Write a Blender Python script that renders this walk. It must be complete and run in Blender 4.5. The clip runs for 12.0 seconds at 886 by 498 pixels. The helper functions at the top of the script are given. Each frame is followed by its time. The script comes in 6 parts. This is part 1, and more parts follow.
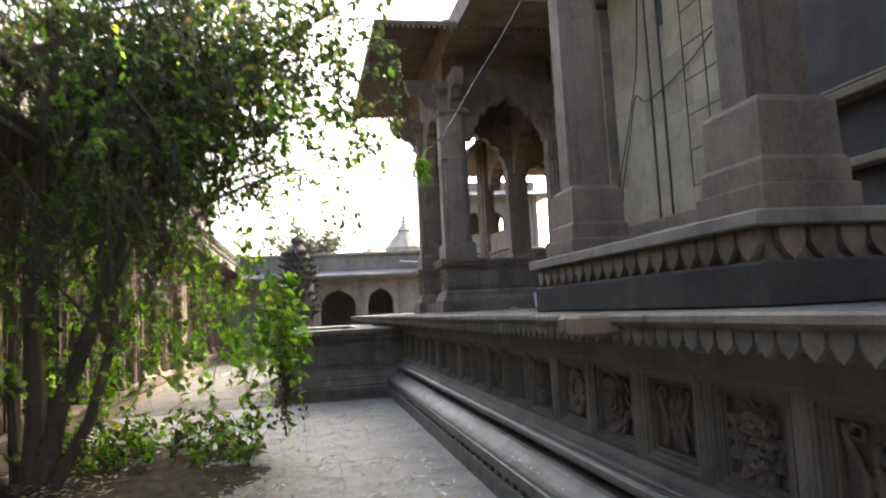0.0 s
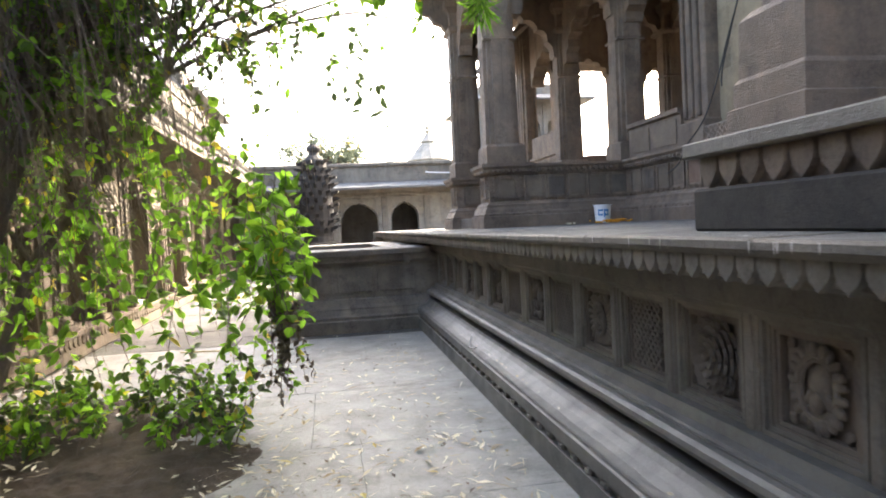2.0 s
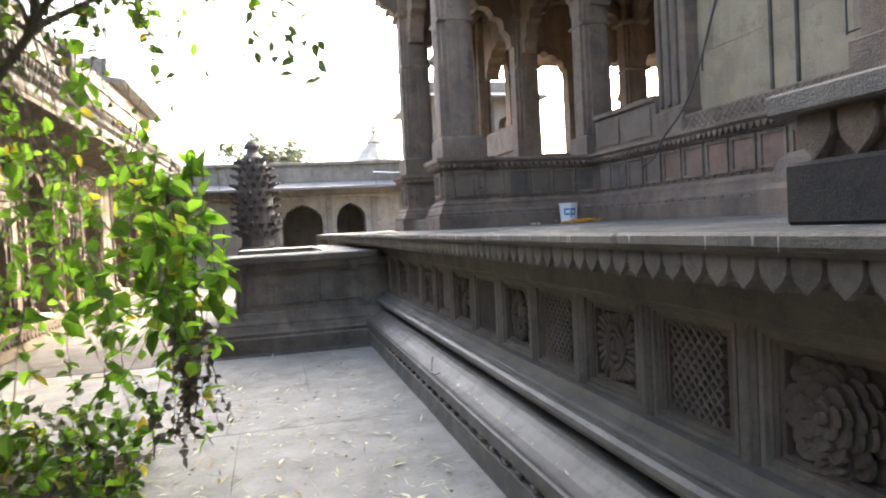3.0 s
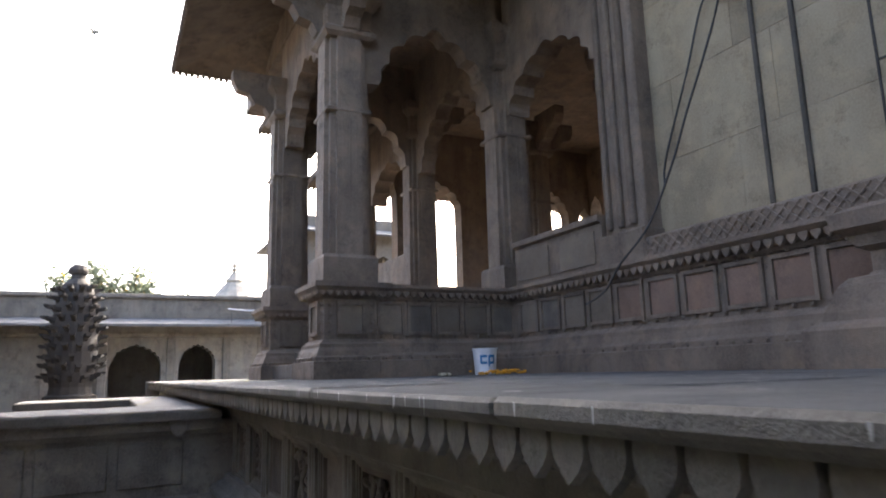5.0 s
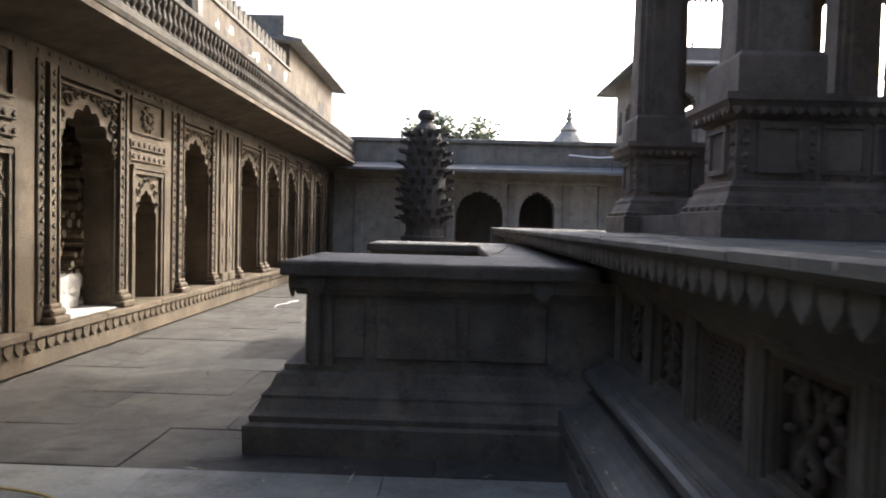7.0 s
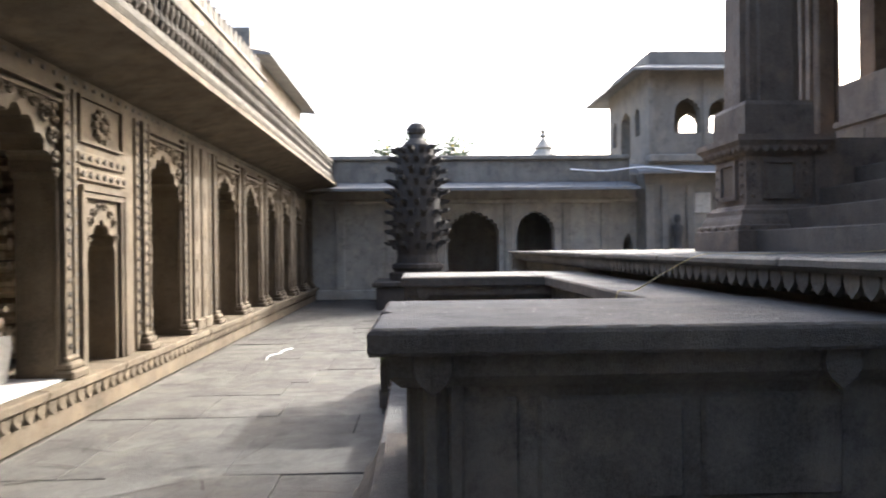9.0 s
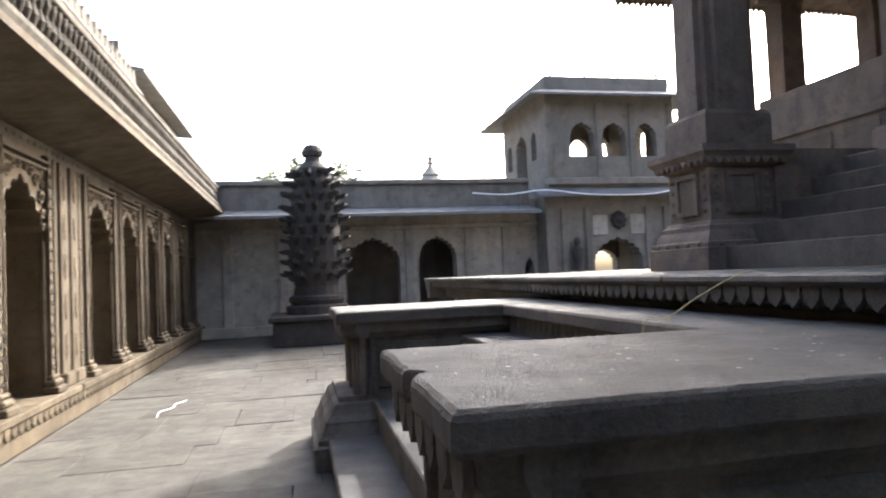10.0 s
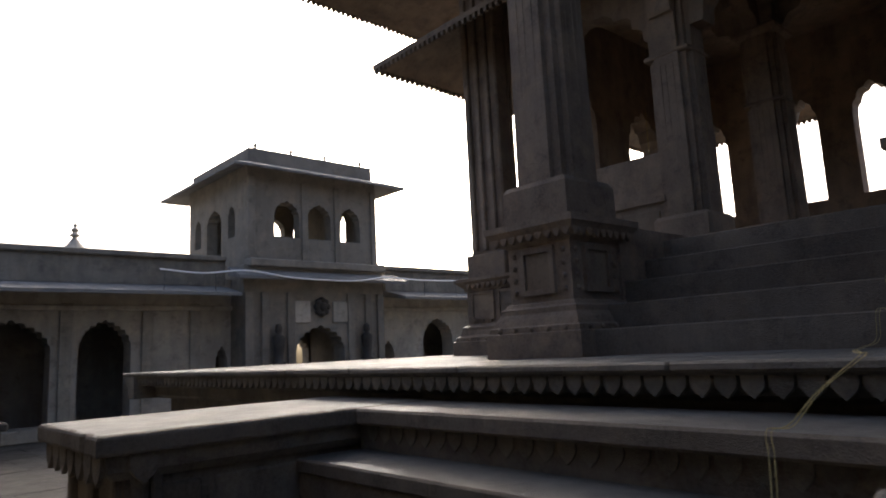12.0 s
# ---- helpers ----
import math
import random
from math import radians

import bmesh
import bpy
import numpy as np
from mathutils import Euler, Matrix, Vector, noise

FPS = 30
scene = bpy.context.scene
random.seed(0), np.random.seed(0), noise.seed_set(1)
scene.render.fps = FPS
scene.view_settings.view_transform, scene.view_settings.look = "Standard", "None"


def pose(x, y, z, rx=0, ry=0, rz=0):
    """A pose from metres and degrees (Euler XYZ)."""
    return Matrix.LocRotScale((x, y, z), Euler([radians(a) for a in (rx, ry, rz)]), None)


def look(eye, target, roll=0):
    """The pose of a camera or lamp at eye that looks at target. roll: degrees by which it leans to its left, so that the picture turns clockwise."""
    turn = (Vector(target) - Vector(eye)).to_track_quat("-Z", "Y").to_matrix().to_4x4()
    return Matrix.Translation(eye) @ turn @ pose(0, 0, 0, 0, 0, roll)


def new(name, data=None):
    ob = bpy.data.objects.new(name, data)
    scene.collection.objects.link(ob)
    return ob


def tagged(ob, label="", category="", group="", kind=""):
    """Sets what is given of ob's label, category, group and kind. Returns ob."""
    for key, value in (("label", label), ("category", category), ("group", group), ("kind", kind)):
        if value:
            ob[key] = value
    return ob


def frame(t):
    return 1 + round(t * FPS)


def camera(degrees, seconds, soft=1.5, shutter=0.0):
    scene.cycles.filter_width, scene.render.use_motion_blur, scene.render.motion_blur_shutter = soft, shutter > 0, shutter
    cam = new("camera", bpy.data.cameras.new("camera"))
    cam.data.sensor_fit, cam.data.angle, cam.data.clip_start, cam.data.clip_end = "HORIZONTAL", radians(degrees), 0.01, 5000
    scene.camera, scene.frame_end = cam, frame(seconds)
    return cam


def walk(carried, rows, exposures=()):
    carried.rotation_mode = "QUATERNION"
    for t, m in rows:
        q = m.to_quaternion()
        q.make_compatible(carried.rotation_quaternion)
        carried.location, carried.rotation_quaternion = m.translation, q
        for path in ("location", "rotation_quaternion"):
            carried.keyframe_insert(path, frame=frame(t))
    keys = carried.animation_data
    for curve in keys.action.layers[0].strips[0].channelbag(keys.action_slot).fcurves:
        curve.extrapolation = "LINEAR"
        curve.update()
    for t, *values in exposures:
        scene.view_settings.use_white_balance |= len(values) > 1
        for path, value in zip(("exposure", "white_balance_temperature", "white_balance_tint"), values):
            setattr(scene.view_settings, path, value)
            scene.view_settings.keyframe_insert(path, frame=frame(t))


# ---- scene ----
cam = camera(67.4, 12.0, soft=1.8, shutter=0.3)
PATH = [
    (0, (1.368, -1.823, 1.352), (1.782, 0.125, 1.532), -3.1),
    (0.5, (1.421, -1.369, 1.346), (1.887, 0.576, 1.384), -3.5),
    (1, (1.465, -0.815, 1.353), (1.794, 1.158, 1.361), -2.8),
    (1.5, (1.465, -0.27, 1.35), (1.796, 1.701, 1.281), -2.6),
    (2, (1.511, 0.273, 1.372), (1.85, 2.243, 1.301), -2.9),
    (2.5, (1.54, 0.839, 1.361), (1.876, 2.809, 1.296), -2.7),
    (2.7, (1.577, 1.033, 1.344), (1.972, 2.992, 1.275), -2.8),
    (4.3, (1.877, 2.804, 1.352), (2.575, 4.676, 1.446), -2.4),
    (4.5, (1.947, 3.17, 1.323), (2.681, 5.022, 1.499), -1.8),
    (5, (2.055, 3.551, 1.34), (2.934, 5.311, 1.701), -1.6),
    (5.5, (2.149, 3.955, 1.35), (2.939, 5.736, 1.804), 0.1),
    (6, (2.197, 4.491, 1.35), (2.728, 6.393, 1.666), 1.0),
    (6.5, (2.186, 4.982, 1.331), (2.256, 6.977, 1.447), 2.6),
    (7, (2.061, 5.471, 1.328), (2.021, 7.469, 1.253), 1.5),
    (7.2, (2.017, 5.677, 1.321), (1.928, 7.675, 1.266), 1.2),
    (8.8, (1.319, 7.022, 1.348), (1.256, 9.021, 1.344), -0.2),
    (9, (1.219, 7.203, 1.343), (1.293, 9.202, 1.341), -0.6),
    (9.5, (1.001, 7.623, 1.343), (1.216, 9.611, 1.35), -1.2),
    (10, (0.806, 8.07, 1.345), (1.235, 10.022, 1.42), -2.4),
    (10.5, (0.644, 8.511, 1.339), (1.394, 10.363, 1.434), -3.1),
    (11, (0.515, 8.973, 1.361), (1.372, 10.766, 1.585), -3.0),
    (11.2, (0.39, 9.09, 1.384), (1.369, 10.815, 1.637), -3.5),
    (11.5, (0.359, 9.417, 1.372), (1.521, 11.022, 1.64), -3.4),
    (12, (0.275, 9.902, 1.378), (1.605, 11.365, 1.678), -2.8),
]
walk(cam, [(t, look(eye, target, roll)) for t, eye, target, roll in PATH],
     exposures=[(0.0, 3.1, 6850, 7), (0.5, 3.25, 6850, 7), (1.5, 3.65, 6850, 7), (2.5, 3.85, 6850, 7), (4.3, 3.5, 6600, 8), (5.0, 3.3, 6500, 10), (5.5, 2.85, 6450, 10), (6.0, 1.85, 6450, 10), (6.5, 1.1, 6300, 9),
               (7.2, 2.45, 6150, 9), (8.8, 2.75, 6100, 8), (9.5, 2.7, 6100, 8), (10.5, 2.5, 6200, 8), (11.2, 2.05, 6300, 9), (12.0, 1.4, 6400, 10)])

# ---- light: hazy morning sun from ahead on the far side of the temple ----
SUN_AZ, SUN_EL = 45.0, 33.0          # degrees east of the walking direction, and above the horizon
world = bpy.data.worlds.new("hazy_sky")
world.use_nodes = True
scene.world = world
_n = world.node_tree.nodes
_sky = _n.new("ShaderNodeTexSky")
_sky.sky_type = "NISHITA"
_sky.sun_disc = False
_sky.sun_elevation, _sky.sun_rotation = radians(SUN_EL), radians(SUN_AZ)
_sky.air_density, _sky.dust_density, _sky.ozone_density = 0.65, 7.5, 0.2
_n["Background"].inputs[1].default_value = 0.15
world.node_tree.links.new(_sky.outputs[0], _n["Background"].inputs[0])
sun = new("sun", bpy.data.lights.new("sun", "SUN"))
sun.data.energy, sun.data.angle, sun.data.color = 1.25, radians(0.9), (1.0, 0.955, 0.89)
_d = Vector((math.sin(radians(SUN_AZ)) * math.cos(radians(SUN_EL)), math.cos(radians(SUN_AZ)) * math.cos(radians(SUN_EL)), math.sin(radians(SUN_EL))))
sun.matrix_basis = look(_d * 60, (0, 0, 0))


# ---- materials ----
def nodes_of(name):
    m = bpy.data.materials.new(name)
    m.use_nodes = True
    return m, m.node_tree.nodes, m.node_tree.links, m.node_tree.nodes["Principled BSDF"]


def mixed(nt, fac, a, b):
    mx = nt.nodes.new("ShaderNodeMix")
    mx.data_type = "RGBA"
    for sock, v in ((mx.inputs[0], fac), (mx.inputs[6], a), (mx.inputs[7], b)):
        if isinstance(v, (int, float)):
            sock.default_value = v
        elif isinstance(v, tuple):
            sock.default_value = (*v, 1)
        else:
            nt.links.new(v, sock)
    return mx.outputs[2]


def noise_fac(nt, scale, detail=6, lo=0.35, hi=0.65, coord=None, rough=0.6):
    tex = nt.nodes.new("ShaderNodeTexNoise")
    tex.inputs["Scale"].default_value, tex.inputs["Detail"].default_value, tex.inputs["Roughness"].default_value = scale, detail, rough
    if coord is not None:
        nt.links.new(coord, tex.inputs["Vector"])
    ramp = nt.nodes.new("ShaderNodeMapRange")
    ramp.inputs[1].default_value, ramp.inputs[2].default_value = lo, hi
    nt.links.new(tex.outputs[0], ramp.inputs[0])
    return ramp.outputs[0]


def stone(name, a, b, stain, rough=0.85, bump=0.25, streak=0.5, grain=60.0, vary=0.15, spec=0.3):
    """Weathered stone: two-tone body, broad stains, run-off streaks, fine grain and pitted relief, each block a little different."""
    m, n, l, bsdf = nodes_of(name)
    nt = m.node_tree
    geo = n.new("ShaderNodeNewGeometry")
    pos = geo.outputs["Position"]
    body = mixed(nt, noise_fac(nt, 1.7, 8, 0.35, 0.65, pos), a, b)
    stretched = n.new("ShaderNodeMapping")
    stretched.inputs["Scale"].default_value = (2.2, 2.2, 0.35)
    l.new(pos, stretched.inputs[0])
    runs = n.new("ShaderNodeMath")
    runs.operation = "MULTIPLY"
    runs.inputs[1].default_value = streak
    l.new(noise_fac(nt, 1.6, 9, 0.45, 0.72, stretched.outputs[0]), runs.inputs[0])
    body = mixed(nt, runs.outputs[0], body, stain)
    dust = n.new("ShaderNodeMath")
    dust.operation = "MULTIPLY"
    dust.inputs[1].default_value = 0.55
    l.new(noise_fac(nt, 3.1, 10, 0.50, 0.70, pos, 0.7), dust.inputs[0])
    body = mixed(nt, dust.outputs[0], body, tuple(min(1, c * k) for c, k in zip(b, (1.42, 1.30, 1.12))))
    grime = n.new("ShaderNodeMath")
    grime.operation = "MULTIPLY"
    grime.inputs[1].default_value = 0.8
    l.new(noise_fac(nt, 3.6, 12, 0.52, 0.66, pos, 0.78), grime.inputs[0])
    body = mixed(nt, grime.outputs[0], body, stain)
    spk = n.new("ShaderNodeMath")
    spk.operation = "MULTIPLY"
    spk.inputs[1].default_value = 0.35
    l.new(noise_fac(nt, grain, 4, 0.3, 0.75, pos), spk.inputs[0])
    body = mixed(nt, spk.outputs[0], body, tuple(min(1, c * 1.45) for c in b))
    info = n.new("ShaderNodeObjectInfo")
    tone = n.new("ShaderNodeHueSaturation")
    rng = n.new("ShaderNodeMapRange")
    rng.inputs[3].default_value, rng.inputs[4].default_value = 1 - vary, 1 + vary
    l.new(info.outputs["Random"], rng.inputs[0])
    l.new(rng.outputs[0], tone.inputs["Value"])
    l.new(body, tone.inputs["Color"])
    l.new(tone.outputs[0], bsdf.inputs["Base Color"])
    rr = n.new("ShaderNodeMapRange")
    rr.inputs[3].default_value, rr.inputs[4].default_value = rough - 0.12, min(1, rough + 0.1)
    l.new(noise_fac(nt, 6, 5, 0.3, 0.7, pos), rr.inputs[0])
    l.new(rr.outputs[0], bsdf.inputs["Roughness"])
    bsdf.inputs["Specular IOR Level"].default_value = spec
    bp = n.new("ShaderNodeBump")
    bp.inputs["Strength"].default_value, bp.inputs["Distance"].default_value = bump, 0.02
    hgt = n.new("ShaderNodeMath")
    hgt.operation = "ADD"
    l.new(noise_fac(nt, 130, 6, 0.2, 0.8, pos), hgt.inputs[0])
    l.new(noise_fac(nt, 22, 9, 0.2, 0.8, pos, 0.7), hgt.inputs[1])
    l.new(hgt.outputs[0], bp.inputs["Height"])
    l.new(bp.outputs[0], bsdf.inputs["Normal"])
    return m


def plain(name, col, rough=0.6, metal=0.0, vary=0.2, scale=12.0, bump=0.1, trans=0.0):
    m, n, l, bsdf = nodes_of(name)
    nt = m.node_tree
    geo = n.new("ShaderNodeNewGeometry")
    dark = tuple(c * (1 - vary) for c in col)
    lite = tuple(min(1, c * (1 + vary)) for c in col)
    l.new(mixed(nt, noise_fac(nt, scale, 5, 0.3, 0.7, geo.outputs["Position"]), dark, lite), bsdf.inputs["Base Color"])
    bsdf.inputs["Roughness"].default_value, bsdf.inputs["Metallic"].default_value = rough, metal
    bp = n.new("ShaderNodeBump")
    bp.inputs["Strength"].default_value, bp.inputs["Distance"].default_value = bump, 0.01
    l.new(noise_fac(nt, scale * 6, 4, 0.2, 0.8, geo.outputs["Position"]), bp.inputs["Height"])
    l.new(bp.outputs[0], bsdf.inputs["Normal"])
    return m


def leaf_material(name, a, b, glow):
    """Thin leaves: two greens by leaf, with light coming through."""
    m, n, l, bsdf = nodes_of(name)
    nt = m.node_tree
    geo = n.new("ShaderNodeNewGeometry")
    ramp = n.new("ShaderNodeValToRGB")
    ramp.color_ramp.elements[0].color, ramp.color_ramp.elements[1].color = (*a, 1), (*b, 1)
    mid = ramp.color_ramp.elements.new(0.93)
    mid.color = (*b, 1)
    ramp.color_ramp.elements[2].color = (0.35, 0.26, 0.03, 1)
    l.new(geo.outputs["Random Per Island"], ramp.inputs[0])
    l.new(ramp.outputs[0], bsdf.inputs["Base Color"])
    bsdf.inputs["Roughness"].default_value = 0.45
    tr = n.new("ShaderNodeBsdfTranslucent")
    sat = n.new("ShaderNodeHueSaturation")
    sat.inputs["Value"].default_value, sat.inputs["Saturation"].default_value = 2.1, 1.0
    l.new(ramp.outputs[0], sat.inputs["Color"])
    l.new(sat.outputs[0], tr.inputs["Color"])
    mx = n.new("ShaderNodeMixShader")
    mx.inputs[0].default_value = glow
    l.new(bsdf.outputs[0], mx.inputs[1])
    l.new(tr.outputs[0], mx.inputs[2])
    l.new(mx.outputs[0], n["Material Output"].inputs["Surface"])
    return m


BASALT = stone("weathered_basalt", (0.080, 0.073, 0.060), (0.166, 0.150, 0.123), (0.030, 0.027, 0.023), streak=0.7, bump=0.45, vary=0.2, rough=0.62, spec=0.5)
POLISHED = stone("polished_basalt_moulding", (0.058, 0.056, 0.050), (0.112, 0.108, 0.097), (0.026, 0.025, 0.023), streak=0.5, bump=0.18, vary=0.1, rough=0.46, spec=0.6)
# greyer, slightly lighter basalt, standing for sky light on trodden tops
BASALT_TOP = stone("worn_skylit_slab", (0.0914, 0.0905, 0.087), (0.1436, 0.1418, 0.1348), (0.0478, 0.0461, 0.0426), streak=0.6, rough=0.68, spec=0.45, bump=0.75)
PORCH_STONE = stone("brown_temple_basalt", (0.1186, 0.0904, 0.0678), (0.2057, 0.1582, 0.1186), (0.0429, 0.0339, 0.0271), streak=0.75, bump=0.5, vary=0.2, rough=0.72, spec=0.35)
WARM_BASALT = stone("brown_basalt", (0.070, 0.058, 0.046), (0.135, 0.112, 0.089), (0.030, 0.025, 0.021), streak=0.7, bump=0.45, rough=0.66, spec=0.45)
SOOT = stone("mossy_dark_basalt", (0.0901, 0.0784, 0.0657), (0.1675, 0.1473, 0.123), (0.036, 0.0318, 0.0276), streak=0.7, bump=0.5)
RED_STONE = stone("reddish_basalt_panel", (0.150, 0.096, 0.070), (0.212, 0.142, 0.104), (0.085, 0.058, 0.047))
CREAM = stone("cream_wall_stone", (0.205, 0.165, 0.108), (0.280, 0.230, 0.155), (0.125, 0.096, 0.062), streak=0.5, bump=0.15)
TAN = stone("tan_arcade_stone", (0.0810, 0.0645, 0.0445), (0.1370, 0.1105, 0.0775), (0.0344, 0.0275, 0.0198), streak=0.7, bump=0.4)
EAVE_STONE = stone("dark_trim_stone", (0.0612, 0.0544, 0.045), (0.1003, 0.0892, 0.0739), (0.0289, 0.0255, 0.0213), streak=0.7)
# darker copy of the compound stone; the tower's backlit shade in its colour
GATE_STONE = stone("backlit_gate_stone", (0.15, 0.138, 0.117), (0.215, 0.197, 0.167), (0.085, 0.077, 0.066))
PANEL = stone("brown_inset_panel", (0.125, 0.098, 0.072), (0.185, 0.148, 0.110), (0.07, 0.056, 0.045))
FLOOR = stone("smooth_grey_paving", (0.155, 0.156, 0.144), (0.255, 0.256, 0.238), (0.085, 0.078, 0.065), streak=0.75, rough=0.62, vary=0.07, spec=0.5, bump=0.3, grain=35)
# much darker than the near paving, to offset the sun falling on it
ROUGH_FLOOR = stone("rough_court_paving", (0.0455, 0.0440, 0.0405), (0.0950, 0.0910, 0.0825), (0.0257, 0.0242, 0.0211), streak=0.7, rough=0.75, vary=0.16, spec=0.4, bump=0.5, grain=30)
WALL = stone("grey_compound_stone", (0.265, 0.248, 0.215), (0.37, 0.342, 0.292), (0.13, 0.12, 0.105))
# near-black stone, also used where only shade fills an opening or recess
DARK_STONE = stone("dark_stone_and_shade", (0.036, 0.033, 0.030), (0.06, 0.055, 0.049), (0.02, 0.019, 0.017))
SLATE = stone("eave_slab_stone", (0.14, 0.14, 0.138), (0.20, 0.20, 0.197), (0.08, 0.08, 0.08))
JOINT = stone("joint_earth", (0.10, 0.094, 0.083), (0.15, 0.14, 0.125), (0.06, 0.055, 0.048))
PLASTER = stone("old_lime_plaster", (0.060, 0.046, 0.034), (0.150, 0.125, 0.092), (0.026, 0.021, 0.017), streak=0.9, bump=0.35)
CEMENT = stone("pale_cement", (0.36, 0.355, 0.34), (0.5, 0.49, 0.46), (0.24, 0.23, 0.21))
BARK = stone("bark", (0.10, 0.08, 0.06), (0.17, 0.14, 0.105), (0.05, 0.04, 0.03), bump=0.8)
SOIL = stone("leaf_strewn_soil", (0.062, 0.048, 0.034), (0.110, 0.083, 0.056), (0.034, 0.027, 0.020), bump=0.9)
# darker, less translucent copy of the bush leaf; the crown's shade in colour
SHADED_LEAF = leaf_material("shaded_leaf", (0.024, 0.040, 0.010), (0.065, 0.105, 0.018), 0.4)
LEAF = leaf_material("bush_leaf", (0.045, 0.095, 0.010), (0.16, 0.30, 0.026), 0.66)
DARK_LEAF = leaf_material("dry_leaf", (0.06, 0.045, 0.03), (0.10, 0.075, 0.045), 0.2)
# greyed leaf colour, with the haze before the far trees painted in
FAR_LEAF = leaf_material("hazed_far_leaf", (0.075, 0.092, 0.060), (0.115, 0.135, 0.088), 0.15)
LITTER = leaf_material("fallen_leaf", (0.20, 0.14, 0.06), (0.62, 0.57, 0.42), 0.1)
# lamp pillar stone, its near-black lifted a little to stand for haze
BLACK_STONE = stone("near_black_lamp_stone", (0.034, 0.031, 0.028), (0.062, 0.056, 0.050), (0.018, 0.017, 0.016))
WOOD = plain("raw_timber", (0.165, 0.128, 0.085), 0.7, scale=20)
CABLE = plain("black_cable", (0.02, 0.02, 0.02), 0.5)
ROPE = plain("yellow_plastic_rope", (0.36, 0.29, 0.11), 0.55)
WHITE = plain("white_plastic", (0.72, 0.73, 0.74), 0.4, vary=0.06)
BLUE = plain("blue_print", (0.03, 0.20, 0.42), 0.4, vary=0.05)
MARIGOLD = plain("orange_petals", (0.75, 0.33, 0.02), 0.7)
IRON = plain("dull_iron", (0.10, 0.10, 0.10), 0.5, 0.8)
FIREWOOD = plain("stacked_firewood", (0.30, 0.25, 0.19), 0.85, vary=0.4)
BRASS = plain("tarnished_brass", (0.25, 0.18, 0.07), 0.45, 0.9)


# ---- building helpers ----
def thing(name, label, category, group="", kind="", at=(0, 0, 0)):
    ob = new(name)
    ob.location = at
    return tagged(ob, label, category, group, kind)


def part(name, bm, material, parent=None, label=""):
    me = bpy.data.meshes.new(name)
    bm.normal_update()
    bm.to_mesh(me)
    bm.free()
    me.materials.append(material)
    return piece(name, me, parent, label)


def piece(name, me, parent=None, label="", at=(0, 0, 0), turn=0.0):
    ob = new(name, me)
    if parent is not None:
        ob.parent = parent
    ob.location = at
    if turn:
        ob.rotation_euler = (0, 0, turn)
    if label:
        ob["label"] = label
    return ob


def mesh_of(name, bm, material):
    me = bpy.data.meshes.new(name)
    bm.normal_update()
    bm.to_mesh(me)
    bm.free()
    me.materials.append(material)
    return me


def box(bm, x0, y0, z0, x1, y1, z1, bevel=0.0):
    vs = [bm.verts.new(p) for p in ((x0, y0, z0), (x1, y0, z0), (x1, y1, z0), (x0, y1, z0), (x0, y0, z1), (x1, y0, z1), (x1, y1, z1), (x0, y1, z1))]
    fs = [bm.faces.new([vs[i] for i in q]) for q in ((3, 2, 1, 0), (4, 5, 6, 7), (0, 1, 5, 4), (1, 2, 6, 5), (2, 3, 7, 6), (3, 0, 4, 7))]
    if bevel:
        edges = {e for f in fs for e in f.edges}
        bmesh.ops.bevel(bm, geom=list(edges), offset=bevel, segments=1, affect="EDGES", profile=0.5)
    return vs


def boxed(*a, bevel=0.0):
    bm = bmesh.new()
    box(bm, *a, bevel=bevel)
    return bm


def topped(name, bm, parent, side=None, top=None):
    """A worn slab whose top face gets a lighter tone for sky light; weathered sides."""
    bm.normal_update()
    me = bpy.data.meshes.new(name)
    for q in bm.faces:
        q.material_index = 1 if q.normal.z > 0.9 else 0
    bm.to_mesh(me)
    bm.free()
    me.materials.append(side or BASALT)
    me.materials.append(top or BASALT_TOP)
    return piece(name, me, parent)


def stack(bm, cx, cy, levels, sides=4, turn=None):
    """A shaft of stacked outlines: levels are (half-width, z). sides 4: square; more: round."""
    turn = math.pi / 4 if turn is None and sides == 4 else (turn or 0)
    k = math.sqrt(2) if sides == 4 else 1
    rings = []
    for r, z in levels:
        rings.append([bm.verts.new((cx + r * k * math.cos(turn + 2 * math.pi * i / sides), cy + r * k * math.sin(turn + 2 * math.pi * i / sides), z)) for i in range(sides)])
    for lo, hi in zip(rings, rings[1:]):
        for i in range(sides):
            bm.faces.new((lo[i], lo[(i + 1) % sides], hi[(i + 1) % sides], hi[i]))
    bm.faces.new(list(reversed(rings[0])))
    bm.faces.new(rings[-1])


def outline_stack(bm, outline, levels):
    """Stacked copies of a plan outline: levels are (scale, z)."""
    rings = [[bm.verts.new((x * s, y * s, z)) for x, y in outline] for s, z in levels]
    n = len(outline)
    for lo, hi in zip(rings, rings[1:]):
        for i in range(n):
            bm.faces.new((lo[i], lo[(i + 1) % n], hi[(i + 1) % n], hi[i]))
    bm.faces.new(list(reversed(rings[0])))
    bm.faces.new(rings[-1])


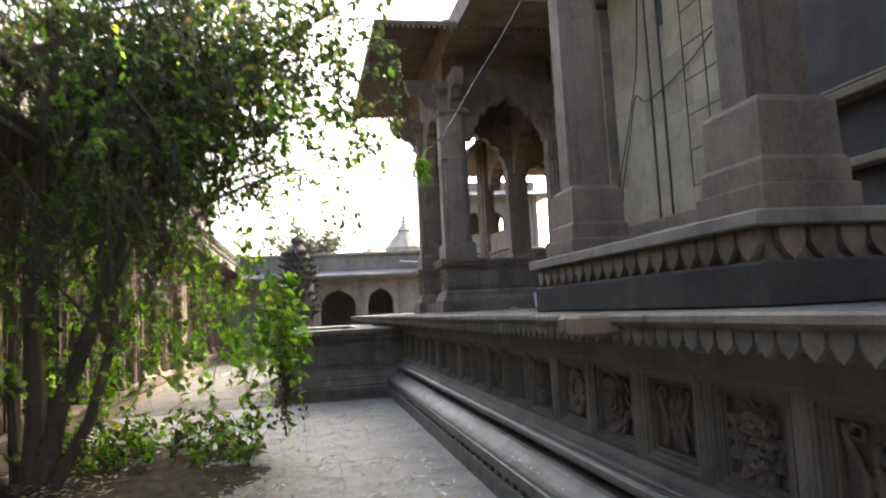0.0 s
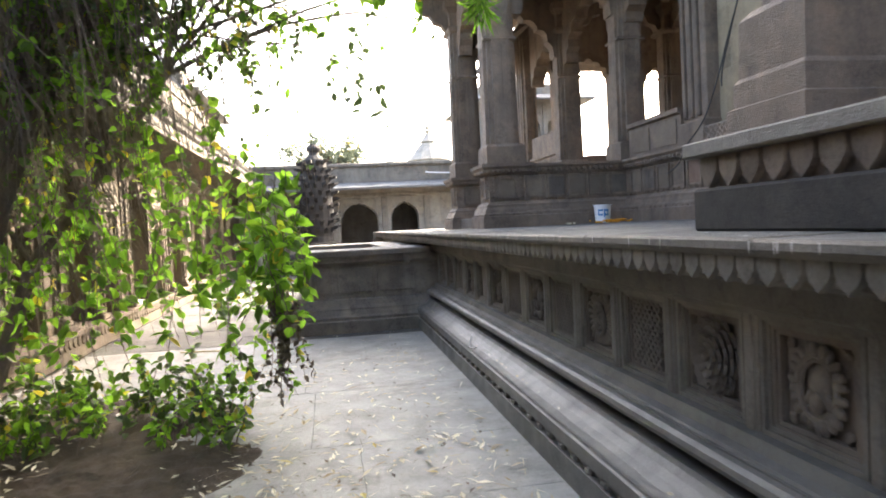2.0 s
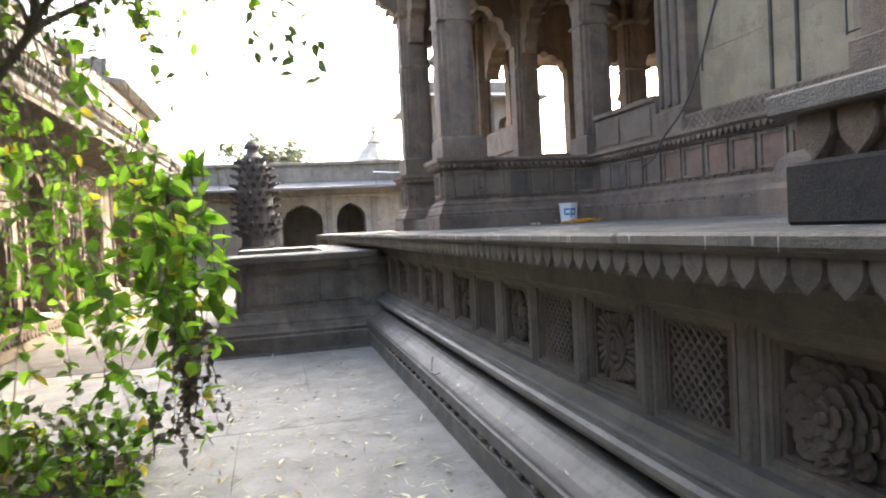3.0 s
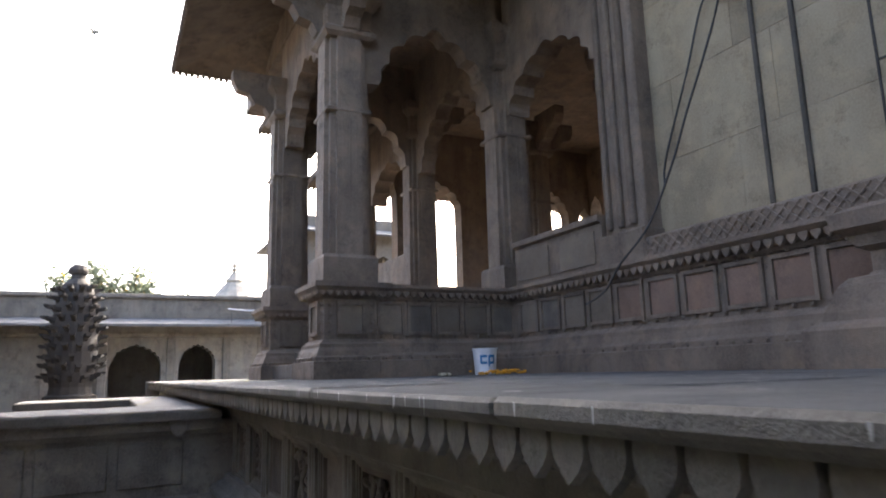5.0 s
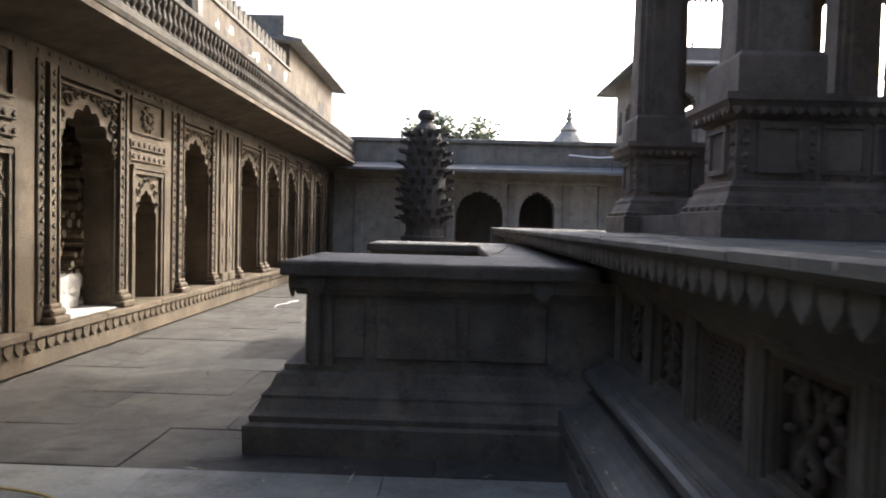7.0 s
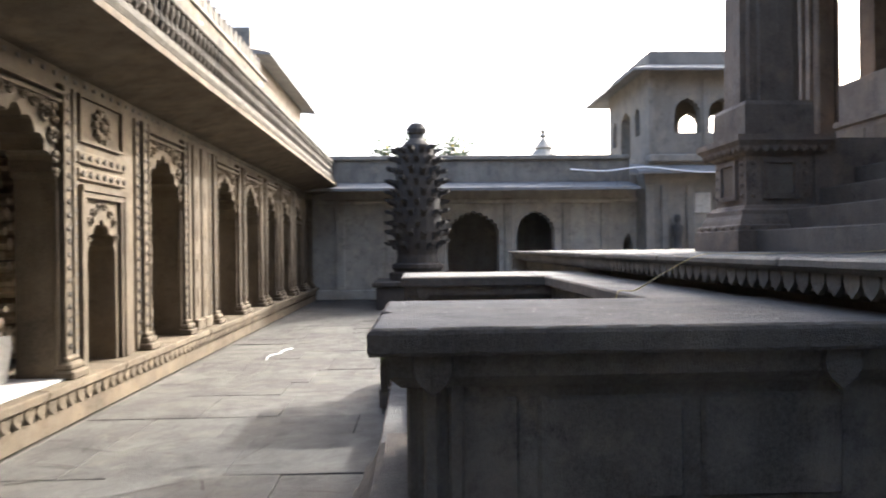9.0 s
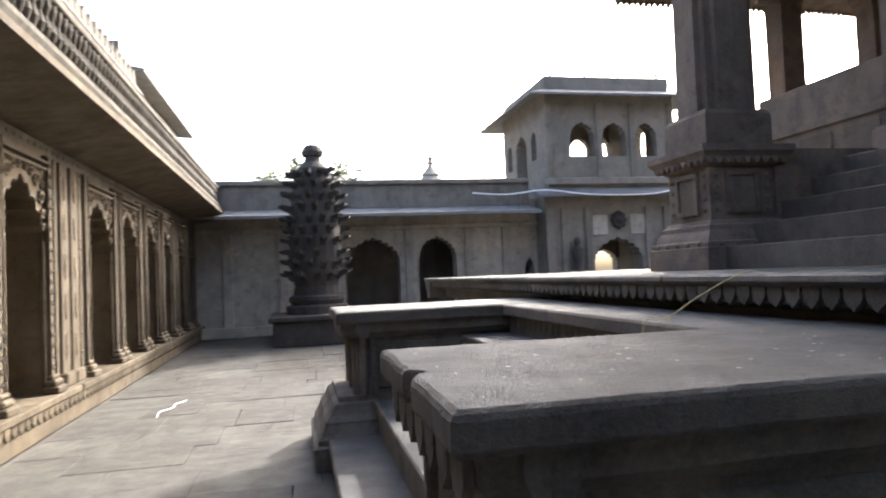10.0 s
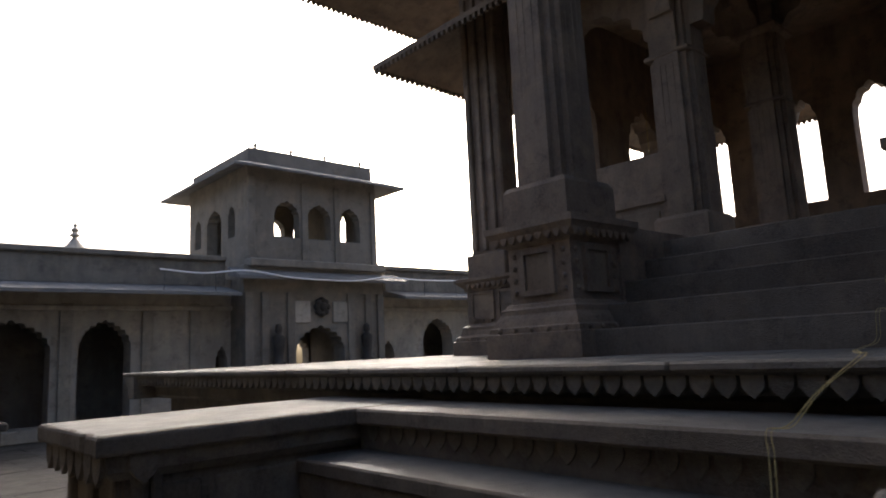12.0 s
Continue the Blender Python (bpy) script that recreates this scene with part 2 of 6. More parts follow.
def run(bm, profile, p0, p1, out, m0=0, m1=0):
    """A moulding: the profile of (outward, z) carried from p0 to p1 in plan; out: outward direction; m0, m1: 1 mitres an outer corner, -1 an inner one."""
    p0, p1, o = Vector((*p0, 0)), Vector((*p1, 0)), Vector((*out, 0))
    d = (p1 - p0).normalized()
    a = [bm.verts.new(p0 + o * u - d * u * m0 + Vector((0, 0, z))) for u, z in profile]
    b = [bm.verts.new(p1 + o * u + d * u * m1 + Vector((0, 0, z))) for u, z in profile]
    n = len(profile)
    for i in range(n):
        bm.faces.new((a[i], a[(i + 1) % n], b[(i + 1) % n], b[i]))
    bm.faces.new(list(reversed(a)))
    bm.faces.new(b)
    bmesh.ops.recalc_face_normals(bm, faces=bm.faces[:]) if len(bm.faces) < 400 else None


def foil(u0, u1, spring, apex, lobes=9, cusp=0.10, point=0.12):
    """A cusped arch from the left spring to the right: points (u, z), rising in u."""
    c, half, rise = (u0 + u1) / 2, (u1 - u0) / 2, apex - spring
    pts = []
    for i in range(lobes * 5 + 1):
        a = math.pi * i / (lobes * 5)
        ph = (i / 5) % 1.0
        r = 1 - cusp * (1 - math.sin(math.pi * ph)) if 0 < i < lobes * 5 else 1.0
        zz = math.sin(a) * r
        zz = zz + point * max(0, 1 - abs(math.cos(a)) * 2.2) * (1 - zz * 0.2) - point * 0.8 * (1 if abs(math.cos(a)) < 2 else 0) * zz
        pts.append([c - half * math.cos(a) * r, spring + rise * min(1.0, zz)])
    for i in range(1, len(pts)):
        pts[i][0] = max(pts[i][0], pts[i - 1][0] + 1e-4)
    return [tuple(p) for p in pts]


def pierced(bm, origin, along, normal, u0, u1, z0, z1, thick, holes):
    """A wall slab in the plane through origin, along a direction, with its face on the normal's side, pierced by arched holes
    (ua, ub, sill, spring, apex, lobes)."""
    o, d, nn = Vector((*origin, 0)), Vector((*along, 0)), Vector((*normal, 0))

    def at(u, z, k):
        return bm.verts.new(o + d * u - nn * (thick * k) + Vector((0, 0, z)))

    def quad(a, b, c, e):
        for k in (0, 1):
            bm.faces.new([at(u, z, k) for u, z in (a, b, c, e)])

    def lip(a, b):
        bm.faces.new([at(*a, 0), at(*b, 0), at(*b, 1), at(*a, 1)])
    u, solid, start = u0, [], u0
    for ua, ub, sill, spring, apex, lobes in sorted(holes):
        quad((u, z0), (ua, z0), (ua, z1), (u, z1))
        if sill <= z0:
            solid.append((start, ua))
            start = ub
        if sill > z0:
            quad((ua, z0), (ub, z0), (ub, sill), (ua, sill))
            lip((ua, sill), (ub, sill))
        pts = foil(ua, ub, spring, apex, lobes) if lobes else [(ua, apex), (ub, apex)]
        for p, q in zip(pts, pts[1:]):
            quad(p, q, (q[0], z1), (p[0], z1))
            lip(p, q)
        lip((ua, sill), pts[0])
        lip(pts[-1], (ub, sill))
        u = ub
    quad((u, z0), (u1, z0), (u1, z1), (u, z1))
    solid.append((start, u1))
    for a, b in [((u0, z0), (u0, z1)), ((u1, z1), (u1, z0)), ((u0, z1), (u1, z1))] + [((q, z0), (p, z0)) for p, q in solid if q > p]:
        lip(a, b)
    bmesh.ops.remove_doubles(bm, verts=bm.verts[:], dist=1e-5)


def petal_mesh(w, h, d, material, name="petal"):
    """A hanging lotus petal: pointed shield, bellied, facing -x, hung from z 0."""
    bm = bmesh.new()
    side = [(0.47, 0.0), (0.5, -0.28), (0.46, -0.50), (0.33, -0.70), (0.13, -0.88), (0.0, -1.0)]
    ring = [(s * w, z * h) for s, z in side] + [(-s * w, z * h) for s, z in reversed(side[:-1])]
    front = [bm.verts.new((-d, y * 0.92, z * 0.97 - 0.001)) for y, z in ring]
    back = [bm.verts.new((0, y, z)) for y, z in ring]
    mid = bm.verts.new((-d * 1.12, 0, -0.42 * h))
    n = len(ring)
    for i in range(n):
        bm.faces.new((back[i], back[(i + 1) % n], front[(i + 1) % n], front[i]))
        bm.faces.new((front[i], front[(i + 1) % n], mid))
    bmesh.ops.recalc_face_normals(bm, faces=bm.faces[:])
    return mesh_of(name, bm, material)


def tube(bm, pts, r0, r1=None, sides=6):
    """A round tapering bar through points."""
    r1 = r0 if r1 is None else r1
    pts = [Vector(p) for p in pts]
    prev = None
    for i, p in enumerate(pts):
        d = (pts[min(i + 1, len(pts) - 1)] - pts[max(i - 1, 0)]).normalized()
        ref = Vector((0, 0, 1)) if abs(d.z) < 0.9 else Vector((1, 0, 0))
        a = d.cross(ref).normalized()
        b = d.cross(a)
        r = r0 + (r1 - r0) * i / max(1, len(pts) - 1)
        ring = [bm.verts.new(p + (a * math.cos(2 * math.pi * k / sides) + b * math.sin(2 * math.pi * k / sides)) * r) for k in range(sides)]
        if prev:
            for k in range(sides):
                bm.faces.new((prev[k], prev[(k + 1) % sides], ring[(k + 1) % sides], ring[k]))
        else:
            bm.faces.new(list(reversed(ring)))
        prev = ring
    bm.faces.new(prev)


# ---- ground ----
part("ground", boxed(-60, -30, -0.30, 60, 120, -0.035), JOINT)
tagged(bpy.data.objects["ground"], "packed earth bed under the courtyard paving", "ground", kind="structure")

# ---- temple platform: carved plinth beside the walk ----
PX, PZ = 2.70, 1.29                     # outer edge and height of the platform
P_S, P_N = -6.0, 18.15                  # its south and north ends
platform = thing("platform", "tall dark basalt temple platform with carved frieze", "platform", kind="structure")
bm = boxed(PX + 0.41, P_S, 0, 16, P_N - 0.41, PZ - 0.06)
part("core", bm, BASALT, platform)
# edge slab, in worn lengths
rng = random.Random(4)
y = P_S
while y < P_N:
    ln = min(rng.uniform(0.8, 1.5), P_N - y)
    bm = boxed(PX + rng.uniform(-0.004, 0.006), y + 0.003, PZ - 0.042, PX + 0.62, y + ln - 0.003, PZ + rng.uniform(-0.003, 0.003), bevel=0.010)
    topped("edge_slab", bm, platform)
    y += ln
x = PX + 0.625
while x < 6.6:
    w = min(rng.uniform(0.6, 0.9), 6.6 - x)
    y = P_S
    while y < P_N:
        ln = min(rng.uniform(0.9, 1.6), P_N - y)
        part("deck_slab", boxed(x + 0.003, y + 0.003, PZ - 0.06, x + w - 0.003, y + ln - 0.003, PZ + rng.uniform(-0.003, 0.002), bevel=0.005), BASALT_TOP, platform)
        y += ln
    x += w
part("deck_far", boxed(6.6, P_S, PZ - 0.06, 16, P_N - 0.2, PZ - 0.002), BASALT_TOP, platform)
for (a, b), o in ((((PX, P_S), (PX, P_N)), (-1, 0)), (((PX, P_N), (16, P_N)), (0, 1))):
    prof_base = [(-0.42, 0.0), (0.035, 0.0), (0.038, 0.145), (0.006, 0.150), (0.006, 0.186), (0.036, 0.196), (0.038, 0.268), (0.028, 0.278), (0.024, 0.289), (0.006, 0.291), (-0.030, 0.300), (-0.068, 0.318), (-0.102, 0.342), (-0.126, 0.368),
                 (-0.136, 0.388), (-0.26, 0.392), (-0.26, 0.436), (-0.140, 0.440), (-0.124, 0.450), (-0.117, 0.470), (-0.124, 0.491), (-0.144, 0.505), (-0.166, 0.509), (-0.166, 0.517), (-0.178, 0.518), (-0.183, 0.528),
                 (-0.222, 0.538), (-0.236, 0.582), (-0.42, 0.590)]
    bm = bmesh.new()
    run(bm, prof_base, a, b, o, m0=0, m1=1 if o[0] else 0)
    part("base_moulding", bm, POLISHED, platform)
    prof_top = [(-0.42, 1.005), (-0.262, 1.005), (-0.258, 1.022), (-0.238, 1.034), (-0.232, 1.120), (-0.205, 1.140), (-0.125, 1.152), (-0.12, 1.228), (-0.035, 1.234), (-0.018, 1.247), (-0.42, 1.247)]
    bm = bmesh.new()
    run(bm, prof_top, a, b, o, m0=0, m1=1 if o[0] else 0)
    part("frieze_rail", bm, BASALT, platform)

# hanging petals under the edge slab
PETAL = petal_mesh(0.095, 0.090, 0.022, BASALT)
far_petals = bmesh.new()
y = -1.215
while y < P_N - 0.05:
    if y < 13.5:
        piece("petal", PETAL, platform, at=(PX + 0.062, y, 1.237))
    else:
        tmp = bmesh.new()
        tmp.from_mesh(PETAL)
        bmesh.ops.translate(tmp, verts=tmp.verts[:], vec=(PX + 0.062, y, 1.237))
        me = bpy.data.meshes.new("tmp")
        tmp.to_mesh(me)
        far_petals.from_mesh(me)
        bpy.data.meshes.remove(me)
        tmp.free()
    y += 0.100
tagged(part("far_petals", far_petals, BASALT, platform), kind="stuff")
# beads along the foot
BEAD_BM = bmesh.new()
box(BEAD_BM, -0.030, -0.034, -0.021, 0.03, 0.034, 0.021, bevel=0.012)
BEAD = mesh_of("bead", BEAD_BM, BASALT)
for k in range(-18, 28):
    piece("bead", BEAD, platform, at=(PX - 0.006, 4.0 + 0.186 * k, 0.168))


# ---- frieze panels ----
def chrysanthemum(seed, rows=((0.132, 13, 0.040), (0.108, 12, 0.041), (0.082, 9, 0.041), (0.056, 7, 0.036), (0.030, 5, 0.028))):
    """A carved flower of overlapping scallops, row upon row; faces -x."""
    bm = bmesh.new()
    rnd = random.Random(seed)
    for k, (rad, num, size) in enumerate(rows):
        for i in range(num):
            a = 2 * math.pi * (i + 0.5 * (k % 2)) / num + rnd.uniform(-0.09, 0.09)
            s = size * rnd.uniform(0.85, 1.12)
            m = Matrix.Rotation(a, 4, "X") @ Matrix.Translation((-0.014 - 0.010 * k, 0, rad)) @ Matrix.Rotation(-0.42, 4, "Y")
            ring = [bm.verts.new(m @ Vector((0, s * 0.86 * math.sin(u) * (1 - 0.12 * abs(math.sin(u * 3))), s * 0.95 * math.cos(u)))) for u in [2 * math.pi * q / 12 for q in range(12)]]
            low = [bm.verts.new(m @ Vector((0.014, s * 0.86 * math.sin(u), s * 0.95 * math.cos(u)))) for u in [2 * math.pi * q / 12 for q in range(12)]]
            mid = bm.verts.new(m @ Vector((0.006, 0, -0.1 * s)))
            for q in range(12):
                bm.faces.new((ring[q], ring[(q + 1) % 12], mid))
                bm.faces.new((low[q], low[(q + 1) % 12], ring[(q + 1) % 12], ring[q]))
    bmesh.ops.create_icosphere(bm, subdivisions=2, radius=1.0, matrix=Matrix.Translation((-0.055, 0, 0)) @ Matrix.Diagonal((0.016, 0.018, 0.018, 1)))
    bmesh.ops.recalc_face_normals(bm, faces=bm.faces[:])
    return mesh_of("carved_flower", bm, WARM_BASALT)


def wreath(seed, spiral=False):
    """A carved oval wreath: a leafy band round a hollow with a pointed bud, or a whorl of smooth cups."""
    bm = bmesh.new()
    rnd = random.Random(seed)

    def oval(r, x, th, sides=6):
        tube(bm, [(x, r * 0.92 * math.cos(a), r * 1.12 * math.sin(a)) for a in [2 * math.pi * k / 26 for k in range(27)]], th, th, sides)
    num = 15 if spiral else 22
    for i in range(num):
        a = 2 * math.pi * i / num + rnd.uniform(-0.05, 0.05)
        r = 0.118 if spiral else 0.112
        s = (0.030 if spiral else 0.021) * rnd.uniform(0.85, 1.2)
        m = Matrix.Translation((-0.014, r * 0.92 * math.sin(a), r * 1.12 * math.cos(a))) @ Matrix.Rotation(-a + rnd.uniform(-0.3, 0.3), 4, "X") @ Matrix.Diagonal((0.016, s * 0.72, s * 1.25, 1))
        bmesh.ops.create_icosphere(bm, subdivisions=2, radius=1.0, matrix=m)
    oval(0.094, -0.016, 0.011)
    if spiral:
        oval(0.070, -0.026, 0.015)
        oval(0.043, -0.036, 0.014)
        bmesh.ops.create_icosphere(bm, subdivisions=2, radius=1.0, matrix=Matrix.Translation((-0.036, 0, 0)) @ Matrix.Diagonal((0.022, 0.026, 0.03, 1)))
    else:
        oval(0.080, -0.010, 0.008)
        bmesh.ops.create_icosphere(bm, subdivisions=2, radius=1.0, matrix=Matrix.Translation((0.004, 0, 0.014)) @ Matrix.Diagonal((0.024, 0.056, 0.066, 1)))
        bmesh.ops.create_icosphere(bm, subdivisions=2, radius=1.0, matrix=Matrix.Translation((-0.012, 0.004, -0.05)) @ Matrix.Diagonal((0.022, 0.024, 0.042, 1)))
        for sy in (-1, 1):
            bmesh.ops.create_icosphere(bm, subdivisions=2, radius=1.0, matrix=Matrix.Translation((-0.006, sy * 0.04, -0.035)) @ Matrix.Rotation(sy * 0.6, 4, "X") @ Matrix.Diagonal((0.018, 0.014, 0.04, 1)))
    for sy in (-1, 1):
        for sz in (-1, 1):
            for q in range(3):
                bmesh.ops.create_icosphere(bm, subdivisions=1, radius=1.0, matrix=Matrix.Translation((-0.004, sy * (0.118 + 0.012 * (q == 1)), sz * (0.122 + 0.012 * (q == 2)))) @ Matrix.Diagonal((0.012, 0.014, 0.017, 1)))
    for f in bm.faces:
        f.smooth = True
    return mesh_of("carved_wreath", bm, WARM_BASALT)


def worn_figure(seed):
    """A weathered foliate figure: lumps and curling strands crowding a panel."""
    bm = bmesh.new()
    rnd = random.Random(seed)
    for s in (-1, 1):
        pts = [(-0.016, s * (0.025 + 0.028 * math.sin(k * 1.25)), -0.14 + 0.035 * k) for k in range(9)]
        tube(bm, pts, 0.017, 0.012, 7)
    for i in range(26):
        y, z = rnd.uniform(-0.125, 0.125), rnd.uniform(-0.14, 0.14)
        m = Matrix.Translation((-0.008, y, z)) @ Matrix.Rotation(rnd.uniform(0, 3.1), 4, "X") @ Matrix.Diagonal((rnd.uniform(0.012, 0.026), rnd.uniform(0.010, 0.019), rnd.uniform(0.02, 0.038), 1))
        bmesh.ops.create_icosphere(bm, subdivisions=2, radius=1.0, matrix=m)
    for f in bm.faces:
        f.smooth = True
    return mesh_of("carved_figure", bm, WARM_BASALT)


def scroll_relief(seed):
    """A worn foliate figure: a stem with curling leaves on both sides."""
    bm = bmesh.new()
    rnd = random.Random(seed)
    tube(bm, [(-0.012, 0.01 * math.sin(k), -0.14 + 0.035 * k) for k in range(9)], 0.016, 0.010, 6)
    for s in (-1, 1):
        for z0 in (-0.11, -0.04, 0.03, 0.09):
            r = rnd.uniform(0.03, 0.042)
            pts = [(-0.014 - 0.004 * math.sin(a), s * (0.055 + r * math.cos(a) * (1 - a / 9)), z0 + r * math.sin(a) * (1 - a / 9)) for a in [k * 0.75 for k in range(9)]]
            tube(bm, pts, 0.014, 0.007, 5)
    bmesh.ops.create_icosphere(bm, subdivisions=2, radius=1, matrix=Matrix.Translation((-0.012, 0, 0.15)) @ Matrix.Diagonal((0.016, 0.04, 0.04, 1)))
    for f in bm.faces:
        f.smooth = True
    return mesh_of("carved_scroll", bm, WARM_BASALT)


def jali(sy, sz, n):
    """A pierced-looking stone screen of crossed diagonal bars."""
    bm = bmesh.new()
    w = 0.012
    stepy = 2 * sy / n
    for sgn in (1, -1):
        k = -int(2 * (sz + sy) / stepy) - 1
        while k < int(2 * (sz + sy) / stepy) + 1:
            c = k * stepy
            ts = []
            for t in (-sz, sz):
                ts.append((c + sgn * t, t))
            (ya, za), (yb, zb) = ts
            lo, hi = max(-sy, min(ya, yb)), min(sy, max(ya, yb))
            if lo < hi:
                za, zb = (lo - c) * sgn, (hi - c) * sgn
                x = -0.014 if sgn > 0 else -0.011
                d = Vector((0, hi - lo, zb - za)).normalized()
                nrm = Vector((0, -d.z, d.y)) * w * 0.5
                p, q = Vector((x, lo, za)), Vector((x, hi, zb))
                f = [bm.verts.new(v) for v in (p - nrm, p + nrm, q + nrm, q - nrm)]
                g = [bm.verts.new(v + Vector((0.045, 0, 0))) for v in (p - nrm, p + nrm, q + nrm, q - nrm)]
                bm.faces.new(f)
                for i in range(4):
                    bm.faces.new((f[i], g[i], g[(i + 1) % 4], f[(i + 1) % 4]))
            k += 1
    return mesh_of("stone_lattice", bm, WARM_BASALT)


def rim(w, h, t, d, mat):
    """A rectangular stepped frame facing -x."""
    bm = bmesh.new()
    for k, (e, q) in enumerate(((0, 0.6), (t * 0.55, 1.0))):
        for a in ((-w + e, -h + e, w - e, -h + e + t * 0.6), (-w + e, h - e - t * 0.6, w - e, h - e), (-w + e, -h + e + t * 0.6, -w + e + t * 0.6, h - e - t * 0.6), (w - e - t * 0.6, -h + e + t * 0.6, w - e, h - e - t * 0.6)):
            box(bm, -d * (1 - 0.45 * k), a[0], a[1], 0.04, a[2], a[3])
    return mesh_of("panel_frame", bm, mat)


def coil_flower(seed):
    """A carved flower of pointed lobes round a ruffled ring and a coiled bud; faces -x."""
    bm = bmesh.new()
    rnd = random.Random(seed)
    for k in range(12):
        a = 2 * math.pi * k / 12 + rnd.uniform(-0.08, 0.08)
        s = rnd.uniform(0.036, 0.046)
        m = Matrix.Rotation(a, 4, "X") @ Matrix.Translation((-0.010, 0, 0.130)) @ Matrix.Rotation(-0.35, 4, "Y")
        ring = [bm.verts.new(m @ Vector((-0.008, s * 0.8 * y, s * z))) for y, z in ((-0.7, -0.8), (-1, -0.1), (-0.6, 0.55), (0, 1.1), (0.6, 0.55), (1, -0.1), (0.7, -0.8))]
        low = [bm.verts.new(m @ Vector((0.016, s * 0.85 * y, s * z))) for y, z in ((-0.7, -0.8), (-1, -0.1), (-0.6, 0.55), (0, 1.1), (0.6, 0.55), (1, -0.1), (0.7, -0.8))]
        mid = bm.verts.new(m @ Vector((0.006, 0, -0.1 * s)))
        for q in range(7):
            bm.faces.new((ring[q], ring[(q + 1) % 7], mid))
            bm.faces.new((low[q], low[(q + 1) % 7], ring[(q + 1) % 7], ring[q]))
    for rad, th, x, wave in ((0.093, 0.020, -0.022, 15), (0.058, 0.016, -0.030, 9), (0.036, 0.010, -0.030, 7)):
        pts = [(x - 0.004 * math.sin(wave * a), (rad + 0.005 * math.cos(wave * a)) * math.cos(a), (rad + 0.005 * math.cos(wave * a)) * math.sin(a)) for a in [2 * math.pi * k / 44 for k in range(45)]]
        tube(bm, pts, th, th, 6)
    bmesh.ops.create_icosphere(bm, subdivisions=2, radius=1.0, matrix=Matrix.Translation((-0.026, 0, 0)) @ Matrix.Diagonal((0.020, 0.019, 0.019, 1)))
    bmesh.ops.recalc_face_normals(bm, faces=bm.faces[:])
    return mesh_of("carved_flower", bm, WARM_BASALT)


def shield_figure(seed):
    """Two upright curling strands with worn lumps between them on a sunk field; faces -x."""
    bm = bmesh.new()
    rnd = random.Random(seed)
    for s in (-1, 1):
        tube(bm, [(-0.014, s * (0.095 - 0.035 * math.sin(k * 0.55)), -0.135 + 0.03 * k) for k in range(10)], 0.017, 0.013, 7)
        tube(bm, [(-0.014, s * (0.085 + 0.026 * math.cos(a)), 0.115 + 0.026 * math.sin(a)) for a in [k * 0.7 for k in range(9)]], 0.012, 0.007, 6)
    for i in range(15):
        m = Matrix.Translation((-0.006, rnd.gauss(0, 0.035), rnd.uniform(-0.13, 0.13))) @ Matrix.Rotation(rnd.uniform(-0.6, 0.6), 4, "X") @ Matrix.Diagonal((rnd.uniform(0.012, 0.024), rnd.uniform(0.013, 0.022), rnd.uniform(0.025, 0.045), 1))
        bmesh.ops.create_icosphere(bm, subdivisions=2, radius=1.0, matrix=m)
    for f in bm.faces:
        f.smooth = True
    return mesh_of("carved_figure", bm, WARM_BASALT)


def fringed_medallion(seed):
    """A medallion inside a fringe of short fluted leaves that fills its square panel; faces -x."""
    bm = bmesh.new()
    rnd = random.Random(seed)
    for k in range(26):
        a = 2 * math.pi * k / 26
        far = 0.150 / max(abs(math.sin(a)), abs(math.cos(a)) * 1.04)
        tube(bm, [(-0.006, r * math.sin(a + 0.05 * q), r * math.cos(a + 0.05 * q)) for q, r in enumerate((0.080, 0.105, min(0.15, far * 0.88), min(0.175, far)))], rnd.uniform(0.010, 0.013), 0.016, 5)
    for rad, th in ((0.076, 0.014), (0.045, 0.012)):
        tube(bm, [(-0.020, rad * 0.9 * math.cos(a), rad * 1.15 * math.sin(a)) for a in [2 * math.pi * k / 24 for k in range(25)]], th, th, 6)
    bmesh.ops.create_icosphere(bm, subdivisions=2, radius=1.0, matrix=Matrix.Translation((-0.014, 0, 0)) @ Matrix.Diagonal((0.022, 0.028, 0.034, 1)))
    for f in bm.faces:
        f.smooth = True
    return mesh_of("carved_medallion", bm, WARM_BASALT)


PITCH, PAN_Y0, PAN_Z, PAN_X = 0.565, 1.2875, 0.795, PX + 0.315
LOTUS = chrysanthemum(9, ((0.118, 7, 0.062), (0.105, 7, 0.046), (0.055, 9, 0.024), (0.024, 5, 0.020)))
SCROLLS = [scroll_relief(3), scroll_relief(8)]
JALI = jali(0.140, 0.158, 6)
CHRYS, WREATH, COIL, FRINGE = chrysanthemum(1), wreath(2), coil_flower(4), fringed_medallion(6)
FIGURES = [worn_figure(5), worn_figure(6), shield_figure(7)]
WORN = mesh_of("worn_panel", boxed(-0.010, -0.14, -0.155, 0.03, 0.14, 0.155, bevel=0.012), WARM_BASALT)
# near-black sheet behind the lattice, standing for the shade in its holes
LATTICE_SHADE = mesh_of("lattice_back", boxed(0.050, -0.170, -0.180, 0.070, 0.170, 0.180), DARK_STONE)
FIELD = mesh_of("panel_field", boxed(0.022, -0.20, -0.205, 0.07, 0.20, 0.205), WARM_BASALT)
RIM = rim(0.235, 0.210, 0.030, 0.036, BASALT)
RIM_IN = rim(0.197, 0.184, 0.030, 0.016, WARM_BASALT)
STILE_BM = boxed(-0.042, -0.040, -0.222, 0.09, 0.040, 0.222, bevel=0.007)
box(STILE_BM, -0.050, -0.018, -0.216, 0.0, 0.018, 0.216, bevel=0.006)
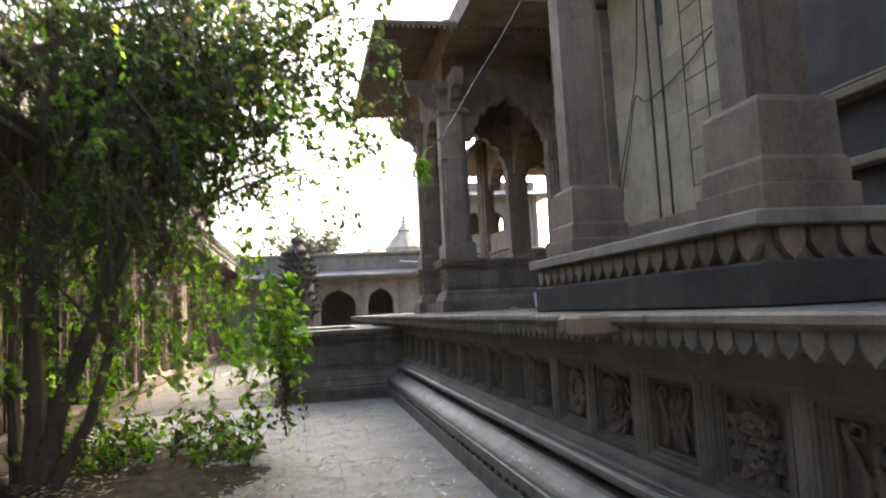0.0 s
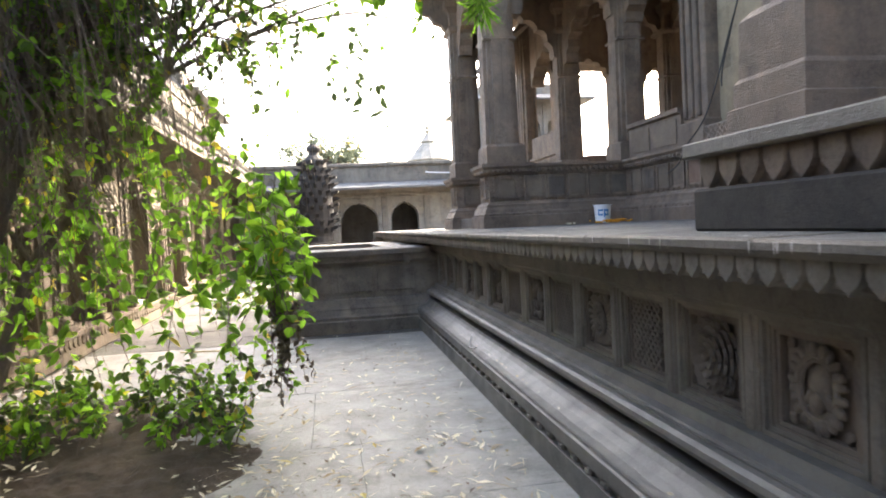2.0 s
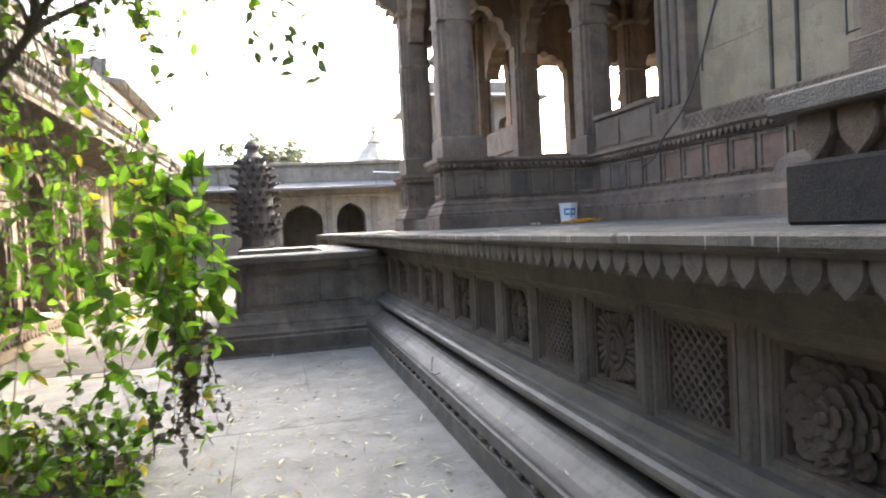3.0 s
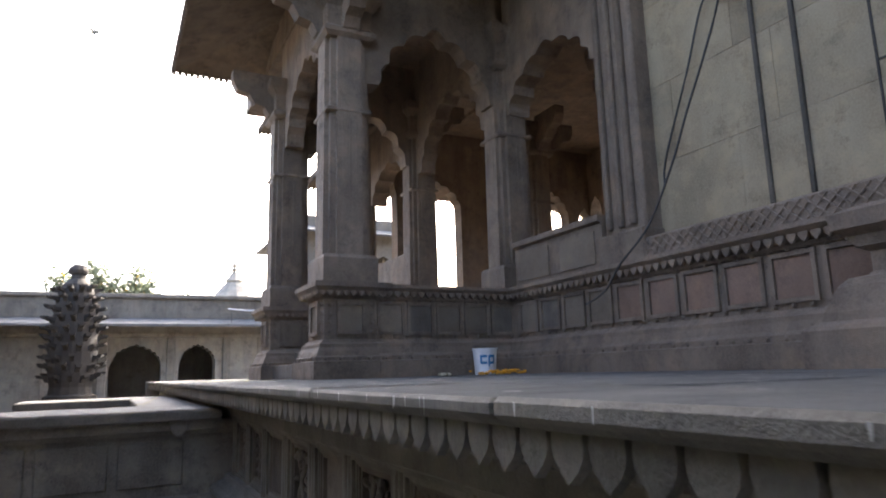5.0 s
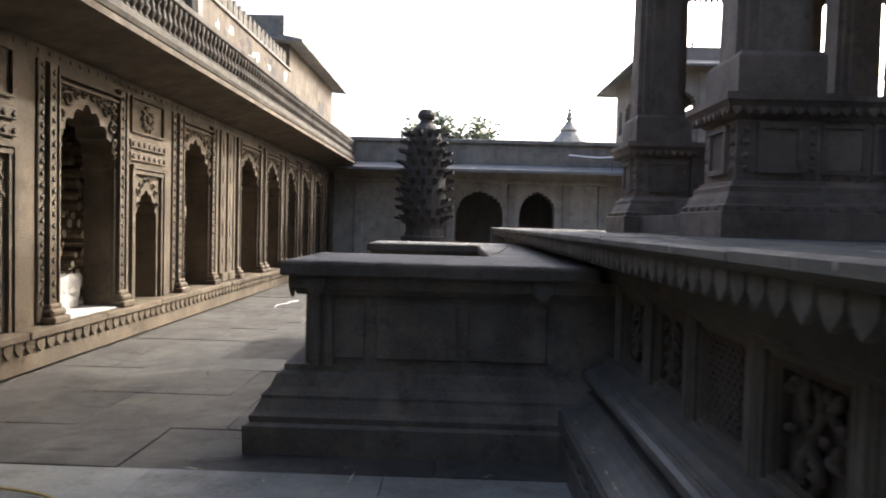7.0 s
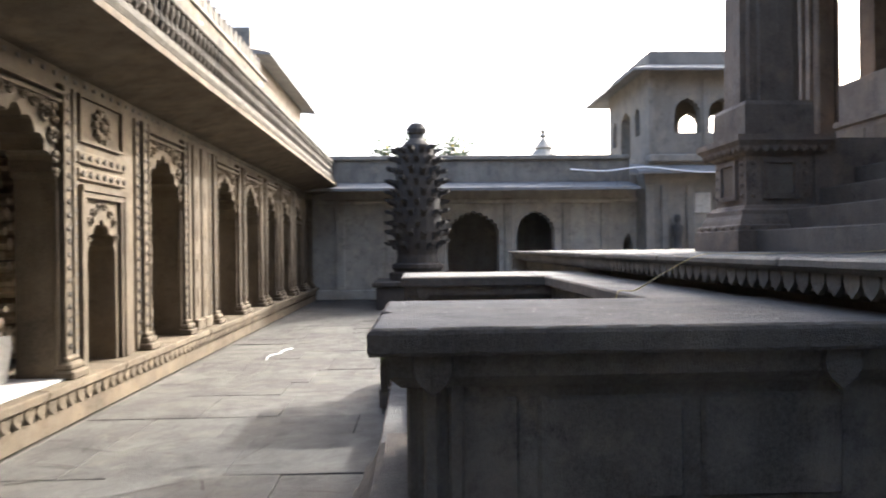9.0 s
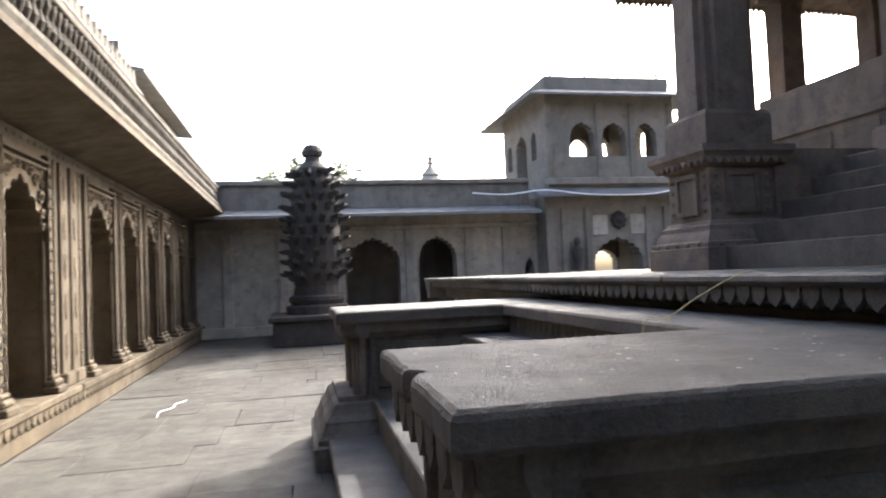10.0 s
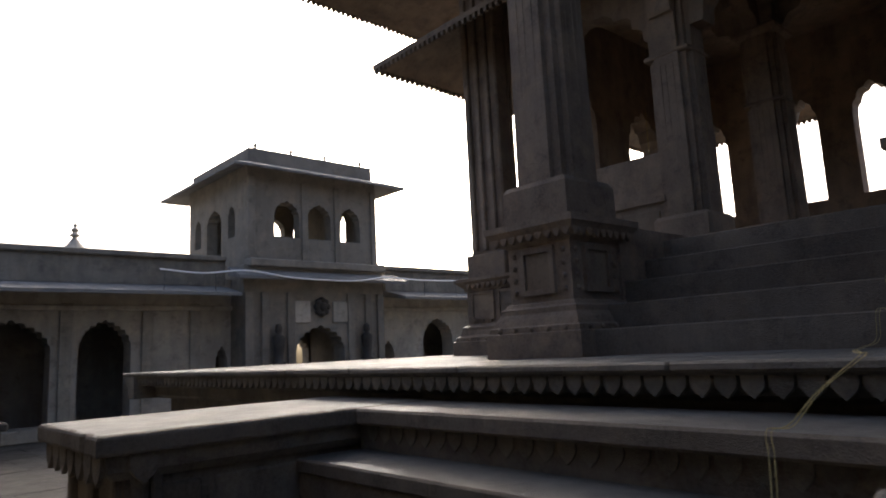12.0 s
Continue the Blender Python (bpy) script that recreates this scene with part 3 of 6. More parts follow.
STILE = mesh_of("stile", STILE_BM, BASALT)
CARVED = {-5: FIGURES[0], -4: CHRYS, -3: FIGURES[2], -2: COIL, -1: FIGURES[2], 0: LOTUS, 1: WREATH, 2: CHRYS, 3: JALI, 4: FRINGE, 5: JALI, 6: WREATH, 7: JALI, 8: FIGURES[1], 9: WORN, 10: FIGURES[0], 11: JALI, 12: SCROLLS[0], 13: FIGURES[1]}
for k in range(-5, 15):
    yd = PAN_Y0 + PITCH * k
    piece("stile", STILE, platform, at=(PAN_X, yd, PAN_Z))
    if k == 14:
        break
    carve = CARVED[k]
    frame_ob = piece("frieze_panel", RIM, platform, at=(PAN_X, yd + PITCH / 2, PAN_Z))
    piece("inner_frame", RIM_IN, frame_ob)
    piece("carving", carve, frame_ob, at=(0.0 if carve is JALI else 0.012, 0, 0))
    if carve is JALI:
        piece("lattice_back", LATTICE_SHADE, frame_ob)
    else:
        piece("panel_field", FIELD, frame_ob)

# ---- stair in front of the entry, between two carved side blocks ----
A0, A1, B0, B1, BX, SZ = 9.22, 10.32, 12.88, 13.95, 1.06, 1.10
stair = thing("stair", "dark stone stair between carved side blocks", "stair", kind="structure")


def broken_slab(x0, y0, x1, y1, z0, z1, seed, notch):
    """A thick worn slab with nibbled edges, rounded rim and a piece broken from its west edge."""
    rnd = random.Random(seed)
    pts = []
    for (ax, ay), (bx, by) in zip(((x0, y0), (x1, y0), (x1, y1), (x0, y1)), ((x1, y0), (x1, y1), (x0, y1), (x0, y0))):
        n = int(math.hypot(bx - ax, by - ay) / 0.045)
        for k in range(n):
            f = k / n
            x, y = ax + (bx - ax) * f, ay + (by - ay) * f
            bite = abs(noise.noise(Vector((x * 6 + seed, y * 6, 0)))) * 0.016 + rnd.uniform(0, 0.004)
            v = (y - y0) / (y1 - y0)
            if ax == bx == x0 and notch[0] < v < notch[1]:
                bite += 0.038 * math.sin(math.pi * (v - notch[0]) / (notch[1] - notch[0])) ** 0.6 + rnd.uniform(-0.008, 0.008)
            sx = 1 if ax == bx == x0 else -1 if ax == bx else 0
            sy = 1 if ay == by == y0 else -1 if ay == by else 0
            pts.append((x + sx * bite, y + sy * bite))
    bm = bmesh.new()
    cx, cy = (x0 + x1) / 2, (y0 + y1) / 2
    rings = []
    for inset, z in ((0.006, z0), (0.0, z0 + 0.012), (0.0, z1 - 0.018), (0.006, z1 - 0.006), (0.020, z1)):
        rings.append([bm.verts.new((x + (inset if x < cx else -inset), y + (inset if y < cy else -inset), z + (rnd.uniform(-0.003, 0.0) if inset < 0.02 else 0))) for x, y in pts])
    n = len(pts)
    for lo, hi in zip(rings, rings[1:]):
        for i in range(n):
            bm.faces.new((lo[i], lo[(i + 1) % n], hi[(i + 1) % n], hi[i]))
    bm.faces.new(list(reversed(rings[0])))
    bm.faces.new(rings[-1])
    return bm


def side_block(y0, y1, west=True):
    """A cheek block of the stair: moulded foot, panelled sides, overhanging top slab."""
    x1 = PX + 0.36
    bm = boxed(BX + 0.15, y0 + 0.13, 0, x1, y1 - 0.10, SZ - 0.09)
    part("cheek_body", bm, SOOT, stair)
    foot = [(-0.3, 0), (0.06, 0.0), (0.065, 0.16), (0.03, 0.175), (0.035, 0.21), (0.01, 0.235), (-0.02, 0.30), (-0.02, 0.32), (-0.06, 0.36), (-0.09, 0.43), (-0.125, 0.445), (-0.125, 0.48), (-0.3, 0.48)]
    xw = BX - 0.12
    for (a, b, o, m0, m1) in (((xw, y0), (x1, y0), (0, -1), 1, 0), ((xw, y1), (xw, y0), (-1, 0), 0, 1)):
        bm = bmesh.new()
        run(bm, foot, a, b, o, m0, m1)
        part("foot_moulding", bm, SOOT, stair)
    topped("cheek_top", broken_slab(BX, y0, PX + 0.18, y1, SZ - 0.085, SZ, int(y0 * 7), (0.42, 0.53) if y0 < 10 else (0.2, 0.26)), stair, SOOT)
    rail = [(-0.2, SZ - 0.20), (-0.10, SZ - 0.20), (-0.06, SZ - 0.16), (-0.05, SZ - 0.086), (-0.2, SZ - 0.086)]
    bm = bmesh.new()
    run(bm, rail, (BX, y0), (x1, y0), (0, -1), 1, 0)
    run(bm, rail, (BX, y1), (BX, y0), (-1, 0), 0, 1)
    part("cornice", bm, SOOT, stair)
    for xa, xb in ((BX + 0.28, BX + 0.48), (BX + 0.54, BX + 1.02), (BX + 1.08, BX + 1.55)):
        bm = bmesh.new()
        box(bm, xa, y0 + 0.112, 0.52, xb, y0 + 0.14, SZ - 0.24, bevel=0.012)
        part("side_panel", bm, SOOT, stair)
    for xa in (BX + 0.17, BX + 0.25):
        part("corner_post", boxed(xa, y0 + 0.095, 0.47, xa + 0.05, y0 + 0.14, SZ - 0.19, bevel=0.01), SOOT, stair)
    for ya in (y0 + 0.17, (y0 + y1) / 2 - 0.03, y1 - 0.2):
        part("end_pilaster", boxed(BX + 0.115, ya, 0.47, BX + 0.16, ya + 0.06, SZ - 0.19, bevel=0.01), SOOT, stair)


side_block(A0, A1)
side_block(B0, B1)
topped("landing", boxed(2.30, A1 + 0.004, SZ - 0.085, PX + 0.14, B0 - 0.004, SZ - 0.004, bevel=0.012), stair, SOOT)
part("landing_body", boxed(2.37, A1 - 0.05, 0, PX + 0.2, B0 + 0.05, SZ - 0.088), SOOT, stair)
for k in range(4):
    zt = SZ - 0.22 * (k + 1)
    xe = 2.34 - 0.34 * (k + 1)
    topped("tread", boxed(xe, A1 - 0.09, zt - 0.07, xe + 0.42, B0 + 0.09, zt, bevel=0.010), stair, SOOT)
    part("riser_block", boxed(xe + 0.02, A1 - 0.09, 0, xe + 0.42, B0 + 0.09, zt - 0.072), SOOT, stair)
y = A1 + 0.08
while y < B0 - 0.03:
    piece("petal", PETAL, stair, at=(2.385, y, SZ - 0.09))
    y += 0.105
LEAFY = petal_mesh(0.13, 0.13, 0.02, SOOT, "carved_leaf")
for yb in (A0, B0):
    for k in range(7):
        piece("carved_leaf", LEAFY, stair, at=(BX + 0.055, yb + 0.13 + 0.14 * k, SZ - 0.09))
    for xs in (BX + 0.2, BX + 1.5):
        piece("carved_leaf", LEAFY, stair, at=(xs, yb + 0.052, SZ - 0.09), turn=math.pi / 2)

# cracks in the worn top slabs
rng = random.Random(15)
for x0, y0, ln, ang in ((1.62, 10.16, 0.55, 0.06), (2.0, 10.10, 0.35, -0.1), (1.55, 9.75, 0.3, 0.3), (2.2, 9.6, 0.45, -0.15), (2.4, 11.2, 0.4, 1.4), (1.9, 9.95, 0.25, 0.2), (2.45, 9.9, 0.22, 0.1), (1.75, 9.55, 0.2, 0.05), (2.1, 9.45, 0.28, -0.05), (1.35, 9.9, 0.14, 0.4), (1.9, 9.7, 0.16, 0.1), (2.3, 9.75, 0.3, 0.02), (1.8, 10.2, 0.5, 0.1), (1.5, 13.3, 0.4, 0.1)):
    bm = bmesh.new()
    top, bot = [], []
    for k in range(9):
        u = k / 8
        cx, cy = x0 + math.cos(ang) * ln * u, y0 + math.sin(ang) * ln * u + rng.uniform(-0.012, 0.012)
        w = (0.004 + 0.005 * ln) * math.sin(math.pi * min(0.95, max(0.05, u)))
        top.append(bm.verts.new((cx, cy + w, SZ + 0.002)))
        bot.append(bm.verts.new((cx, cy - w, SZ + 0.002)))
    for k in range(8):
        bm.faces.new((bot[k], bot[k + 1], top[k + 1], top[k]))
    part("crack", bm, SOOT, stair, "dark crack in the slab")

# ---- porch columns ----
PCX, PC_S, PC_N = 4.25, 10.31, 12.95
FLUTED = [(-1, -0.55), (-0.8, -0.55), (-0.8, -0.8), (-0.55, -0.8), (-0.55, -1), (0.55, -1), (0.55, -0.8), (0.8, -0.8), (0.8, -0.55), (1, -0.55),
          (1, 0.55), (0.8, 0.55), (0.8, 0.8), (0.55, 0.8), (0.55, 1), (-0.55, 1), (-0.55, 0.8), (-0.8, 0.8), (-0.8, 0.55), (-1, 0.55)]
STUD_BM = bmesh.new()
bmesh.ops.create_icosphere(STUD_BM, subdivisions=1, radius=0.022)
STUD = mesh_of("stud", STUD_BM, PORCH_STONE)
SMALL_PETAL = petal_mesh(0.075, 0.085, 0.03, PORCH_STONE)


def column_base(parent):
    """Moulded pedestal, local origin at the platform floor."""
    bm = bmesh.new()
    stack(bm, 0, 0, [(0.425, 0), (0.425, 0.17), (0.41, 0.18), (0.41, 0.215), (0.385, 0.225), (0.37, 0.27), (0.345, 0.31), (0.345, 0.345), (0.32, 0.36), (0.305, 0.385), (0.285, 0.39), (0.285, 0.80),
                     (0.30, 0.81), (0.32, 0.825), (0.345, 0.835), (0.395, 0.90), (0.41, 0.915), (0.41, 0.965), (0.33, 0.97)])
    ped = part("pedestal", bm, PORCH_STONE, parent)
    for s, t in ((-1, 0), (0, -1), (0, 1), (1, 0)):
        for k in range(5):
            o = (k - 2) * 0.15
            piece("stud", STUD, ped, at=(s * 0.412 + t * t * o, t * 0.412 + s * s * o, 0.197))
        for k in range(9):
            o = (k - 4) * 0.082
            piece("petal", SMALL_PETAL, ped, at=((s * 0.345 + t * t * o), (t * 0.345 + s * s * o), 0.905), turn={(-1, 0): 0, (1, 0): math.pi, (0, -1): math.pi / 2, (0, 1): -math.pi / 2}[(s, t)])
        bm = bmesh.new()
        w = 0.115
        box(bm, *((s * 0.292 - 0.004, -w, 0.48, s * 0.292 + 0.004, w, 0.74) if s else (-w, t * 0.292 - 0.004, 0.48, w, t * 0.292 + 0.004, 0.74)), bevel=0.003)
        part("inset_panel", bm, PANEL, ped, "brown stone inset panel")
        fr = bmesh.new()
        for q0, q1, z0, z1 in ((-w - 0.04, w + 0.04, 0.44, 0.48), (-w - 0.04, w + 0.04, 0.74, 0.78), (-w - 0.04, -w, 0.48, 0.74), (w, w + 0.04, 0.48, 0.74)):
            box(fr, *((s * 0.30 - 0.018, q0, z0, s * 0.30 + 0.018, q1, z1) if s else (q0, t * 0.30 - 0.018, z0, q1, t * 0.30 + 0.018, z1)))
        part("panel_frame", fr, PORCH_STONE, ped)
        for k in range(4):
            for e in (-1, 1):
                o = e * 0.225
                piece("stud", STUD, ped, at=(s * 0.29 + t * t * o, t * 0.29 + s * s * o, 0.47 + k * 0.09))
    return ped


def column(name, x, y, z, top, label, with_base=True, half=0.262):
    c = thing(name, label, "column", "porch columns", at=(x, y, z))
    zb = 0.0
    if with_base:
        column_base(c)
        zb = 0.97
    bm = bmesh.new()
    stack(bm, 0, 0, [(half * 1.13, zb), (half * 1.13, zb + 0.26), (half * 1.03, zb + 0.30)])
    part("shaft_block", bm, PORCH_STONE, c)
    bm = bmesh.new()
    outline_stack(bm, FLUTED, [(half, zb + 0.30), (half * 0.93, top - z - 0.75)])
    part("shaft", bm, PORCH_STONE, c)
    for s_, u_ in ((-1, 0), (0, -1)):
        for e in (-0.30, 0.02, 0.26):
            w, zt = half * 0.045, top - z - 1.70
            q = half * e
            part("flute", boxed(*((-half * 0.985, q, zb + 0.42, -half * 0.90, q + w, zt) if s_ else (q, -half * 0.985, zb + 0.42, q + w, -half * 0.90, zt)), bevel=0.003), PORCH_STONE, c)
    part("collar", boxed(-half * 0.99, -half * 0.99, top - z - 1.62, half * 0.99, half * 0.99, top - z - 1.57, bevel=0.012), PORCH_STONE, c)
    bm = bmesh.new()
    t = top - z
    stack(bm, 0, 0, [(half * 0.95, t - 0.75), (half * 1.12, t - 0.71), (half * 1.12, t - 0.66), (half * 0.95, t - 0.62), (half * 1.0, t - 0.40), (half * 1.35, t - 0.30), (half * 1.35, t - 0.18)])
    part("capital", bm, PORCH_STONE, c)
    for s, u in ((-1, 0), (1, 0), (0, -1), (0, 1)):
        bm = bmesh.new()
        prof = [(0.0, t - 0.70), (0.10, t - 0.66), (0.16, t - 0.56), (0.30, t - 0.52), (0.38, t - 0.38), (0.55, t - 0.34), (0.62, t - 0.2), (0.62, t - 0.05), (0.0, t - 0.05)]
        p0 = (s * half * 0.85 - u * 0.09, u * half * 0.85 + s * 0.09)
        p1 = (s * half * 0.85 + u * 0.09, u * half * 0.85 - s * 0.09)
        run(bm, prof, p0, p1, (s, u))
        part("bracket", bm, PORCH_STONE, c)
    return c


COL_TOP = 5.75
column("porch_column", PCX - 0.02, PC_S + 0.02, PZ, COL_TOP, "tall square basalt porch column on moulded pedestal beside the entry steps")
column("porch_column", PCX, PC_N, PZ, COL_TOP, "tall square basalt porch column on moulded pedestal beside the entry steps")

# ---- entry steps between the porch columns ----
entry = thing("entry_steps", "dark stone steps rising into the temple hall", "steps", kind="structure")
for k in range(5):
    part("step", boxed(3.98 + 0.30 * k, PC_S + 0.3, PZ - 0.02, 6.4, PC_N - 0.3, PZ + 0.175 * (k + 1), bevel=0.008), WARM_BASALT, entry)

# ---- hall of the temple ----
WX, HALL_E, HALL_N = 6.20, 12.0, 15.60
FLOOR_Z, CORN = 2.16, 2.24
hall = thing("temple_hall", "dark carved basalt temple hall with cusped arches", "temple", kind="structure")
part("hall_floor", boxed(WX + 0.15, 7.9, PZ, HALL_E + 0.2, HALL_N - 0.1, FLOOR_Z), PORCH_STONE, hall)


def pedestal_run(a, b, o, m0=0, m1=0, pitch=0.43, phase=0.5):
    """The long moulded pedestal of the hall with its petal cornice."""
    prof = [(-0.3, PZ), (0.20, PZ), (0.20, PZ + 0.17), (0.175, PZ + 0.18), (0.17, PZ + 0.22), (0.13, PZ + 0.25), (0.11, PZ + 0.31), (0.11, PZ + 0.345), (0.07, PZ + 0.37), (0.05, PZ + 0.39), (0.05, PZ + 0.79),
            (0.07, PZ + 0.80), (0.08, PZ + 0.825), (0.07, PZ + 0.83), (0.15, PZ + 0.90), (0.165, PZ + 0.915), (0.165, CORN), (-0.3, CORN)]
    bm = bmesh.new()
    run(bm, prof, a, b, o, m0, m1)
    part("pedestal_wall", bm, PORCH_STONE, hall)
    ln = math.hypot(b[0] - a[0], b[1] - a[1])
    dx, dy = (b[0] - a[0]) / ln, (b[1] - a[1]) / ln
    ang = {(-1, 0): 0, (1, 0): math.pi, (0, -1): math.pi / 2, (0, 1): -math.pi / 2}[o]
    n = int(ln / 0.088)
    for k in range(n):
        s = (k + 0.5) * ln / n
        piece("petal", SMALL_PETAL, hall, at=(a[0] + dx * s + o[0] * 0.10, a[1] + dy * s + o[1] * 0.10, PZ + 0.90), turn=ang)
    n = max(1, int(ln / pitch + 0.5))
    for k in range(n):
        s0, s1 = (k + phase - 0.35) * ln / n, (k + phase + 0.35) * ln / n
        bm = bmesh.new()
        q = (a[0] + dx * s0, a[1] + dy * s0)
        r = (a[0] + dx * s1, a[1] + dy * s1)
        run(bm, [(0.03, PZ + 0.47), (0.056, PZ + 0.47), (0.056, PZ + 0.745), (0.03, PZ + 0.745)], q, r, o)
        red = phase > 1 and k >= 4
        part("inset_panel", bm, RED_STONE if red else (PANEL, WARM_BASALT, PANEL)[k % 3], hall, "inset panel of reddish stone" if red else "inset panel of brown stone")
        for e0, e1, z0, z1 in ((-0.035, -0.004, 0.435, 0.78), (s1 - s0 + 0.004, s1 - s0 + 0.035, 0.435, 0.78), (-0.004, s1 - s0 + 0.004, 0.435, 0.466), (-0.004, s1 - s0 + 0.004, 0.749, 0.78)):
            bm = bmesh.new()
            run(bm, [(0.03, PZ + z0), (0.072, PZ + z0), (0.072, PZ + z1), (0.03, PZ + z1)], (a[0] + dx * (s0 + e0), a[1] + dy * (s0 + e0)), (a[0] + dx * (s0 + e1), a[1] + dy * (s0 + e1)), o)
            part("panel_bar", bm, PORCH_STONE, hall)
    n = int(ln / 0.14)
    for k in range(n):
        s = (k + 0.5) * ln / n
        for z in (0.195, 0.418, 0.795):
            piece("stud", STUD, hall, at=(a[0] + dx * s + o[0] * (0.172 if z < 0.2 else 0.054), a[1] + dy * s + o[1] * (0.172 if z < 0.2 else 0.054), PZ + z))


pedestal_run((PCX + 0.24, PC_S - 0.22), (WX, PC_S - 0.22), (0, -1), 0, -1, 0.365)
pedestal_run((WX, PC_S - 0.22), (WX, 2.9), (-1, 0), -1, 0, 0.3994, 1.06)
pedestal_run((WX, PC_N + 0.22), (PCX + 0.24, PC_N + 0.22), (0, 1), -1, 0)
pedestal_run((WX, 15.9), (WX, PC_N + 0.22), (-1, 0), 1, -1)
part("porch_floor_side", boxed(PCX + 0.3, PC_S - 0.25, PZ, WX + 0.2, PC_S + 0.3, CORN - 0.002), PORCH_STONE, hall)
part("porch_floor_side", boxed(PCX + 0.3, PC_N - 0.3, PZ, WX + 0.2, PC_N + 0.25, CORN - 0.002), PORCH_STONE, hall)


def bench_back(a, b, o):
    """A panelled parapet on the pedestal."""
    bm = bmesh.new()
    run(bm, [(-0.14, CORN - 0.01), (0.02, CORN - 0.01), (0.02, CORN + 0.45), (0.06, CORN + 0.47), (0.06, CORN + 0.53), (-0.14, CORN + 0.53)], a, b, o)
    part("parapet", bm, PORCH_STONE, hall)
    ln = math.hypot(b[0] - a[0], b[1] - a[1])
    dx, dy = (b[0] - a[0]) / ln, (b[1] - a[1]) / ln
    n = max(1, int(ln / 0.52))
    for k in range(n):
        s0, s1 = (k + 0.14) * ln / n, (k + 0.86) * ln / n
        bm = bmesh.new()
        run(bm, [(0.0, CORN + 0.07), (0.034, CORN + 0.07), (0.034, CORN + 0.39), (0.0, CORN + 0.39)], (a[0] + dx * s0, a[1] + dy * s0), (a[0] + dx * s1, a[1] + dy * s1), o)
        part("parapet_panel", bm, PANEL, hall)


bench_back((WX, 9.95), (WX, 8.42), (-1, 0))
bench_back((WX, 14.9), (WX, 13.12), (-1, 0))
part("seat_wall", boxed(WX + 0.01, 13.12, CORN + 0.52, WX + 0.14, 14.9, 3.22, bevel=0.01), PORCH_STONE, hall)
for yy in (PC_S, PC_N):
    column("hall_column", WX + 0.15, yy, CORN, COL_TOP, "carved basalt hall column at the inner corner of the porch", with_base=False, half=0.24)
for ya, yb in ((7.87, 8.42), (15.3, 15.9)):
    p = thing("pilaster", "fluted basalt pilaster on the hall front", "pilaster", kind="structure")
    part("pilaster_body", boxed(WX + 0.02, ya, CORN, WX + (0.45 if ya < 10 else 0.24), yb, 6.1, bevel=0.02), PORCH_STONE, p)
    for q in (0.10, 0.26, 0.42):
        part("flute", boxed(WX - 0.025, ya + q * (yb - ya) / 0.55, CORN + 0.35, WX + 0.03, ya + (q + 0.07) * (yb - ya) / 0.55, 6.0, bevel=0.012), PORCH_STONE, p)
    bm = bmesh.new()
    box(bm, WX - 0.05, ya - 0.03, CORN, WX + 0.22, yb + 0.03, CORN + 0.3, bevel=0.015)
    part("pilaster_foot", bm, PORCH_STONE, p)

# arches between the porch columns and into the hall
for (o, al, nn, u1, hole) in (((PCX, PC_S), (1, 0), (0, -1), WX - PCX, (0.36, WX - PCX - 0.12, 4.55, 4.55, 5.40, 7)),
                              ((PCX, PC_N), (1, 0), (0, -1), WX - PCX, (0.36, WX - PCX - 0.12, 4.55, 4.55, 5.40, 7)),
                              ((PCX, PC_S), (0, 1), (-1, 0), PC_N - PC_S, (0.36, PC_N - PC_S - 0.36, 4.55, 4.55, 5.45, 9)),
                              ((WX + 0.15, PC_S), (0, 1), (-1, 0), PC_N - PC_S, (0.36, PC_N - PC_S - 0.36, 4.4, 4.4, 5.35, 9))):
    bm = bmesh.new()
    nn_v = Vector((*nn, 0))
    pierced(bm, (o[0] + nn[0] * 0.12, o[1] + nn[1] * 0.12), al, nn, 0.1, u1, 4.55 if hole[2] > 4.5 else 4.4, 6.2, 0.24, [hole])
    part("porch_arch", bm, PORCH_STONE, hall)
for ya, yb in ((8.42, PC_S - 0.2), (PC_N + 0.2, 14.9)):
    bm = bmesh.new()
    pierced(bm, (WX + 0.05, ya), (0, 1), (-1, 0), 0, yb - ya, 4.4, 6.2, 0.3, [(0.05, yb - ya - 0.05, 4.4, 4.4, 5.0, 7)])
    part("window_arch", bm, PORCH_STONE, hall)
bm = bmesh.new()
pierced(bm, (0, HALL_N), (1, 0), (0, 1), WX + 0.25, HALL_E + 0.2, FLOOR_Z - 0.8, 6.2, 0.3,
        [(6.50, 6.94, 3.0, 4.60, 5.25, 5), (7.26, 8.36, 2.85, 4.60, 5.15, 7), (9.2, 10.1, 2.85, 4.40, 5.0, 7), (10.2, 11.1, 2.85, 4.6, 5.2, 7), (11.35, 11.75, 2.85, 4.4, 4.9, 5)])
part("north_wall", bm, PORCH_STONE, hall)
bm = bmesh.new()
pierced(bm, (HALL_E, 7.9), (0, 1), (1, 0), 0, HALL_N - 7.9, PZ, 6.2, 0.3,
        [(0.6, 1.3, 3.43, 4.7, 5.15, 5), (2.2, 2.9, 3.43, 4.7, 5.15, 5), (3.3, 3.8, 3.43, 4.7, 5.15, 5), (4.45, 5.0, 3.43, 4.7, 5.15, 5), (5.5, 5.92, 3.43, 4.7, 5.15, 5), (6.98, 7.38, 3.43, 4.7, 5.15, 5)])
part("east_wall", bm, PORCH_STONE, hall)
part("south_wall", boxed(WX + 0.45, 7.6, PZ, HALL_E + 0.2, 7.9, 6.2), PORCH_STONE, hall)
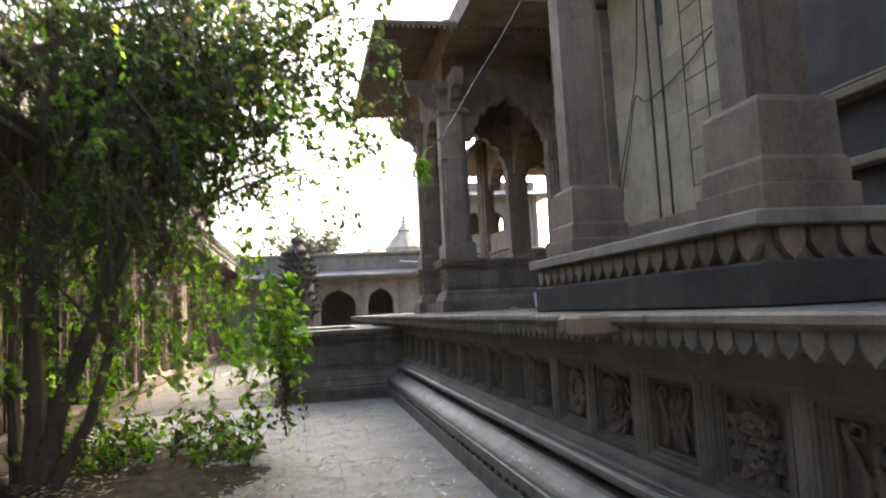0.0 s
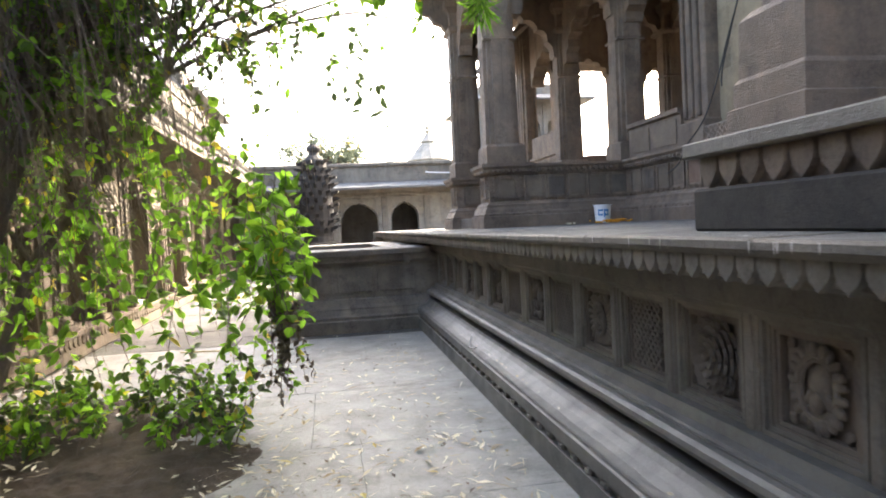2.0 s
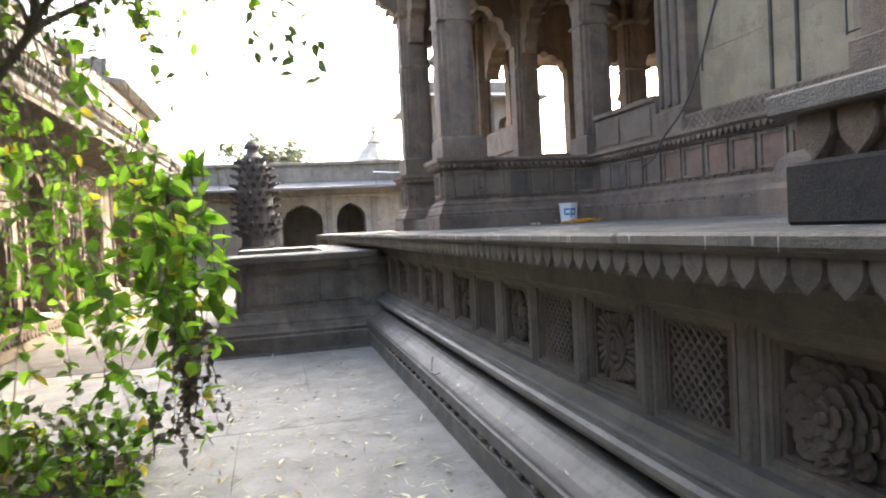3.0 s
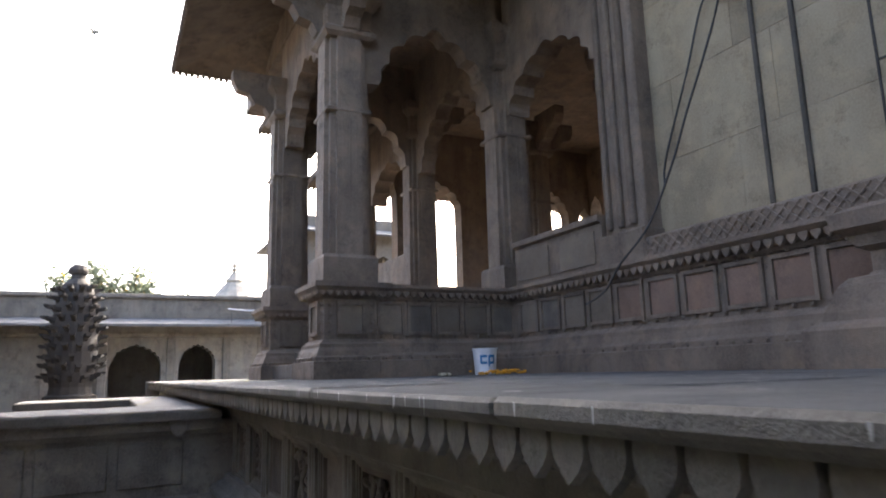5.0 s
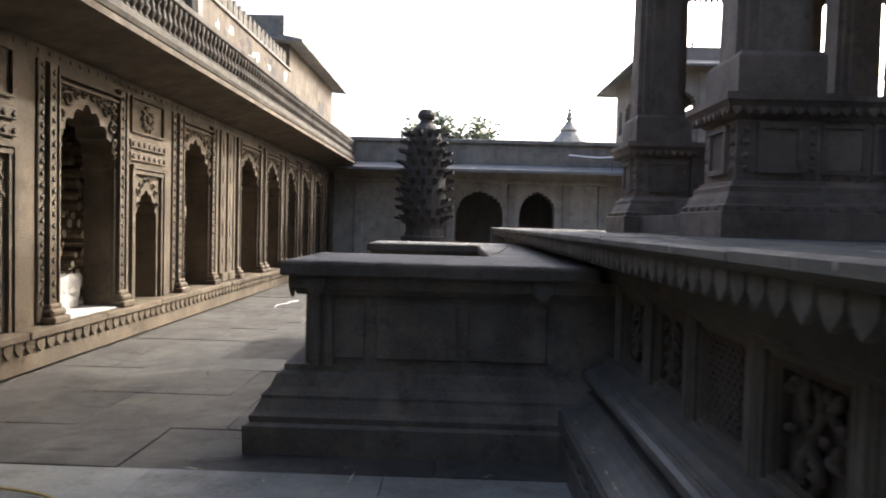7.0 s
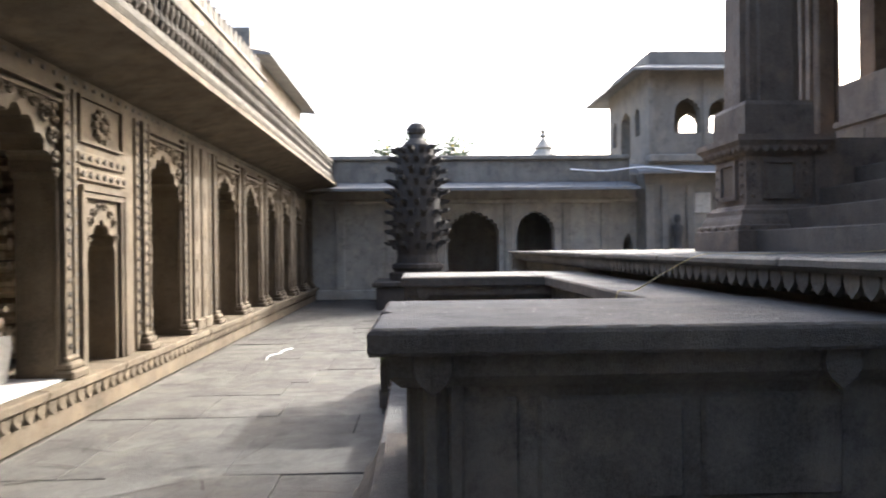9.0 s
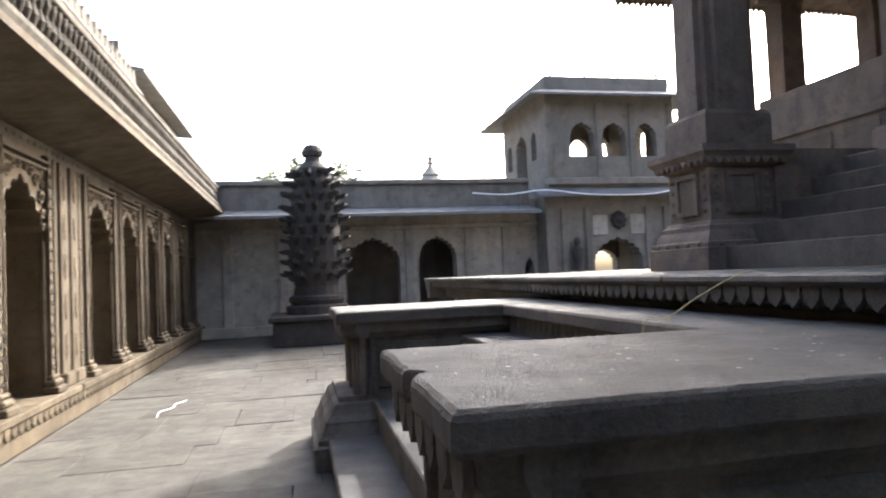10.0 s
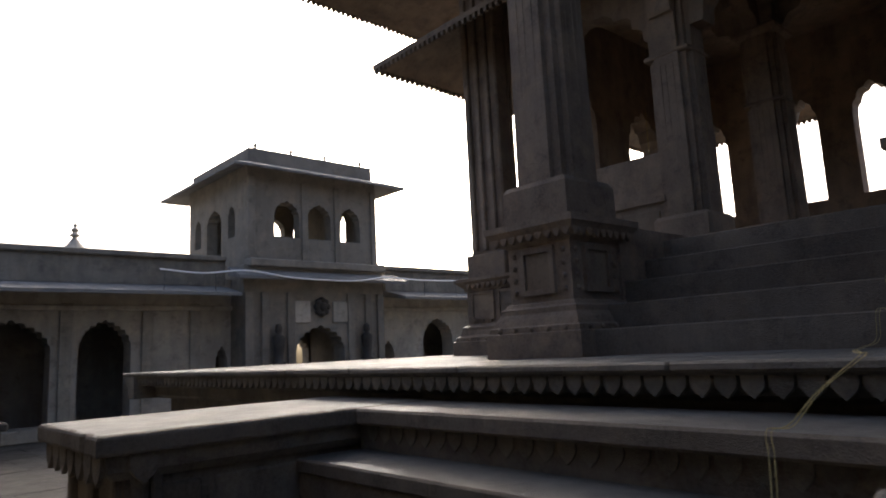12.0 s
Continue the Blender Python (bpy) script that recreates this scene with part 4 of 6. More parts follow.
for x in (8.6,):
    for yy in (PC_S, PC_N):
        column("hall_column", x, yy, FLOOR_Z, COL_TOP, "dark carved column inside the temple hall", with_base=False, half=0.24)
part("hall_roof", boxed(PCX - 0.15, 7.9, 6.2, HALL_E + 0.3, HALL_N + 0.2, 6.6), PORCH_STONE, hall)
part("roof_block", boxed(WX + 0.1, 7.1, 6.55, HALL_E + 0.1, HALL_N + 0.1, 8.2), PORCH_STONE, hall)


def eave(name, x0, y0, x1, y1, z, inner, label, open_south=False):
    """A sloping stone eave round a block: outer rectangle at z, rising to the inner rectangle; with a toothed edge."""
    e = thing(name, label, "eave", kind="structure")
    bm = bmesh.new()
    ix0, iy0, ix1, iy1, iz = inner
    lo = [(x0, y0), (x1, y0), (x1, y1), (x0, y1)]
    hi = [(ix0, iy0), (ix1, iy0), (ix1, iy1), (ix0, iy1)]
    a = [bm.verts.new((*p, z)) for p in lo]
    b = [bm.verts.new((*p, iz)) for p in hi]
    c = [bm.verts.new((*p, z + 0.07)) for p in lo]
    d = [bm.verts.new((*p, iz + 0.09)) for p in hi]
    for i in range(1 if open_south else 0, 4):
        j = (i + 1) % 4
        bm.faces.new((a[i], b[i], b[j], a[j]))
        bm.faces.new((c[i], c[j], d[j], d[i]))
        bm.faces.new((a[i], a[j], c[j], c[i]))
        bm.faces.new((b[j], b[i], d[i], d[j]))
    if open_south:
        for i in (0, 1):
            bm.faces.new((a[i], b[i], d[i], c[i]))
    part("eave_slab", bm, PORCH_STONE, e)
    teeth = bmesh.new()
    for p, q in list(zip(lo, lo[1:] + lo[:1]))[1 if open_south else 0:]:
        ln = math.hypot(q[0] - p[0], q[1] - p[1])
        n = int(ln / 0.09)
        for k in range(n):
            f = (k + 0.5) / n
            cx, cy = p[0] + (q[0] - p[0]) * f, p[1] + (q[1] - p[1]) * f
            cx += 0.03 * (1 if cx < (x0 + x1) / 2 else -1) * (abs(q[1] - p[1]) > 1e-6)
            cy += 0.03 * (1 if cy < (y0 + y1) / 2 else -1) * (abs(q[0] - p[0]) > 1e-6)
            box(teeth, cx - 0.022, cy - 0.022, z - 0.05, cx + 0.022, cy + 0.022, z + 0.02)
    tagged(part("teeth", teeth, PORCH_STONE, e), kind="stuff")
    return e


part("porch_roof", boxed(PCX - 0.13, PC_S - 0.23, 6.605, 8.0, PC_N + 0.23, 6.86), PORCH_STONE, hall)
eave("porch_eave", 2.67, 8.9, 8.0, 14.4, 6.2, (PCX - 0.1, PC_S - 0.2, 8.0, PC_N + 0.2, 6.75), "broad dark stone eave over the temple porch")
eave("upper_eave", 4.76, 5.2, 14.0, 18.2, 6.77, (WX + 0.02, 7.0, HALL_E + 0.2, HALL_N + 0.2, 7.35), "upper sloping stone eave of the temple hall")
eave("hall_eave", 5.45, 13.75, 13.2, 16.85, 5.2, (WX + 0.02, 13.8, HALL_E + 0.2, HALL_N + 0.1, 5.75), "sloping dark stone eave round the temple hall", True)
# ---- solid cream wall south of the hall and the near bay ----
WALLX = 6.38                           # face of the cream wall
shrine = thing("shrine_wall", "cream stone shrine wall with incised joints", "wall", kind="structure")
part("wall_core", boxed(WALLX + 0.03, 2.0, PZ, WX + 3, 7.87, 9.0), CREAM, shrine)
rng = random.Random(3)
z = CORN + 0.2
row = 0
while z < 8.0:
    y = 2.95 + 0.35 * (row % 2)
    hgt = rng.uniform(0.62, 0.85)
    while y < 7.84:
        ln = min(rng.uniform(0.75, 1.25), 7.86 - y)
        part("wall_block", boxed(WALLX + 0.018 + rng.uniform(0, 0.003), y + 0.001, z + 0.001, WALLX + 0.06, y + ln - 0.001, z + hgt - 0.001, bevel=0.002), CREAM, shrine)
        y += ln
    z += hgt
    row += 1
for yy in (6.72, 6.39):
    part("conduit", boxed(WALLX - 0.006, yy, CORN + 0.25, WALLX + 0.03, yy + 0.035, 8.0, bevel=0.006), EAVE_STONE, shrine)
part("carved_band", boxed(WX - 0.03, 2.9, CORN - 0.004, WALLX + 0.06, 7.87, CORN + 0.2, bevel=0.02), PORCH_STONE, shrine)
heavy = [(-0.3, PZ), (0.28, PZ), (0.28, 1.50), (0.25, 1.525), (0.20, 1.55), (0.19, 1.60), (0.13, 1.74), (0.09, 1.785), (0.02, 1.80), (0.0, 1.82), (0.0, 1.93), (0.05, 1.96), (0.07, 2.02), (0.13, 2.06), (0.14, 2.15), (0.02, 2.20), (-0.3, 2.24)]
for a, b, o, m0, m1 in (((5.82, 2.9), (5.82, 5.76), (-1, 0), 0, 1), ((5.82, 5.76), (6.3, 5.76), (0, 1), 1, 0)):
    bm = bmesh.new()
    run(bm, heavy, a, b, o, m0, m1)
    part("heavy_base", bm, PORCH_STONE, shrine)
band = bmesh.new()
y = 5.7
while y < 7.7:
    for dy in (-0.085, 0.085):
        tube(band, [(WX - 0.03, y + 0.09 - dy, CORN + 0.02), (WX - 0.034, y + 0.09, CORN + 0.10), (WX - 0.03, y + 0.09 + dy, CORN + 0.18)], 0.010, 0.010, 5)
    y += 0.095
tagged(part("band_carving", band, PORCH_STONE, shrine, "crossed carving on the band"), kind="stuff")
BAYX, BAY0, BAY1 = 3.06, 0.37, 2.90
bay = thing("shrine_bay", "projecting shrine bay with square piers on a petal-edged base", "shrine bay", kind="structure")
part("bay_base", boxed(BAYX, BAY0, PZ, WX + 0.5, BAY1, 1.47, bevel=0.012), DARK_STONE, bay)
part("bay_neck", boxed(BAYX + 0.05, BAY0 + 0.05, 1.46, WX + 0.5, BAY1 - 0.05, 1.62), PORCH_STONE, bay)
topped("bay_slab", boxed(BAYX - 0.03, BAY0 - 0.03, 1.60, WX + 0.5, BAY1 + 0.03, 1.665, bevel=0.008), bay)
BAY_PETAL = petal_mesh(0.125, 0.13, 0.03, PORCH_STONE)
for k in range(18):
    piece("petal", BAY_PETAL, bay, at=(BAYX + 0.042, BAY0 + 0.1 + k * 0.137, 1.597))
for k in range(20):
    piece("petal", BAY_PETAL, bay, at=(BAYX + 0.15 + k * 0.137, BAY0 + 0.042, 1.597), turn=math.pi / 2)
    piece("petal", BAY_PETAL, bay, at=(BAYX + 0.15 + k * 0.137, BAY1 - 0.042, 1.597), turn=-math.pi / 2)
for px_, yy in ((3.315, 0.595), (3.33, 2.49)):
    p = thing("bay_pier", "square basalt pier with stepped base on the shrine bay", "pier", "bay piers", at=(px_, yy, 1.665))
    bm = bmesh.new()
    stack(bm, 0, 0, [(0.222, 0), (0.222, 0.10), (0.202, 0.108), (0.202, 0.20), (0.186, 0.22), (0.182, 0.44), (0.150, 0.475)])
    part("pier_foot", bm, PORCH_STONE, p)
    bm = bmesh.new()
    outline_stack(bm, FLUTED, [(0.150, 0.475), (0.142, 6.2)])
    part("pier_shaft", bm, PORCH_STONE, p)
# near-black core, its colour standing for the shade inside the bay
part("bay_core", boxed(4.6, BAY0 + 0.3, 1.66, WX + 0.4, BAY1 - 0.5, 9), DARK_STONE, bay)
for z0, z1, d in ((1.66, 1.74, 0.16), (2.04, 2.10, 0.10), (2.45, 2.51, 0.12), (2.525, 2.555, 0.07)):
    part("rail", boxed(4.6 - d, BAY0 + 0.31, z0, 4.62, BAY1 - 0.52, z1, bevel=0.010), PANEL, bay)
part("bay_roof", boxed(BAYX - 0.2, BAY0 - 0.3, 7.8, WX + 0.5, BAY1 + 0.2, 8.2), PORCH_STONE, bay)
part("south_closing_wall", boxed(4.4, -6, PZ, 4.8, BAY0 + 0.3, 8), PORCH_STONE, shrine)
part("shrine_tower", boxed(7.0, 0, 8.0, 12, 7, 12), PORCH_STONE, shrine)


# ---- arcade along the court ----
AX, STEP_X, AZ = -1.62, -1.45, 0.34
arcade = thing("arcade", "long tan stone arcade with cusped arches and studded pilasters", "arcade", kind="structure")
part("arcade_step", boxed(-9, -6, 0, STEP_X - 0.06, 25.2, AZ - 0.06), TAN, arcade)
y = -6.0
rng = random.Random(11)
while y < 25.2:
    ln = min(rng.uniform(0.9, 1.6), 25.2 - y)
    part("step_slab", boxed(STEP_X - 0.9, y + 0.003, AZ - 0.07, STEP_X + rng.uniform(-0.006, 0.006), y + ln - 0.003, AZ, bevel=0.01), TAN, arcade)
    y += ln
STEP_PETAL = petal_mesh(0.13, 0.12, 0.02, TAN)
k = 0
while 8.0 + k * 0.14 < 25:
    piece("petal", STEP_PETAL, arcade, at=(STEP_X - 0.055, 8.0 + k * 0.14, AZ - 0.075), turn=math.pi)
    k += 1
part("arcade_floor", boxed(-9, -6, AZ - 0.05, STEP_X - 0.9, 25.2, AZ - 0.002), ROUGH_FLOOR, arcade)
# openings: (y0, y1, sill, spring, apex, lobes)
doors = [(6.0, 7.1), (8.75, 9.8), (11.47, 12.54), (14.22, 15.24), (16.55, 17.65), (18.1, 19.1), (19.62, 20.5), (21.0, 21.85), (22.45, 23.35), (23.85, 24.6)]
small = [(10.25, 10.75), (13.0, 13.54), (7.55, 8.05)]
holes = [(a, b, AZ, 1.80, 2.42, 9) for a, b in doors] + [(a, b, AZ, 1.26, 1.64, 7) for a, b in small]
bm = bmesh.new()
pierced(bm, (AX, 0), (0, 1), (1, 0), -6, 25.2, AZ, 3.2, 0.33, holes)
part("facade", bm, TAN, arcade)
# studs darker than the facade, their shadowed look put into the stone colour
STUD_T_BM = bmesh.new()
box(STUD_T_BM, 0, -0.021, -0.021, 0.018, 0.021, 0.021, bevel=0.006)
bmesh.ops.rotate(STUD_T_BM, verts=STUD_T_BM.verts[:], matrix=Matrix.Rotation(math.pi / 4, 3, "X"))
STUD_T = mesh_of("stud", STUD_T_BM, EAVE_STONE)
far_studs = bmesh.new()
edges = sorted([v for a, b in doors for v in (a, b)])
for a, b in doors:
    for yy, w in ((a - 0.16, 0.16), (b + 0.0, 0.16)):
        pb = boxed(AX - 0.02, yy, AZ, AX + 0.045, yy + w, 2.68, bevel=0.012)
        for q in (0.0, w - 0.022):
            box(pb, AX + 0.03, yy + q, AZ + 0.14, AX + 0.062, yy + q + 0.022, 2.66)
        pil = part("pilaster", pb, TAN, arcade)
        foot_bm = boxed(AX - 0.02, yy - 0.05, AZ, AX + 0.14, yy + w + 0.05, AZ + 0.07, bevel=0.015)
        box(foot_bm, AX - 0.02, yy - 0.035, AZ + 0.068, AX + 0.11, yy + w + 0.035, AZ + 0.135, bevel=0.02)
        box(foot_bm, AX - 0.02, yy - 0.015, AZ + 0.133, AX + 0.08, yy + w + 0.015, AZ + 0.18, bevel=0.014)
        part("pilaster_foot", foot_bm, TAN, pil)
        z = AZ + 0.25
        while z < 2.64:
            if 8 < a < 16:
                piece("stud", STUD_T, pil, at=(AX + 0.045, yy + w / 2, z))
            else:
                box(far_studs, AX + 0.045, yy + w / 2 - 0.016, z - 0.016, AX + 0.056, yy + w / 2 + 0.016, z + 0.016)
            z += 0.105
    # a second, lower studded strip and a roll beside each pilaster
    for yy in (a - 0.27, b + 0.17):
        strip = part("outer_strip", boxed(AX - 0.02, yy, AZ + 0.02, AX + 0.024, yy + 0.10, 2.68, bevel=0.008), TAN, arcade)
        z = AZ + 0.19
        while z < 2.64:
            if 8 < a < 16:
                piece("stud", STUD_T, strip, at=(AX + 0.024, yy + 0.05, z))
            else:
                box(far_studs, AX + 0.024, yy + 0.035, z - 0.015, AX + 0.035, yy + 0.065, z + 0.015)
            z += 0.105
    for yy in (a + 0.006, b - 0.036):
        bm = bmesh.new()
        tube(bm, [(AX + 0.004, yy + 0.015, AZ + 0.12), (AX + 0.004, yy + 0.015, 1.82)], 0.022, 0.022, 8)
        part("jamb_roll", bm, TAN, arcade)
    frm = bmesh.new()
    for q in (0, 1):
        w = 0.025
        box(frm, AX, a - 0.0 + q * 0.0, 2.52 + q * 0.06, AX + 0.05 + 0.02 * q, b, 2.52 + q * 0.06 + w)
    part("lintel_band", frm, TAN, arcade)
    scroll = bmesh.new()
    rnd = random.Random(int(a * 10))
    for s in (-1, 1):
        for r, oy, oz in ((0.085, 0.33, 2.40), (0.075, 0.43, 2.24), (0.06, 0.20, 2.47), (0.05, 0.46, 2.08), (0.05, 0.43, 2.46), (0.04, 0.27, 2.49), (0.045, 0.08, 2.49), (0.035, 0.47, 1.96), (0.04, 0.46, 2.37)):
            c = (a + b) / 2 + s * oy * (b - a)
            pts = [(AX + 0.015, c + r * (1 - t / 10) * math.cos(t) * s, oz + r * (1 - t / 10) * math.sin(t)) for t in [0.7 * i for i in range(12)]]
            tube(scroll, pts, 0.024, 0.012, 6)
    tagged(part("arch_carving", scroll, TAN, arcade, "scrolling foliage carved over the arch"))
for a, b in small:
    fr = bmesh.new()
    for w, d, e in ((0.05, 0.05, 0.16), (0.04, 0.035, 0.10)):
        box(fr, AX, a - e, AZ, AX + d, a - e + w, 1.86)
        box(fr, AX, b + e - w, AZ, AX + d, b + e, 1.86)
        box(fr, AX, a - e, 1.86 - 0.9 * (0.16 - e), AX + d + 0.01, b + e, 1.86 - 0.9 * (0.16 - e) + w)
    for sy in (-1, 1):
        for r, oy, oz in ((0.055, 0.40, 1.60), (0.045, 0.46, 1.46), (0.045, 0.27, 1.68), (0.032, 0.10, 1.74)):
            c = (a + b) / 2 + sy * oy * (b - a)
            tube(fr, [(AX + 0.012, c + r * (1 - t / 10) * math.cos(t) * sy, oz + r * (1 - t / 10) * math.sin(t)) for t in [0.8 * i for i in range(10)]], 0.016, 0.008, 5)
    part("niche_frame", fr, TAN, arcade)
    for z in (1.95, 2.09):
        bm = bmesh.new()
        box(bm, AX, a - 0.17, z, AX + 0.03, b + 0.17, z + 0.10, bevel=0.008)
        band = part("studded_band", bm, TAN, arcade)
        for i in range(7):
            piece("stud", STUD_T, band, at=(AX + 0.03, a - 0.12 + i * (b - a + 0.24) / 6, z + 0.05))
    bm = bmesh.new()
    cy, cz = (a + b) / 2, 2.46
    for i in range(10):
        t = 2 * math.pi * i / 10
        bmesh.ops.create_icosphere(bm, subdivisions=1, radius=1, matrix=Matrix.Translation((AX + 0.02, cy + 0.12 * math.cos(t), cz + 0.105 * math.sin(t))) @ Matrix.Diagonal((0.024, 0.050, 0.045, 1)))
        tube(bm, [(AX + 0.012, cy + (0.145 + 0.03 * math.cos(q)) * math.cos(t + 0.25 * math.sin(q)), cz + (0.125 + 0.03 * math.cos(q)) * math.sin(t + 0.25 * math.sin(q))) for q in (0, 0.9, 1.8, 2.7, 3.6)], 0.012, 0.007, 5)
    bmesh.ops.create_icosphere(bm, subdivisions=2, radius=1, matrix=Matrix.Translation((AX + 0.02, cy, cz)) @ Matrix.Diagonal((0.035, 0.05, 0.05, 1)))
    part("carved_flower", bm, TAN, arcade)
    bm = bmesh.new()
    for q in ((a - 0.14, 2.27, b + 0.14, 2.295), (a - 0.14, 2.65, b + 0.14, 2.675), (a - 0.14, 2.29, a - 0.11, 2.66), (b + 0.11, 2.29, b + 0.14, 2.66)):
        box(bm, AX, q[0], q[1], AX + 0.03, q[2], q[3])
    part("flower_frame", bm, TAN, arcade)
for ya in (15.66, 15.98):
    niche = part("tall_panel", boxed(AX - 0.01, ya, AZ + 0.05, AX + 0.03, ya + 0.24, 2.68, bevel=0.010), TAN, arcade)
    part("tall_panel_foot", boxed(AX - 0.01, ya - 0.02, AZ, AX + 0.08, ya + 0.26, AZ + 0.14, bevel=0.015), TAN, niche)
    for k in range(5):
        bm = bmesh.new()
        bmesh.ops.create_icosphere(bm, subdivisions=2, radius=1, matrix=Matrix.Translation((AX + 0.03, ya + 0.12, 0.75 + 0.42 * k)) @ Matrix.Diagonal((0.022, 0.055, 0.15, 1)))
        part("carved_lozenge", bm, TAN, niche)
# pale door sill; the sun lying on it is painted into its colour
part("door_sill", boxed(-2.3, 11.5, AZ + 0.001, STEP_X - 0.10, 12.51, AZ + 0.018, bevel=0.006), CEMENT, arcade, "pale sill with its sunlit look put into the colour")
# row of studs along the top
for k in range(120):
    yy = 5 + k * 0.16
    box(far_studs, AX, yy - 0.016, 2.735, AX + 0.012, yy + 0.016, 2.77)
tagged(part("far_studs", far_studs, JOINT, arcade), kind="stuff")
bm = bmesh.new()
run(bm, [(-0.1, 2.80), (0.08, 2.82), (0.75, 2.97), (0.75, 3.03), (0.2, 3.08), (-0.1, 3.08)], (AX, -6), (AX, 25.2), (1, 0))
part("eave_slab", bm, TAN, arcade)
bm = bmesh.new()
run(bm, [(0.2, 3.075), (0.70, 3.075), (0.72, 3.12), (0.66, 3.16), (0.66, 3.22), (0.2, 3.22)], (AX, -6), (AX, 25.2), (1, 0))
part("gallery_ledge", bm, EAVE_STONE, arcade)
# near-black back wall; the arcade's inner shade is put into its colour
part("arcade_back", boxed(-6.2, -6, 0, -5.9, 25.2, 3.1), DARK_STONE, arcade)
part("arcade_roof", boxed(-9, -6, 3.0, AX - 0.02, 25.2, 3.22), BASALT, arcade)
# balustrade
rail = thing("balustrade", "weathered stone balustrade along the gallery edge", "balustrade", kind="structure")
RX = AX + 0.58
part("top_rail", boxed(RX - 0.06, -6, 3.60, RX + 0.06, 25.0, 3.68, bevel=0.012), EAVE_STONE, rail)
bm = bmesh.new()
stack(bm, 0, 0, [(0.045, 0), (0.045, 0.04), (0.02, 0.07), (0.05, 0.15), (0.03, 0.21), (0.02, 0.25), (0.045, 0.32), (0.045, 0.38)], 8)
BALUSTER = mesh_of("baluster", bm, EAVE_STONE)
k = 0
while 6 + 0.13 * k < 24.9:
    piece("baluster", BALUSTER, rail, at=(RX, 6 + 0.13 * k, 3.22))
    k += 1
# upper wall behind the gallery
upper = thing("gallery_wall", "stained plaster wall with faded painting and battlements", "wall", kind="structure")
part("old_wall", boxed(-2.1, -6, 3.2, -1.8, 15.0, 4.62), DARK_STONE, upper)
part("painted_wall", boxed(-2.05, 15.0, 3.2, -1.72, 20.2, 4.60), PLASTER, upper, "faded painted plaster wall")
rnd = random.Random(71)
for name, mat, label, count in (("paint_patch", RED_STONE, "faded red painting", 26), ("bare_patch", DARK_STONE, "bare blackened patches", 40), ("lime_patch", CEMENT, "flaking lime patches", 22)):
    v, f = [], []
    off = {"paint_patch": 0.004, "bare_patch": 0.008, "lime_patch": 0.006}[name]
    for k in range(count):
        cy, cz, r = rnd.uniform(15.3, 19.9), rnd.uniform(3.4, 4.45), rnd.uniform(0.04, 0.15)
        i = len(v)
        n = 11
        for q in range(n):
            a = 2 * math.pi * q / n
            rr = r * rnd.uniform(0.45, 1.2)
            v.append((-1.72 + off, min(20.15, max(15.08, cy + rr * 1.3 * math.cos(a))), min(4.58, max(3.25, cz + rr * math.sin(a)))))
        v.append((-1.72 + off, cy, cz))
        f += [(i + q, i + (q + 1) % n, i + n) for q in range(n)]
    me = bpy.data.meshes.new(name)
    me.from_pydata(v, [], f)
    me.materials.append(mat)
    tagged(piece(name, me, upper, label), kind="stuff")
part("wall_post", boxed(-2.15, 14.75, 3.2, -1.64, 15.05, 5.05, bevel=0.06), BASALT, upper)
part("coping", boxed(-2.1, 15.05, 4.60, -1.68, 20.2, 4.66, bevel=0.015), BASALT, upper)
part("coping", boxed(-2.15, -6, 4.62, -1.76, 14.75, 4.68, bevel=0.015), BASALT, upper)
MERLON_BM = bmesh.new()
MP = [(-0.115, 0), (0.115, 0), (0.115, 0.22), (0.07, 0.30), (0, 0.36), (-0.07, 0.30), (-0.115, 0.22)]
fa = [MERLON_BM.verts.new((0.09, y, z)) for y, z in MP]
fb = [MERLON_BM.verts.new((-0.09, y, z)) for y, z in MP]
MERLON_BM.faces.new(fa)
MERLON_BM.faces.new(list(reversed(fb)))
for i in range(7):
    MERLON_BM.faces.new((fa[i], fb[i], fb[(i + 1) % 7], fa[(i + 1) % 7]))
MERLON = mesh_of("merlon", MERLON_BM, EAVE_STONE)
for k in range(19):
    piece("merlon", MERLON, upper, at=(-1.87, 15.2 + 0.265 * k, 4.655))
for k in range(36):
    piece("merlon", MERLON, upper, at=(-1.95, 5.1 + 0.265 * k, 4.675))
house = thing("gallery_house", "cream plastered room with overhanging eave above the gallery", "building")
part("house_wall", boxed(-8.0, 26.5, 0, -3.35, 33.6, 6.95), PLASTER, house)
bm = bmesh.new()
run(bm, [(-3, 7.1), (0.5, 6.82), (0.5, 6.90), (-3, 7.5)], (-3.35, 26.0), (-3.35, 34.3), (1, 0))
part("house_eave", bm, SLATE, house)
part("house_parapet", boxed(-8.0, 26.3, 6.95, -3.5, 33.8, 7.7), BASALT, house)
bm = bmesh.new()
pierced(bm, (-3.34, 0), (0, 1), (1, 0), 30.6, 32.2, 4.6, 6.6, 0.06, [(30.9, 31.9, 4.7, 5.7, 6.3, 5)])
part("window_surround", bm, PLASTER, house)
# flat dark sheet on the wall, standing for the window's shaded depth
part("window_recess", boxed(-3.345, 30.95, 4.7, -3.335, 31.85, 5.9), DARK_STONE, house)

# ---- back wall of the court ----
BY = 25.2
back = thing("wall_north", "grey stone compound wall with cusped arch openings and slab eave", "wall", kind="structure")
bm = bmesh.new()
